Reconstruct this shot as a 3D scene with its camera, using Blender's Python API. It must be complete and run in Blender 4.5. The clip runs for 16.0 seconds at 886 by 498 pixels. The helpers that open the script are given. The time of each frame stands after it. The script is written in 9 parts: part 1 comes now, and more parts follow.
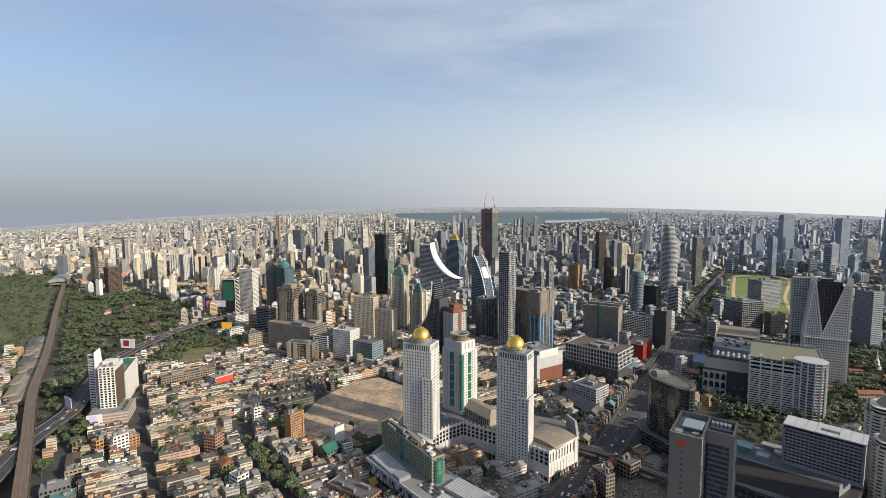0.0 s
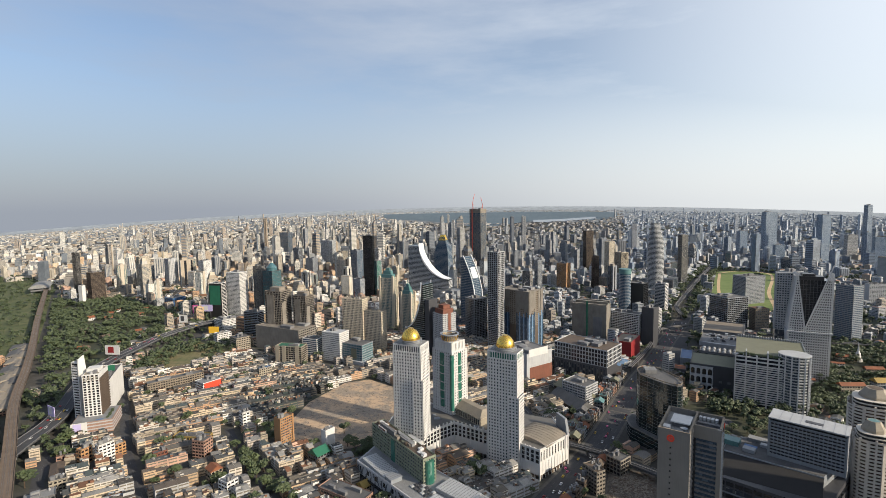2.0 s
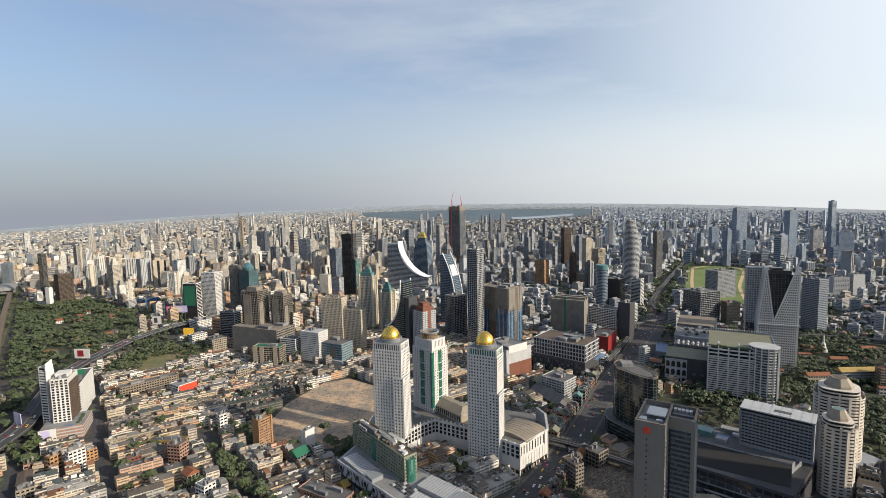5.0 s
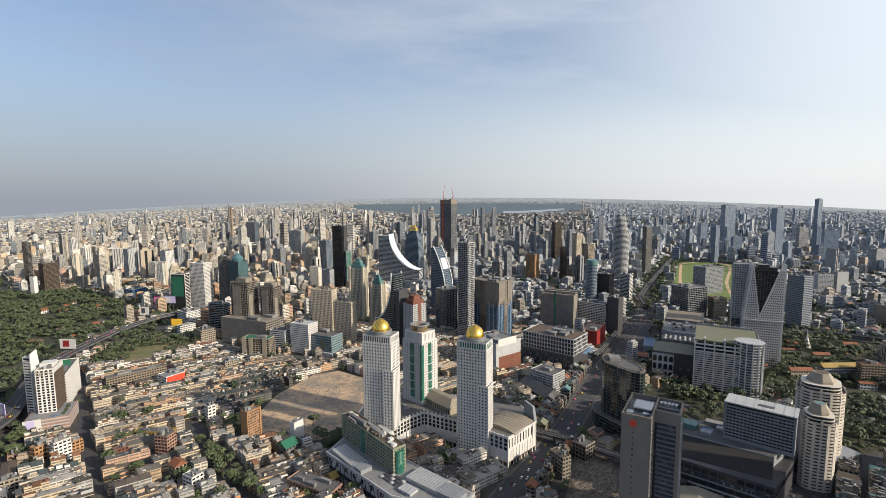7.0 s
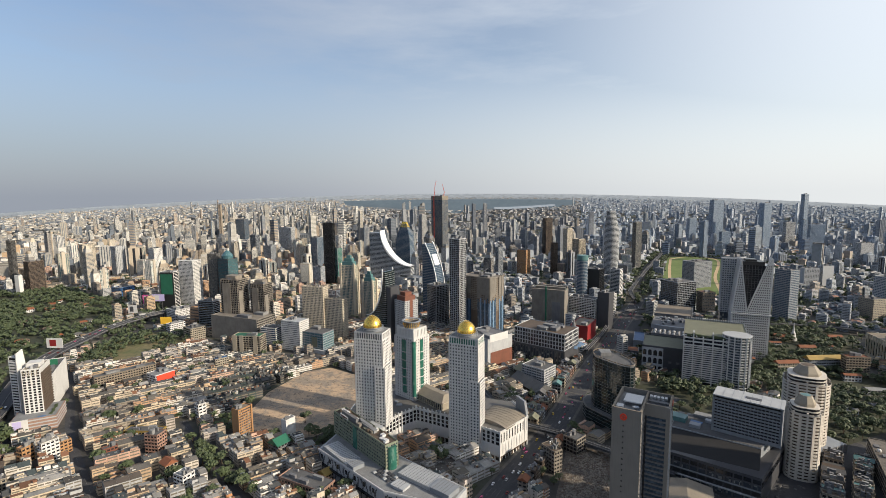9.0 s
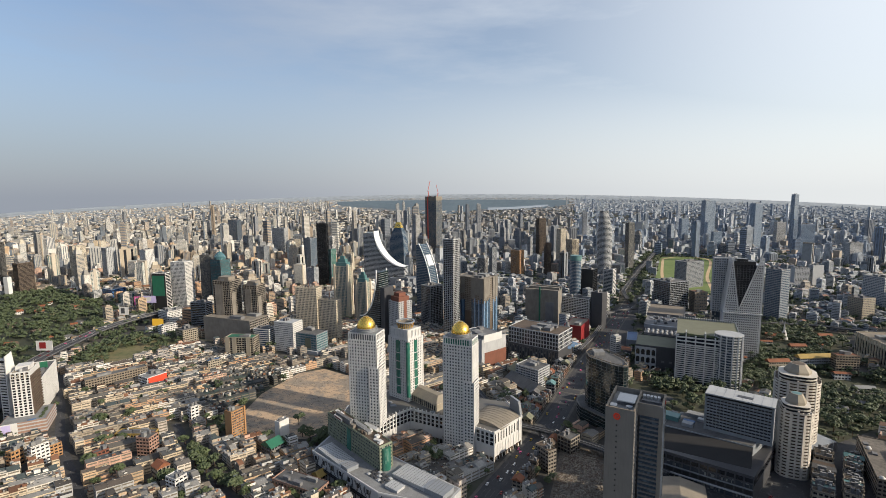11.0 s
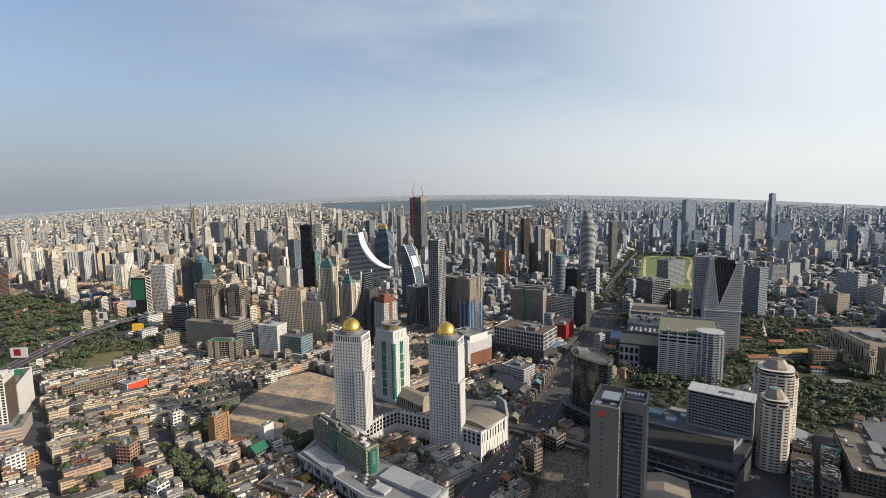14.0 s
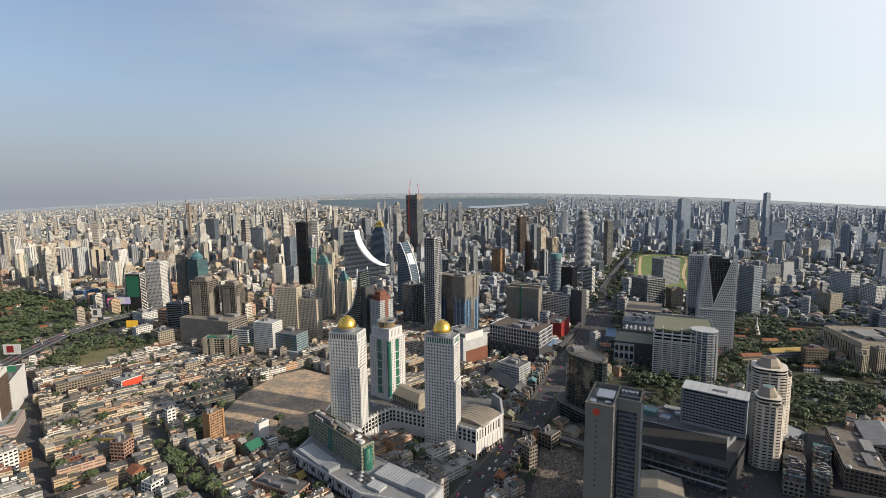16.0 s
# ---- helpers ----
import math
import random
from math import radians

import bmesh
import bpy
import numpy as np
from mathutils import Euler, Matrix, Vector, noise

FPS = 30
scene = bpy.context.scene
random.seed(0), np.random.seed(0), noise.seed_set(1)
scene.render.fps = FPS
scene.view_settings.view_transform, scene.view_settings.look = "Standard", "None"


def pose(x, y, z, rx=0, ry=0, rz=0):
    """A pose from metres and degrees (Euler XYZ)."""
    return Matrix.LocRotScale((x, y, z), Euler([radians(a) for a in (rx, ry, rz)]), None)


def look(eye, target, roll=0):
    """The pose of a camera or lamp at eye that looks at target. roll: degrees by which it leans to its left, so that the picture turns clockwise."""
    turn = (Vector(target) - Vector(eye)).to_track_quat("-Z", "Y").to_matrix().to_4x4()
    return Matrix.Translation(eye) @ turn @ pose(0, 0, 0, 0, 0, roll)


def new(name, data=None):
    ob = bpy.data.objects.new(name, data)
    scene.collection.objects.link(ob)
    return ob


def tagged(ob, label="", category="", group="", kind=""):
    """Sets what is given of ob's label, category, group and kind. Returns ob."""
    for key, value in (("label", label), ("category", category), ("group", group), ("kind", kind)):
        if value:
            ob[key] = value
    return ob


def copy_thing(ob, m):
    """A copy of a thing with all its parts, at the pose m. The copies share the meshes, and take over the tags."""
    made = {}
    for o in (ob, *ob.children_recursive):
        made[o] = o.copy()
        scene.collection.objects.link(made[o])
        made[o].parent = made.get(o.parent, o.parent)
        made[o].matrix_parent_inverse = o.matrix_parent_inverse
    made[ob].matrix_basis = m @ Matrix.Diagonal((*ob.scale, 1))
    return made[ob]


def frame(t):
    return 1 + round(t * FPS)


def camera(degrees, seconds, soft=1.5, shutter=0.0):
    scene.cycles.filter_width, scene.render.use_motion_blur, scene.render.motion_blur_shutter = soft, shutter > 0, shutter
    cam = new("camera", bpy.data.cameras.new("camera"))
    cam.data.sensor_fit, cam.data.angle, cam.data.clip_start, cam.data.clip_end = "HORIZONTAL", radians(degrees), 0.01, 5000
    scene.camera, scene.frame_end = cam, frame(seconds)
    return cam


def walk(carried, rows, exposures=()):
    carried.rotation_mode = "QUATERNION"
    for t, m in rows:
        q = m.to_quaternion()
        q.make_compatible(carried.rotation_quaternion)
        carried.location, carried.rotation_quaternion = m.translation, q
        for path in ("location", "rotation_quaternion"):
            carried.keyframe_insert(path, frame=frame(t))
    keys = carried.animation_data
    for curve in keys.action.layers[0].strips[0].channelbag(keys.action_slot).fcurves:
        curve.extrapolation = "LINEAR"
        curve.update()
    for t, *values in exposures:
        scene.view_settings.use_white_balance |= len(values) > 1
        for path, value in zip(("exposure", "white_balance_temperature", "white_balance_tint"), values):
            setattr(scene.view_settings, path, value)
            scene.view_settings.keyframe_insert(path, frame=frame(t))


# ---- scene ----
cam = camera(86, 16.0, soft=0.5)
# handheld camera on a slowly turning roof deck
PATH = [
    (0.0, look((-0.32, 3.99, 260), (-97.8, 1004.0, 170.3), -0.24)),
    (0.5, look((-0.29, 3.99, 260), (-88.5, 1004.0, 167.6), -0.29)),
    (1.0, look((-0.26, 3.99, 260), (-79.3, 1004.0, 166.4), -0.51)),
    (1.5, look((-0.25, 3.99, 260), (-76.9, 1004.0, 170.0), -0.73)),
    (2.0, look((-0.24, 3.99, 260), (-73.6, 1004.0, 171.4), -0.89)),
    (2.5, look((-0.22, 3.99, 260), (-66.3, 1004.0, 167.2), -0.84)),
    (3.0, look((-0.17, 4.00, 260), (-51.9, 1004.0, 167.1), -0.37)),
    (3.5, look((-0.15, 4.00, 260), (-45.2, 1004.0, 166.9), -0.53)),
    (4.0, look((-0.13, 4.00, 260), (-38.8, 1004.0, 169.2), -0.78)),
    (6.5, look((-0.06, 4.00, 260), (-19.0, 1004.0, 156.6), -0.89)),
    (7.0, look((-0.04, 4.00, 260), (-11.3, 1004.0, 151.3), -0.37)),
    (7.5, look((-0.02, 4.00, 260), (-4.8, 1004.0, 139.8), -0.24)),
    (8.0, look((0.00, 4.00, 260), (-0.0, 1004.0, 141.1), -0.24)),
    (8.5, look((0.02, 4.00, 260), (6.1, 1004.0, 142.7), -0.08)),
    (9.0, look((0.02, 4.00, 260), (7.0, 1004.0, 143.0), -0.54)),
    (11.5, look((0.07, 4.00, 260), (21.8, 1004.0, 144.2), -0.61)),
    (12.0, look((0.08, 4.00, 260), (23.2, 1004.0, 144.3), -0.77)),
    (12.5, look((0.10, 4.00, 260), (29.1, 1004.0, 144.0), -0.77)),
    (13.0, look((0.13, 4.00, 260), (38.1, 1004.0, 142.7), -0.62)),
    (13.5, look((0.15, 4.00, 260), (45.7, 1004.0, 144.0), -0.77)),
    (14.0, look((0.18, 4.00, 260), (51.5, 1004.0, 145.3), -0.86)),
    (14.5, look((0.17, 4.00, 260), (50.4, 1004.0, 145.9), -0.80)),
    (15.0, look((0.17, 4.00, 260), (48.6, 1004.0, 142.0), -0.72)),
    (15.5, look((0.18, 4.00, 260), (52.8, 1004.0, 140.2), -0.74)),
    (16.0, look((0.20, 3.99, 260), (59.8, 1004.0, 140.5), -0.57)),
]
walk(cam, PATH, exposures=((0.0, 0.63), (8.0, 0.57), (16.0, 0.51)))

# ---- light ----
SUN_AZ, SUN_EL = 114.0, 24.0          # degrees clockwise from +Y, above the horizon
world = bpy.data.worlds.new("sky")
scene.world = world
world.use_nodes = True
wn, wl = world.node_tree.nodes, world.node_tree.links
wn.clear()
w_out, w_bg = wn.new("ShaderNodeOutputWorld"), wn.new("ShaderNodeBackground")
w_sky = wn.new("ShaderNodeTexSky")
w_sky.sky_type, w_sky.sun_disc = "NISHITA", False
w_sky.sun_elevation, w_sky.sun_rotation = radians(SUN_EL), radians(SUN_AZ)
w_sky.altitude, w_sky.air_density, w_sky.dust_density, w_sky.ozone_density = 260, 1.0, 2.2, 2.4
# thin high cloud and haze, part of the sky itself
w_tc, w_map = wn.new("ShaderNodeTexCoord"), wn.new("ShaderNodeMapping")
w_map.inputs["Scale"].default_value = (1.1, 1.1, 5.5)
w_map.inputs["Rotation"].default_value = (0.12, 0.18, 0.6)
w_noise = wn.new("ShaderNodeTexNoise")
w_noise.inputs["Scale"].default_value, w_noise.inputs["Detail"].default_value = 2.2, 9
w_noise.inputs["Roughness"].default_value = 0.58
w_ramp = wn.new("ShaderNodeValToRGB")
w_ramp.color_ramp.elements[0].position, w_ramp.color_ramp.elements[0].color = 0.34, (0.24, 0.24, 0.24, 1)
w_ramp.color_ramp.elements[1].position, w_ramp.color_ramp.elements[1].color = 0.72, (0.62, 0.62, 0.62, 1)
w_sep = wn.new("ShaderNodeSeparateXYZ")
w_hz = wn.new("ShaderNodeMapRange")
w_hz.inputs["From Min"].default_value, w_hz.inputs["From Max"].default_value = 0.0, 0.40
w_hz.inputs["To Min"].default_value, w_hz.inputs["To Max"].default_value = 0.85, 0.0
w_hz.interpolation_type = "SMOOTHSTEP"
w_max = wn.new("ShaderNodeMath")
w_max.operation = "MAXIMUM"
# haze is brighter towards the sun's side
w_side = wn.new("ShaderNodeMapRange")
w_side.inputs["From Min"].default_value, w_side.inputs["From Max"].default_value = -0.61, 0.83
w_side.interpolation_type = "SMOOTHSTEP"
w_hcol = wn.new("ShaderNodeMix")
w_hcol.data_type = "RGBA"
w_hcol.inputs["A"].default_value = (2.75, 3.02, 3.55, 1)
w_hcol.inputs["B"].default_value = (7.4, 7.65, 7.75, 1)
w_mix = wn.new("ShaderNodeMix")
w_mix.data_type = "RGBA"
wl.new(w_tc.outputs["Generated"], w_map.inputs["Vector"])
wl.new(w_map.outputs["Vector"], w_noise.inputs["Vector"])
wl.new(w_noise.outputs["Fac"], w_ramp.inputs["Fac"])
wl.new(w_tc.outputs["Generated"], w_sep.inputs["Vector"])
wl.new(w_sep.outputs["Z"], w_hz.inputs["Value"])
wl.new(w_sep.outputs["X"], w_side.inputs["Value"])
wl.new(w_side.outputs["Result"], w_hcol.inputs["Factor"])
w_glow = wn.new("ShaderNodeMapRange")
w_glow.inputs["From Min"].default_value, w_glow.inputs["From Max"].default_value = -0.28, 0.88
w_glow.inputs["To Min"].default_value, w_glow.inputs["To Max"].default_value = 0.0, 0.72
w_glow.interpolation_type = "SMOOTHSTEP"
w_max2 = wn.new("ShaderNodeMath")
w_max2.operation = "MAXIMUM"
wl.new(w_sep.outputs["X"], w_glow.inputs["Value"])
wl.new(w_ramp.outputs["Color"], w_max.inputs[0])
wl.new(w_hz.outputs["Result"], w_max.inputs[1])
wl.new(w_max.outputs["Value"], w_max2.inputs[0])
wl.new(w_glow.outputs["Result"], w_max2.inputs[1])
wl.new(w_max2.outputs["Value"], w_mix.inputs["Factor"])
wl.new(w_sky.outputs["Color"], w_mix.inputs["A"])
w_low = wn.new("ShaderNodeMapRange")
w_low.inputs["From Min"].default_value, w_low.inputs["From Max"].default_value = 0.0, 0.36
w_low.inputs["To Min"].default_value, w_low.inputs["To Max"].default_value = 0.82, 1.06
w_scale = wn.new("ShaderNodeVectorMath")
w_scale.operation = "SCALE"
wl.new(w_sep.outputs["Z"], w_low.inputs["Value"])
wl.new(w_hcol.outputs["Result"], w_scale.inputs[0])
wl.new(w_low.outputs["Result"], w_scale.inputs["Scale"])
wl.new(w_scale.outputs["Vector"], w_mix.inputs["B"])
wl.new(w_mix.outputs["Result"], w_bg.inputs["Color"])
w_bg.inputs["Strength"].default_value = 0.104
wl.new(w_bg.outputs["Background"], w_out.inputs["Surface"])

sun = new("sun", bpy.data.lights.new("sun", "SUN"))
sun.data.energy, sun.data.angle, sun.data.color = 4.45, radians(0.8), (1.0, 0.86, 0.66)
sa, se = radians(SUN_AZ), radians(SUN_EL)
sun.matrix_world = look((0, 0, 900), (-math.sin(sa) * math.cos(se) * 100, -math.cos(sa) * math.cos(se) * 100, 900 - math.sin(se) * 100))

# ---- materials ----


def node_mat(name):
    m = bpy.data.materials.new(name)
    m.use_nodes = True
    return m, m.node_tree.nodes, m.node_tree.links, m.node_tree.nodes["Principled BSDF"]


def add_mix(nd, ln, fac, a, b, mode="MIX"):
    """A colour mix; each of fac, a, b is a socket or a value."""
    x = nd.new("ShaderNodeMix")
    x.data_type, x.blend_type = "RGBA", mode
    for key, v in (("Factor", fac), ("A", a), ("B", b)):
        if isinstance(v, (int, float)):
            x.inputs[key].default_value = v
        elif isinstance(v, tuple):
            x.inputs[key].default_value = (*v[:3], 1)
        else:
            ln.new(v, x.inputs[key])
    return x.outputs["Result"]


def add_noise(nd, ln, vec, scale, detail=4, rough=0.55):
    x = nd.new("ShaderNodeTexNoise")
    x.inputs["Scale"].default_value, x.inputs["Detail"].default_value = scale, detail
    x.inputs["Roughness"].default_value = rough
    ln.new(vec, x.inputs["Vector"])
    return x.outputs["Fac"]


def add_range(nd, ln, val, a, b, c, d):
    x = nd.new("ShaderNodeMapRange")
    for key, v in (("From Min", a), ("From Max", b), ("To Min", c), ("To Max", d)):
        x.inputs[key].default_value = v
    ln.new(val, x.inputs["Value"])
    return x.outputs["Result"]


def add_math(nd, ln, op, a, b=0.0):
    x = nd.new("ShaderNodeMath")
    x.operation = op
    for i, v in enumerate((a, b)):
        if isinstance(v, (int, float)):
            x.inputs[i].default_value = v
        else:
            ln.new(v, x.inputs[i])
    return x.outputs["Value"]


def wear(nd, ln, col, vec, amount):
    """Two scales of soiling on a wall: broad stains and fine rain streaks."""
    broad = add_range(nd, ln, add_noise(nd, ln, vec, 0.09, 5), 0.3, 0.75, 1.0, 1.0 - amount)
    mp = nd.new("ShaderNodeMapping")
    mp.inputs["Scale"].default_value = (1.3, 1.3, 0.09)
    ln.new(vec, mp.inputs["Vector"])
    streak = add_range(nd, ln, add_noise(nd, ln, mp.outputs["Vector"], 0.8, 5), 0.45, 0.8, 1.0, 1.0 - amount)
    k = add_math(nd, ln, "MULTIPLY", broad, streak)
    rgb = nd.new("ShaderNodeCombineColor")
    for ch in range(3):
        ln.new(k, rgb.inputs[ch])
    return add_mix(nd, ln, 1.0, col, rgb.outputs["Color"], "MULTIPLY")


def wall_mat(name, colour, amount=0.25, rough=0.75, vary=0.0, other=None):
    """Painted render or concrete; vary: how far one building differs from the next."""
    m, nd, ln, p = node_mat(name)
    tc = nd.new("ShaderNodeTexCoord")
    col = colour
    if vary:
        oi = nd.new("ShaderNodeObjectInfo")
        col = add_mix(nd, ln, add_math(nd, ln, "MULTIPLY", oi.outputs["Random"], vary), colour, other or (0.3, 0.25, 0.2))
    col = wear(nd, ln, col, tc.outputs["Object"], amount)
    ln.new(col, p.inputs["Base Color"])
    p.inputs["Roughness"].default_value = rough
    bmp = nd.new("ShaderNodeBump")
    bmp.inputs["Strength"].default_value, bmp.inputs["Distance"].default_value = 0.25, 0.05
    ln.new(add_noise(nd, ln, tc.outputs["Object"], 1.5, 6), bmp.inputs["Height"])
    ln.new(bmp.outputs["Normal"], p.inputs["Normal"])
    return m


def palette_mat(name, colours, amount=0.3, rough=0.8):
    """A wall or roof paint picked per object from a list of colours."""
    m, nd, ln, p = node_mat(name)
    tc, oi, rp = nd.new("ShaderNodeTexCoord"), nd.new("ShaderNodeObjectInfo"), nd.new("ShaderNodeValToRGB")
    rp.color_ramp.interpolation = "CONSTANT"
    el = rp.color_ramp.elements
    while len(el) < len(colours):
        el.new(1.0)
    for i, c in enumerate(colours):
        el[i].position, el[i].color = i / len(colours), (*c, 1)
    ln.new(oi.outputs["Random"], rp.inputs["Fac"])
    ln.new(wear(nd, ln, rp.outputs["Color"], tc.outputs["Object"], amount), p.inputs["Base Color"])
    p.inputs["Roughness"].default_value = rough
    return m


def tint_mat(name, amount=0.25, rough=0.8):
    """Paint taken from each building's own colour."""
    m, nd, ln, p = node_mat(name)
    at, tc = nd.new("ShaderNodeAttribute"), nd.new("ShaderNodeTexCoord")
    at.attribute_name = "tint"
    ln.new(wear(nd, ln, at.outputs["Color"], tc.outputs["Object"], amount), p.inputs["Base Color"])
    p.inputs["Roughness"].default_value = rough
    return m


def tint_window_mat(name, bay=4.0, storey=3.3):
    """Far facades: rows of windows in walls that take each building's own colour."""
    m, nd, ln, p = node_mat(name)
    at, tc = nd.new("ShaderNodeAttribute"), nd.new("ShaderNodeTexCoord")
    at.attribute_name = "tint"
    sp = nd.new("ShaderNodeSeparateXYZ")
    ln.new(tc.outputs["Object"], sp.inputs["Vector"])
    row = add_math(nd, ln, "FRACT", add_math(nd, ln, "MULTIPLY", sp.outputs["Z"], 1 / storey))
    along = add_math(nd, ln, "ADD", sp.outputs["X"], add_math(nd, ln, "MULTIPLY", sp.outputs["Y"], 0.83))
    colm = add_math(nd, ln, "FRACT", add_math(nd, ln, "MULTIPLY", along, 1 / bay))
    win = add_math(nd, ln, "MULTIPLY", add_math(nd, ln, "LESS_THAN", row, 0.52), add_math(nd, ln, "LESS_THAN", colm, 0.62))
    geo = nd.new("ShaderNodeNewGeometry")
    sn = nd.new("ShaderNodeSeparateXYZ")
    ln.new(geo.outputs["True Normal"], sn.inputs["Vector"])
    side = add_math(nd, ln, "LESS_THAN", sn.outputs["Z"], 0.5)
    win = add_math(nd, ln, "MULTIPLY", win, side)
    base = wear(nd, ln, at.outputs["Color"], tc.outputs["Object"], 0.2)
    ln.new(add_mix(nd, ln, win, base, (0.09, 0.11, 0.14)), p.inputs["Base Color"])
    ln.new(add_range(nd, ln, win, 0, 1, 0.8, 0.25), p.inputs["Roughness"])
    return m


def glass_mat(name, colour, bay=4.0, storey=3.3, light=0.35, rough=0.12, blind=(0.30, 0.30, 0.28)):
    """Window glass before dim rooms; blinds are drawn behind some of the panes."""
    m, nd, ln, p = node_mat(name)
    tc, oi = nd.new("ShaderNodeTexCoord"), nd.new("ShaderNodeObjectInfo")
    sn = nd.new("ShaderNodeVectorMath")
    sn.operation = "SNAP"
    sn.inputs[1].default_value = (bay / 2, bay / 2, storey)
    ln.new(tc.outputs["Object"], sn.inputs[0])
    wn_ = nd.new("ShaderNodeTexWhiteNoise")
    ln.new(sn.outputs["Vector"], wn_.inputs["Vector"])
    drawn = add_range(nd, ln, wn_.outputs["Value"], 1.0 - light, 1.0, 0.0, 0.75)
    dark = add_mix(nd, ln, add_math(nd, ln, "MULTIPLY", oi.outputs["Random"], 0.5), colour, tuple(c * 0.6 for c in colour))
    ln.new(add_mix(nd, ln, drawn, dark, blind), p.inputs["Base Color"])
    p.inputs["Roughness"].default_value = rough
    p.inputs["IOR"].default_value = 1.6
    return m


def ground_like(name, a, b, c, s1, s2, rough=0.9):
    """Three-tone ground cover in world metres."""
    m, nd, ln, p = node_mat(name)
    tc = nd.new("ShaderNodeTexCoord")
    f1 = add_range(nd, ln, add_noise(nd, ln, tc.outputs["Object"], s1, 6, 0.6), 0.38, 0.62, 0, 1)
    f2 = add_range(nd, ln, add_noise(nd, ln, tc.outputs["Object"], s2, 6, 0.65), 0.45, 0.7, 0, 1)
    ln.new(add_mix(nd, ln, f2, add_mix(nd, ln, f1, a, b), c), p.inputs["Base Color"])
    p.inputs["Roughness"].default_value = rough
    return m


def dirt_mat():
    """Sandy earth with damp grey patches and long dark scars."""
    m, nd, ln, p = node_mat("sandy_bare_earth")
    tc, mp = nd.new("ShaderNodeTexCoord"), nd.new("ShaderNodeMapping")
    mp.inputs["Scale"].default_value, mp.inputs["Rotation"].default_value = (0.08, 0.22, 1.0), (0, 0, radians(52))
    ln.new(tc.outputs["Object"], mp.inputs["Vector"])
    damp = add_range(nd, ln, add_noise(nd, ln, tc.outputs["Object"], 0.03, 8, 0.72), 0.46, 0.54, 0, 1)
    scar = add_range(nd, ln, add_noise(nd, ln, mp.outputs["Vector"], 1.1, 9, 0.75), 0.56, 0.64, 0, 0.8)
    fine = add_range(nd, ln, add_noise(nd, ln, tc.outputs["Object"], 0.16, 8, 0.75), 0.5, 0.66, 0, 0.8)
    col = add_mix(nd, ln, damp, (0.40, 0.29, 0.195), (0.24, 0.20, 0.16))
    col = add_mix(nd, ln, fine, col, (0.10, 0.086, 0.07))
    ln.new(add_mix(nd, ln, scar, col, (0.06, 0.058, 0.054)), p.inputs["Base Color"])
    p.inputs["Roughness"].default_value = 0.95
    return m


def leaf_mat(name, a, b):
    m, nd, ln, p = node_mat(name)
    oi, tc, gi = nd.new("ShaderNodeObjectInfo"), nd.new("ShaderNodeTexCoord"), nd.new("ShaderNodeNewGeometry")
    f = add_math(nd, ln, "ADD", add_math(nd, ln, "MULTIPLY", oi.outputs["Random"], 0.45), add_math(nd, ln, "MULTIPLY", gi.outputs["Random Per Island"], 0.55))
    col = add_mix(nd, ln, f, a, b)
    k = add_range(nd, ln, add_noise(nd, ln, tc.outputs["Object"], 1.4, 5, 0.7), 0.3, 0.7, 0.55, 1.35)
    rgb = nd.new("ShaderNodeCombineColor")
    for ch in range(3):
        ln.new(k, rgb.inputs[ch])
    ln.new(add_mix(nd, ln, 1.0, col, rgb.outputs["Color"], "MULTIPLY"), p.inputs["Base Color"])
    p.inputs["Roughness"].default_value = 0.7
    return m


def metal_mat(name, colour, rough=0.3, metallic=1.0):
    m, nd, ln, p = node_mat(name)
    tc = nd.new("ShaderNodeTexCoord")
    ln.new(wear(nd, ln, colour, tc.outputs["Object"], 0.15), p.inputs["Base Color"])
    p.inputs["Metallic"].default_value = metallic
    ln.new(add_range(nd, ln, add_noise(nd, ln, tc.outputs["Object"], 0.6, 5), 0.3, 0.7, rough * 0.8, rough * 1.3), p.inputs["Roughness"])
    return m


WHITE = wall_mat("white_paint", (0.519, 0.519, 0.519), 0.12)
OFFWHITE = wall_mat("off_white_paint", (0.365, 0.379, 0.399), 0.18)
CREAM = wall_mat("cream_paint", (0.274, 0.243, 0.195), 0.2)
IVORY = wall_mat("ivory_paint", (0.44, 0.39, 0.31), 0.15)
BEIGE = wall_mat("beige_render", (0.197, 0.164, 0.127), 0.25)
GREY = wall_mat("grey_concrete", (0.140, 0.143, 0.154), 0.25)
PALEGREY = wall_mat("pale_grey_cladding", (0.209, 0.228, 0.256), 0.15, 0.5)
DARKGREY = wall_mat("dark_grey_cladding", (0.051, 0.053, 0.062), 0.2, 0.5)
BLACK = wall_mat("black_cladding", (0.019, 0.020, 0.022), 0.2, 0.35)
TAUPE = wall_mat("taupe_stone", (0.120, 0.116, 0.110), 0.2, 0.6)
BROWN = wall_mat("brown_concrete", (0.103, 0.075, 0.055), 0.35)
RAW = wall_mat("raw_concrete", (0.225, 0.20, 0.17), 0.4, 0.9)
SHEET = wall_mat("brown_safety_net", (0.20, 0.185, 0.165), 0.35, 0.95)
ORANGE = wall_mat("orange_render", (0.340, 0.187, 0.085), 0.25)
BRICK = wall_mat("brick_red_cladding", (0.159, 0.057, 0.035), 0.25)
RED = wall_mat("red_panel", (0.230, 0.017, 0.019), 0.2, 0.5)
PINK = wall_mat("pink_render", (0.288, 0.177, 0.135), 0.2)
GREENP = wall_mat("green_sheet", (0.017, 0.120, 0.071), 0.2, 0.5)
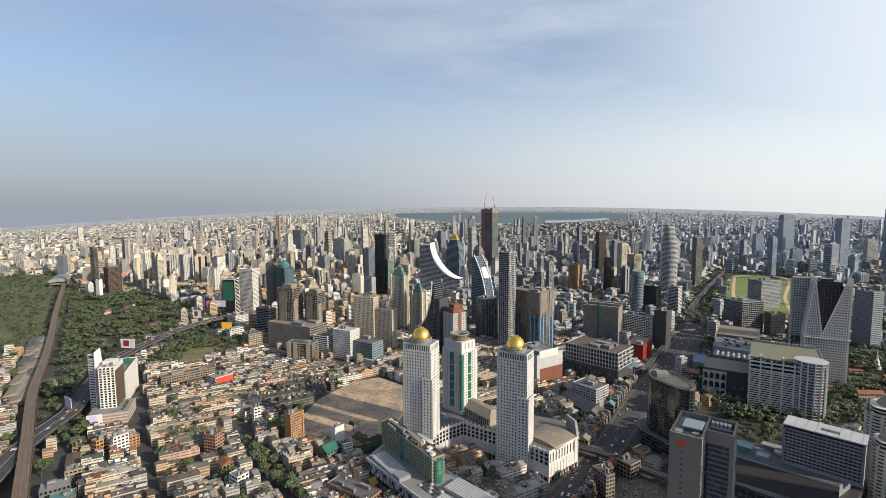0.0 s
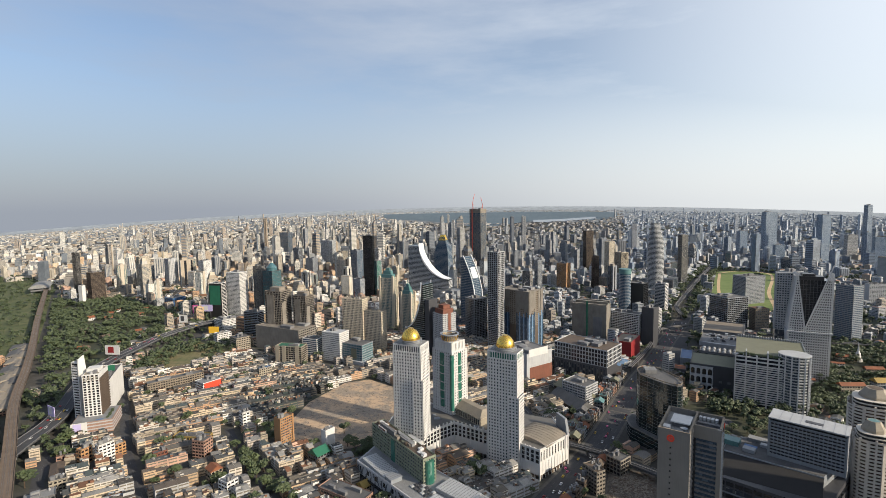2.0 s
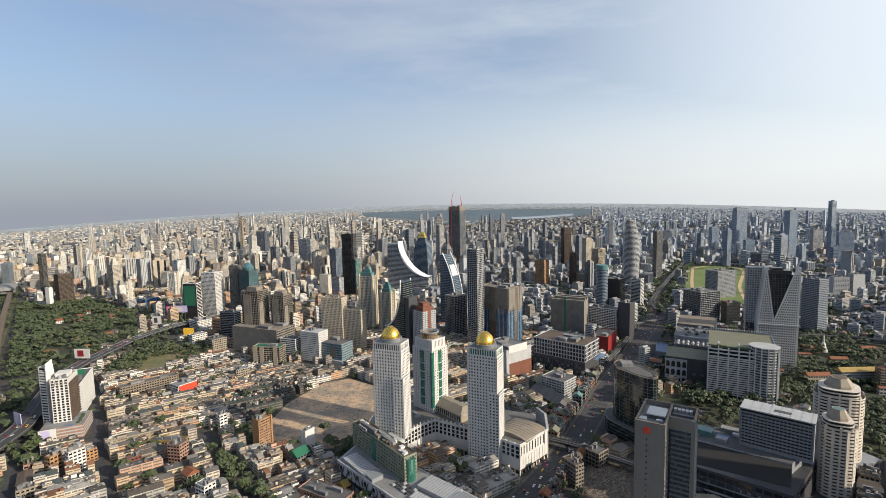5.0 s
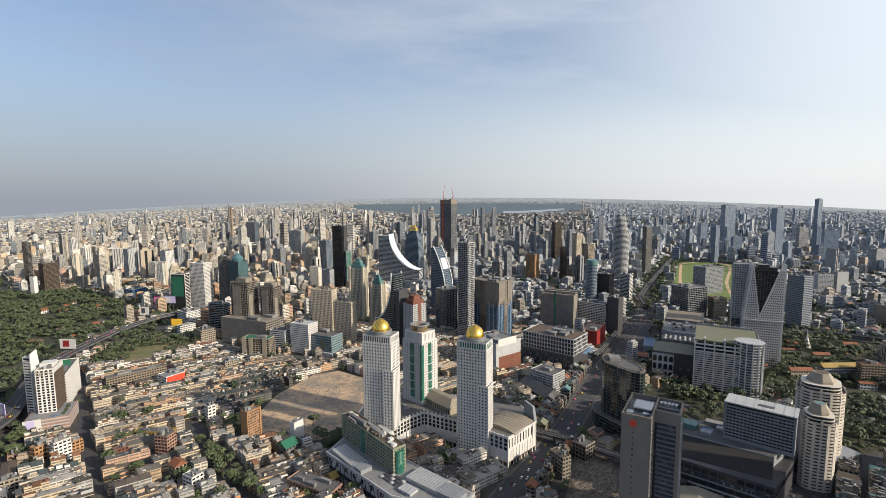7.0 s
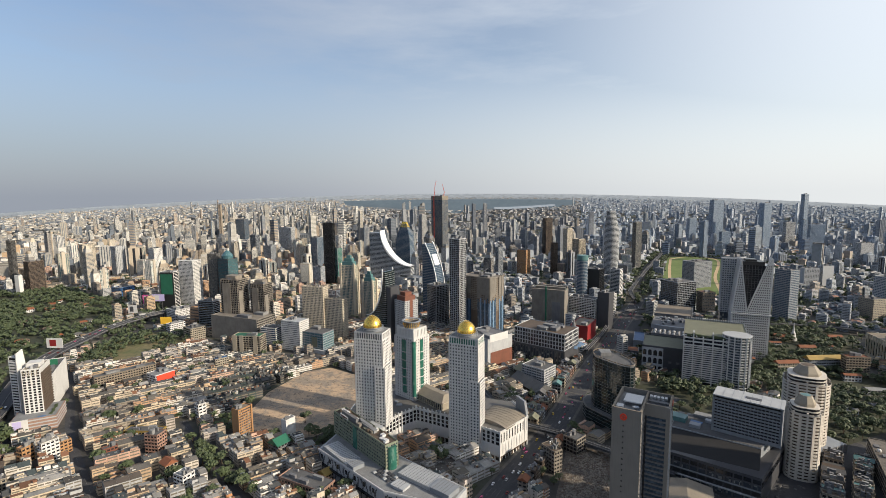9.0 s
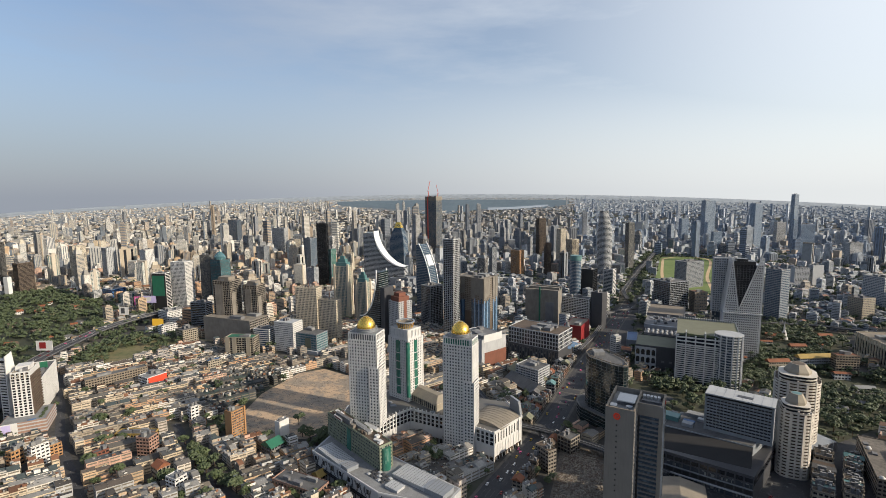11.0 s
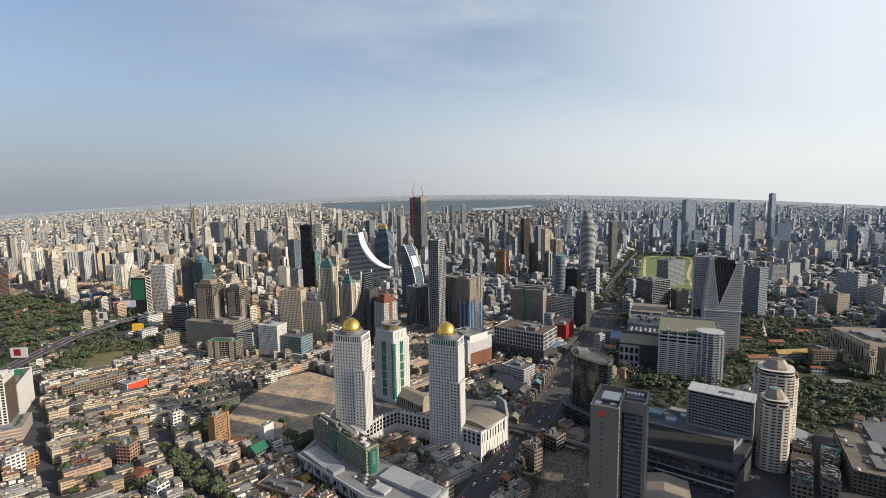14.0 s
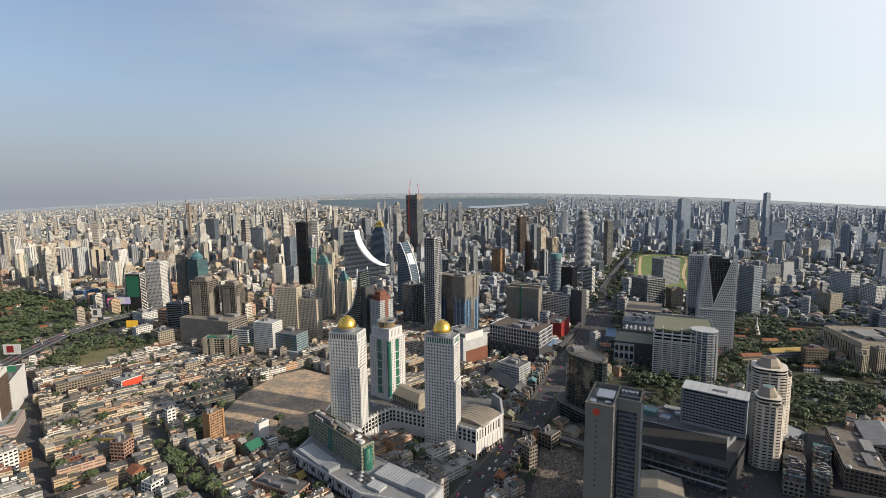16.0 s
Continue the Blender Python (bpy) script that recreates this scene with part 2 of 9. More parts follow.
TEAL = wall_mat("teal_roof", (0.077, 0.175, 0.181), 0.2, 0.45)
BLUEROOF = wall_mat("blue_roof_sheet", (0.033, 0.109, 0.263), 0.2, 0.5)
OLIVE = wall_mat("olive_flat_roof", (0.154, 0.158, 0.111), 0.2)
ROOFGREY = wall_mat("grey_flat_roof", (0.108, 0.109, 0.114), 0.4, 0.9)
ROOFLIGHT = wall_mat("pale_flat_roof", (0.221, 0.227, 0.234), 0.35, 0.8)
TILE = wall_mat("orange_roof_tile", (0.196, 0.070, 0.032), 0.3, 0.8)
GOLDROOF = wall_mat("ochre_roof_tile", (0.301, 0.208, 0.055), 0.25, 0.7)
SILVER = metal_mat("white_metal_cladding", (0.82, 0.83, 0.85), 0.35, 0.2)
ZINC = metal_mat("zinc_sheet", (0.48, 0.49, 0.50), 0.45, 0.5)
GOLD = metal_mat("gold_leaf", (0.93, 0.60, 0.13), 0.26)
STEEL = metal_mat("dark_steel", (0.2, 0.2, 0.2), 0.5, 0.7)
REDSTEEL = metal_mat("red_painted_steel", (0.55, 0.09, 0.05), 0.5, 0.1)
GLASS = glass_mat("dark_window_glass", (0.045, 0.055, 0.07))
# cladding of far towers, its blue lightened to carry the distance haze
HAZESLATE = wall_mat("hazed_blue_cladding", (0.29, 0.35, 0.43), 0.15, 0.5)
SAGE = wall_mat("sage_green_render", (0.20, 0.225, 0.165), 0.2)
# glass of the same towers, paled for haze
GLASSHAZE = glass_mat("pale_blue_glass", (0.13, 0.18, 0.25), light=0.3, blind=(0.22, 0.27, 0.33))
GLASSBLUE = glass_mat("blue_window_glass", (0.04, 0.07, 0.11), light=0.25, blind=(0.13, 0.17, 0.22))
GLASSGREEN = glass_mat("green_window_glass", (0.03, 0.13, 0.10), light=0.2, blind=(0.10, 0.22, 0.18))
GLASSTEAL = glass_mat("teal_window_glass", (0.05, 0.12, 0.14), light=0.3, blind=(0.16, 0.26, 0.28))
GLASSBLACK = glass_mat("black_window_glass", (0.018, 0.02, 0.025), light=0.08, blind=(0.07, 0.07, 0.068))
MIRROR = glass_mat("mirrored_curtain_wall", (0.012, 0.022, 0.025), light=0.12, rough=0.08, blind=(0.05, 0.055, 0.05))
MATTE = wall_mat("matt_black_roofing", (0.022, 0.022, 0.024), 0.3, 0.95)
ASPHALT = ground_like("worn_asphalt", (0.037, 0.038, 0.045), (0.047, 0.049, 0.054), (0.025, 0.026, 0.032), 0.05, 0.4)
PAVING = ground_like("concrete_paving", (0.075, 0.072, 0.068), (0.095, 0.092, 0.086), (0.055, 0.053, 0.051), 0.05, 0.3)
DIRT = dirt_mat()
RUBBLE = ground_like("rubble_earth", (0.075, 0.066, 0.058), (0.13, 0.113, 0.097), (0.04, 0.036, 0.034), 0.06, 0.3)
GRASS = ground_like("rough_grass", (0.105, 0.11, 0.045), (0.19, 0.15, 0.085), (0.05, 0.068, 0.025), 0.03, 0.12)
TURF = ground_like("mown_turf", (0.10, 0.145, 0.035), (0.125, 0.165, 0.05), (0.08, 0.12, 0.03), 0.01, 0.05)
SAND = ground_like("sand_track", (0.42, 0.30, 0.18), (0.46, 0.34, 0.21), (0.36, 0.25, 0.15), 0.02, 0.1)
WATER = metal_mat("river_water", (0.30, 0.33, 0.35), 0.2, 0.0)
LEAF = leaf_mat("tree_leaves", (0.027, 0.042, 0.018), (0.064, 0.086, 0.031))
# grass darkened under the trees; their shade is part of this colour
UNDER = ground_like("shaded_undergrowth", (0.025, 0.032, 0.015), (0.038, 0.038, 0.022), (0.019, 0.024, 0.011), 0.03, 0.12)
# leaf green swapped for blue-grey: the haze over far woods is painted in
HAZED_LEAF = ground_like("far_woodland", (0.070, 0.105, 0.135), (0.085, 0.12, 0.15), (0.060, 0.09, 0.12), 0.008, 0.03)
HALLROOF = wall_mat("beige_sheet_roof", (0.235, 0.205, 0.165), 0.25, 0.7)
SHUTTER = palette_mat("shuttered_openings", ((0.075, 0.066, 0.058), (0.12, 0.105, 0.09), (0.05, 0.048, 0.046), (0.16, 0.14, 0.115), (0.09, 0.10, 0.105)), 0.3)
BARK = wall_mat("bark", (0.065, 0.046, 0.033), 0.3, 0.95)
HOUSE_WALL = palette_mat("house_paint", ((0.56, 0.48, 0.38), (0.62, 0.57, 0.50), (0.46, 0.345, 0.24), (0.36, 0.30, 0.24), (0.60, 0.50, 0.365), (0.52, 0.25, 0.12), (0.53, 0.47, 0.43), (0.28, 0.24, 0.20), (0.64, 0.60, 0.55), (0.52, 0.385, 0.25)), 0.4)
HOUSE_ROOF = palette_mat("house_roof", ((0.085, 0.077, 0.070), (0.13, 0.123, 0.115), (0.062, 0.056, 0.052), (0.19, 0.185, 0.178), (0.10, 0.082, 0.070), (0.15, 0.070, 0.040), (0.085, 0.090, 0.092), (0.115, 0.105, 0.097), (0.22, 0.22, 0.225), (0.065, 0.085, 0.088), (0.36, 0.35, 0.335), (0.24, 0.115, 0.06), (0.30, 0.30, 0.305), (0.17, 0.145, 0.12), (0.42, 0.41, 0.39)), 0.45)
# cooler, darker tower set: haze and shade put into the paint
TOWER_HAZED = palette_mat("hazed_tower_paint", ((0.26, 0.28, 0.30), (0.34, 0.36, 0.38), (0.20, 0.22, 0.25), (0.15, 0.17, 0.20), (0.40, 0.40, 0.39), (0.29, 0.27, 0.24), (0.22, 0.20, 0.18), (0.31, 0.34, 0.38)), 0.2)
TOWER_WALL = palette_mat("tower_paint", ((0.53, 0.51, 0.46), (0.46, 0.41, 0.34), (0.60, 0.58, 0.54), (0.40, 0.36, 0.30), (0.25, 0.24, 0.23), (0.52, 0.47, 0.39), (0.43, 0.42, 0.40), (0.34, 0.29, 0.23)), 0.2)
TINT = tint_mat("district_paint", 0.35)
TINTWIN = tint_window_mat("distant_facade")

# ---- mesh tools ----


class Geo:
    """Collects faces for one mesh."""

    def __init__(s):
        s.v, s.f, s.c = [], [], []

    def box(s, x0, y0, z0, x1, y1, z1):
        i = len(s.v)
        s.v += [(x0, y0, z0), (x1, y0, z0), (x1, y1, z0), (x0, y1, z0), (x0, y0, z1), (x1, y0, z1), (x1, y1, z1), (x0, y1, z1)]
        s.f += [(i, i + 3, i + 2, i + 1), (i + 4, i + 5, i + 6, i + 7), (i, i + 1, i + 5, i + 4), (i + 1, i + 2, i + 6, i + 5), (i + 2, i + 3, i + 7, i + 6), (i + 3, i, i + 4, i + 7)]
        return s

    def turned(s, cx, cy, w, d, psi, z0, z1, wall=None, roof=None, taper=1.0):
        """A box with no underside, turned by psi degrees, with the colours of its walls and roof."""
        c, n, i = math.cos(radians(psi)), math.sin(radians(psi)), len(s.v)
        for z, k in ((z0, 1.0), (z1, taper)):
            for a, b in ((-1, -1), (1, -1), (1, 1), (-1, 1)):
                px, py = a * w / 2 * k, b * d / 2 * k
                s.v.append((cx + px * c - py * n, cy + px * n + py * c, z))
        s.f += [(i, i + 1, i + 5, i + 4), (i + 1, i + 2, i + 6, i + 5), (i + 2, i + 3, i + 7, i + 6), (i + 3, i, i + 4, i + 7), (i + 4, i + 5, i + 6, i + 7)]
        if wall:
            s.c += [wall] * 4 + [roof or wall]
        return s

    def gable(s, cx, cy, w, d, psi, z, rise, roof, wall):
        """A pitched roof, its ridge along the width, with the colours of its slopes and ends."""
        c, n, i = math.cos(radians(psi)), math.sin(radians(psi)), len(s.v)
        for px, py, pz in ((-w / 2, -d / 2, z), (w / 2, -d / 2, z), (w / 2, d / 2, z), (-w / 2, d / 2, z), (-w / 2, 0, z + rise), (w / 2, 0, z + rise)):
            s.v.append((cx + px * c - py * n, cy + px * n + py * c, pz))
        s.f += [(i, i + 1, i + 5, i + 4), (i + 2, i + 3, i + 4, i + 5), (i + 3, i, i + 4), (i + 1, i + 2, i + 5)]
        s.c += [roof, tuple(v * 0.92 for v in roof), wall, wall]
        return s

    def prism(s, poly, z0, z1, top=None):
        i, n = len(s.v), len(poly)
        s.v += [(x, y, z0) for x, y in poly] + [(x, y, z1) for x, y in (top or poly)]
        s.f += [(i + k, i + (k + 1) % n, i + n + (k + 1) % n, i + n + k) for k in range(n)]
        s.f += [tuple(i + n + k for k in range(n)), tuple(i + k for k in reversed(range(n)))]
        return s

    def lathe(s, prof, n=24, cx=0.0, cy=0.0):
        i = len(s.v)
        for r, z in prof:
            s.v += [(cx + r * math.cos(k * math.tau / n), cy + r * math.sin(k * math.tau / n), z) for k in range(n)]
        for j in range(len(prof) - 1):
            for k in range(n):
                a, b = i + j * n + k, i + j * n + (k + 1) % n
                s.f.append((a, b, b + n, a + n))
        return s

    def beam(s, a, b, w, h=None):
        a, b, h = Vector(a), Vector(b), h or w
        d = (b - a).normalized()
        u = d.cross(Vector((0, 0, 1)))
        u = u.normalized() if u.length > 1e-4 else Vector((1, 0, 0))
        t = u.cross(d).normalized()
        i = len(s.v)
        for q in (a, b):
            s.v += [tuple(q + u * x * w / 2 + t * y * h / 2) for x, y in ((-1, -1), (1, -1), (1, 1), (-1, 1))]
        s.f += [(i, i + 1, i + 5, i + 4), (i + 1, i + 2, i + 6, i + 5), (i + 2, i + 3, i + 7, i + 6), (i + 3, i, i + 4, i + 7), (i + 3, i + 2, i + 1, i), (i + 4, i + 5, i + 6, i + 7)]
        return s

    def mesh(s, name, mat, smooth=False):
        me = bpy.data.meshes.new(name)
        me.from_pydata(s.v, [], s.f)
        me.materials.append(mat)
        if s.c:
            at = me.attributes.new("tint", "FLOAT_COLOR", "FACE")
            at.data.foreach_set("color", [x for c in s.c for x in (*c, 1.0)])
        if smooth:
            me.polygons.foreach_set("use_smooth", [True] * len(s.f))
        me.update()
        return me


# ---- setting out ----
# The plan is drawn on its own grid; set_out() gives the place of a point of it in metres.
EYE = 260.0
GRID, DIP, TRUE_DIP = 0.838, math.atan(0.0996), math.atan(0.0996 / 0.838)
PLANNED = set()      # objects whose meshes are drawn straight on the plan


def set_out(x, y):
    """Ground place of a point of the plan; numbers or arrays."""
    y = np.maximum(y - 4.0, 1.0)
    fwd = y * math.cos(DIP) + EYE * math.sin(DIP)
    q = (EYE * math.cos(DIP) - y * math.sin(DIP)) / fwd / GRID
    far = EYE * (math.cos(TRUE_DIP) - q * math.sin(TRUE_DIP)) / (q * math.cos(TRUE_DIP) + math.sin(TRUE_DIP))
    return x * (far * math.cos(TRUE_DIP) + EYE * math.sin(TRUE_DIP)) / fwd / GRID, far + 4.0


def settle(m, fit="stretch"):
    """The pose on the ground of a thing posed on the plan. fit: stretch its footprint with the plan, evenly, or keep its size."""
    x, y, z = m.translation
    o = Vector(set_out(x, y))
    ex, ey = Vector(set_out(x + 1, y)) - o, Vector(set_out(x, y + 1)) - o
    u, v = ex * m[0][0] + ey * m[1][0], ex * m[0][1] + ey * m[1][1]
    su, sv = u.length, v.length
    turn = math.atan2(*reversed((u / su + Vector((v.y, -v.x)) / sv)))
    if fit == "even":
        su = sv = math.sqrt(su * sv)
    elif fit == "size":
        su, sv = m.col[0].length, m.col[1].length
    return Matrix.Translation((*o, z)) @ Matrix.Rotation(turn, 4, "Z") @ Matrix.Diagonal((su, sv, m[2][2], 1))


def part(name, geo, mat, parent=None, label="", smooth=False, drawn=True):
    """One mesh object; drawn: where its parent is drawn on the plan, it is too."""
    planned = drawn and (parent is None or parent.name in PLANNED)
    if planned:
        v = np.array(geo.v, float)
        v[:, 0], v[:, 1] = set_out(v[:, 0], v[:, 1])
        geo.v = v.tolist()
    ob = new(name, geo.mesh(name, mat, smooth))
    if planned and not parent:
        PLANNED.add(ob.name)
    if parent:
        ob.parent = parent
    if label:
        ob["label"] = label
    return ob


def thing(name, m, label, category, group="", fit="stretch"):
    ob = new(name)
    ob.matrix_world = settle(m, fit) if m.translation.y > 100 else m
    return tagged(ob, label, category, group)


def site(b):
    """Place and turn of a building: b is x, y, width, depth, turn, foot and top heights."""
    return pose(b[0], b[1], b[5], 0, 0, b[4])


def lattice(g, w, d, z0, z1, fh=3.3, sp=1.2, bay=4.0, pier=0.8, out=0.35, sides="wsne", corner=1.2):
    """Spandrels and piers round a glazed core w by d."""
    n = max(1, round((z1 - z0) / fh))
    fh = (z1 - z0) / n
    a, b = w / 2, d / 2
    for k in range(n + 1):
        z = z0 + k * fh
        lo, hi = (z - sp * 0.35, z + sp * 0.65) if 0 < k < n else ((z, z + sp * 0.65) if k == 0 else (z - sp * 0.35, z + 0.9))
        if "s" in sides:
            g.box(-a - out, -b - out, lo, a + out, -b, hi)
        if "n" in sides:
            g.box(-a - out, b, lo, a + out, b + out, hi)
        if "w" in sides:
            g.box(-a - out, -b, lo, -a, b, hi)
        if "e" in sides:
            g.box(a, -b, lo, a + out, b, hi)
    o2 = out + 0.06
    for side, ln_ in (("s", w), ("n", w), ("w", d), ("e", d)):
        if side not in sides:
            continue
        m = max(1, round(ln_ / bay)) if pier > 0 else 1
        for k in range(m + 1):
            t, pw = -ln_ / 2 + k * ln_ / m, (corner if k in (0, m) else pier) / 2
            lo, hi = max(t - pw, -ln_ / 2 - o2), min(t + pw, ln_ / 2 + o2)
            if side == "s":
                g.box(lo, -b - o2, z0, hi, -b + 0.05, z1)
            elif side == "n":
                g.box(lo, b - 0.05, z0, hi, b + o2, z1)
            elif side == "w":
                g.box(-a - o2, lo, z0, -a + 0.05, hi, z1)
            else:
                g.box(a - 0.05, lo, z0, a + o2, hi, z1)
    return g


def roof_kit(t, w, d, z, mat, units=3, seed=1, par=1.1, parmat=None):
    """Roof slab, parapet and plant on a flat roof."""
    rnd = random.Random(seed)
    slab = part("roof", Geo().box(-w / 2, -d / 2, z - 0.4, w / 2, d / 2, z + 0.05), mat, t)
    g = Geo()
    for x0, y0, x1, y1 in ((-w / 2, -d / 2, w / 2, -d / 2 + 0.35), (-w / 2, d / 2 - 0.35, w / 2, d / 2), (-w / 2, -d / 2 + 0.35, -w / 2 + 0.35, d / 2 - 0.35), (w / 2 - 0.35, -d / 2 + 0.35, w / 2, d / 2 - 0.35)):
        g.box(x0, y0, z, x1, y1, z + par)
    part("parapet", g, parmat or mat, slab)
    for k in range(units):
        uw, ud, uh = w * rnd.uniform(0.12, 0.3), d * rnd.uniform(0.12, 0.3), rnd.uniform(2.2, 5.0)
        x, y = rnd.uniform(-0.3, 0.3) * w, rnd.uniform(-0.3, 0.3) * d
        u = Geo().box(x - uw / 2, y - ud / 2, z, x + uw / 2, y + ud / 2, z + uh)
        u.box(x - uw / 2 - 0.2, y - ud / 2 - 0.2, z + uh, x + uw / 2 + 0.2, y + ud / 2 + 0.2, z + uh + 0.3)
        part("rooftop_unit", u, ROOFLIGHT if k % 2 else GREY, slab)


def tower(b, name, label, wall, glass, fh=3.3, sp=1.2, bay=4.0, pier=0.8, roof=None, units=3, category="building", group="", out=0.35, blank="", foot=0.0, corner=1.2):
    """A building with glazed storeys behind real spandrels and piers; blank: sides that are plain wall."""
    w, d, h = b[2], b[3], b[6] - b[5]
    t = thing(name, site(b), label, category, group)
    part("glazing", Geo().box(-w / 2, -d / 2, 0, w / 2, d / 2, h - 0.5), glass, t)
    g = Geo()
    lattice(g, w, d, foot, h, fh, sp, bay, pier, out, "".join(c for c in "wsne" if c not in blank), corner)
    part("wall", g, wall, t)
    for c in blank:
        q = {"s": (-w / 2 - out, -d / 2 - out, w / 2 + out, -d / 2), "n": (-w / 2 - out, d / 2, w / 2 + out, d / 2 + out), "w": (-w / 2 - out, -d / 2 - out, -w / 2, d / 2 + out), "e": (w / 2, -d / 2 - out, w / 2 + out, d / 2 + out)}[c]
        part("end_wall", Geo().box(q[0], q[1], 0, q[2], q[3], h + 0.9), wall, t)
    if foot:
        part("ground_storey", Geo().box(-w / 2 - out, -d / 2 - out, 0, w / 2 + out, d / 2 + out, foot), wall, t)
    roof_kit(t, w, d, h, roof or ROOFGREY, units, int(b[0] * 7 + b[1]) & 1023, parmat=wall)
    return t


def slabs(t, outline, z0, z1, fh, band, wall, glass, grow=1.0):
    """Storeys of a free-form tower: outline(z) is its plan; bands of cladding stand out from the glazing."""
    n = round((z1 - z0) / fh)
    gg = Geo()
    for k in range(n):
        z = z0 + k * (z1 - z0) / n
        zz = z0 + (k + 1) * (z1 - z0) / n
        p = outline((z + zz) / 2)
        cx, cy = sum(q[0] for q in p) / len(p), sum(q[1] for q in p) / len(p)
        rad = max(math.hypot(q[0] - cx, q[1] - cy) for q in p)
        f = 1 + grow * 0.5 / max(rad, 1.0)
        gg.prism(p, z, zz)
        part("floor_band", Geo().prism([(cx + (x - cx) * f, cy + (y - cy) * f) for x, y in p], z, z + band), wall, t)
    part("glazing", gg, glass, t)


def ellipse(a, b, n=28, cx=0.0, cy=0.0):
    return [(cx + a * math.cos(k * math.tau / n), cy + b * math.sin(k * math.tau / n)) for k in range(n)]


def rect(w, d, cx=0.0, cy=0.0):
    return [(cx - w / 2, cy - d / 2), (cx + w / 2, cy - d / 2), (cx + w / 2, cy + d / 2), (cx - w / 2, cy + d / 2)]

# ---- ground ----
TRACKBED = wall_mat("rusty_brown_ballast", (0.155, 0.115, 0.085), 0.35, 0.95)
SCRUBMAT = ground_like("green_scrub", (0.05, 0.07, 0.022), (0.105, 0.11, 0.045), (0.03, 0.042, 0.015), 0.02, 0.1)
FLAT = 3000.0        # beyond this the country is drawn in towards the edge of sight


def lay(x, y, z=0.0):
    """Where a point of the true plan stands: far land is drawn in along the line of sight, up to the horizon."""
    dist = math.hypot(x, y)
    if dist <= FLAT:
        return x, y, z
    r = FLAT + 1900.0 * (1 - FLAT / dist)
    k, az = r / dist, math.atan2(x, y)
    droop = 0.0236 * min(abs(az) / 0.75, 1.15) ** 2 * r * (r - FLAT) / 1900.0
    return x * k, y * k, EYE * (1 - k) + z * k - droop


def sheet(name, rows, mat, smooth=True):
    """A mesh of quads from rows of points."""
    g = Geo()
    n = len(rows[0])
    for r in rows:
        g.v += r
    for j in range(len(rows) - 1):
        g.f += [(j * n + k, (j + 1) * n + k, (j + 1) * n + k + 1, j * n + k + 1) for k in range(n - 1)]
    me = g.mesh(name, mat, smooth)
    return new(name, me)


def ground_mat():
    m, nd, ln, p = node_mat("city_ground")
    tc = nd.new("ShaderNodeTexCoord")
    o = tc.outputs["Object"]
    f1 = add_range(nd, ln, add_noise(nd, ln, o, 0.012, 6, 0.6), 0.42, 0.6, 0, 1)
    f2 = add_range(nd, ln, add_noise(nd, ln, o, 0.15, 6, 0.65), 0.4, 0.7, 0, 1)
    f3 = add_range(nd, ln, add_noise(nd, ln, o, 0.004, 5, 0.6), 0.5, 0.62, 0, 0.8)
    col = add_mix(nd, ln, f2, add_mix(nd, ln, f1, (0.041, 0.040, 0.039), (0.068, 0.064, 0.057)), (0.028, 0.028, 0.028))
    ln.new(add_mix(nd, ln, f3, col, (0.034, 0.044, 0.022)), p.inputs["Base Color"])
    p.inputs["Roughness"].default_value = 0.9
    return m


DISTS = [0.1, 150, 300, 500, 800, 1200, 1700, 2300, 2700, 3000, 3300, 3700, 4200, 4800, 5600, 6600, 7600, 9000, 11000, 14000, 20000, 32000, 60000, 200000]
AZS = [-180 + 3 * k for k in range(121)]
tagged(sheet("ground", [[lay(d * math.sin(radians(a)), d * math.cos(radians(a))) for a in AZS] for d in DISTS], ground_mat()), "city ground of asphalt, concrete yards and scrub", "ground", kind="structure")

CELL, OX, OY = 6.0, -2700.0, 300.0
occ = np.zeros((900, 500), bool)
gx, gy = np.meshgrid(OX + CELL * (np.arange(900) + 0.5), OY + CELL * (np.arange(500) + 0.5), indexing="ij")


def take_box(x, y, w, d, psi, margin=3.0):
    c, s = math.cos(radians(psi)), math.sin(radians(psi))
    dx, dy = gx - x, gy - y
    occ[(abs(dx * c + dy * s) < w / 2 + margin) & (abs(-dx * s + dy * c) < d / 2 + margin)] = True


def inside(poly, x, y):
    r = np.zeros(np.shape(x), bool)
    for k in range(len(poly)):
        (x0, y0), (x1, y1) = poly[k], poly[k - 1]
        if y0 == y1:
            continue
        r ^= ((y0 > y) != (y1 > y)) & (x < (x1 - x0) * (y - y0) / (y1 - y0) + x0)
    return r


def take_poly(poly):
    occ[inside(poly, gx, gy)] = True


def take_line(pts, width):
    for (x0, y0), (x1, y1) in zip(pts, pts[1:]):
        ln_ = max(math.hypot(x1 - x0, y1 - y0), 0.01)
        t = np.clip(((gx - x0) * (x1 - x0) + (gy - y0) * (y1 - y0)) / ln_**2, 0, 1)
        occ[np.hypot(gx - x0 - t * (x1 - x0), gy - y0 - t * (y1 - y0)) < width / 2 + 2] = True


def free(x, y):
    i, j = int((x - OX) / CELL), int((y - OY) / CELL)
    return 0 <= i < 900 and 0 <= j < 500 and not occ[i, j]


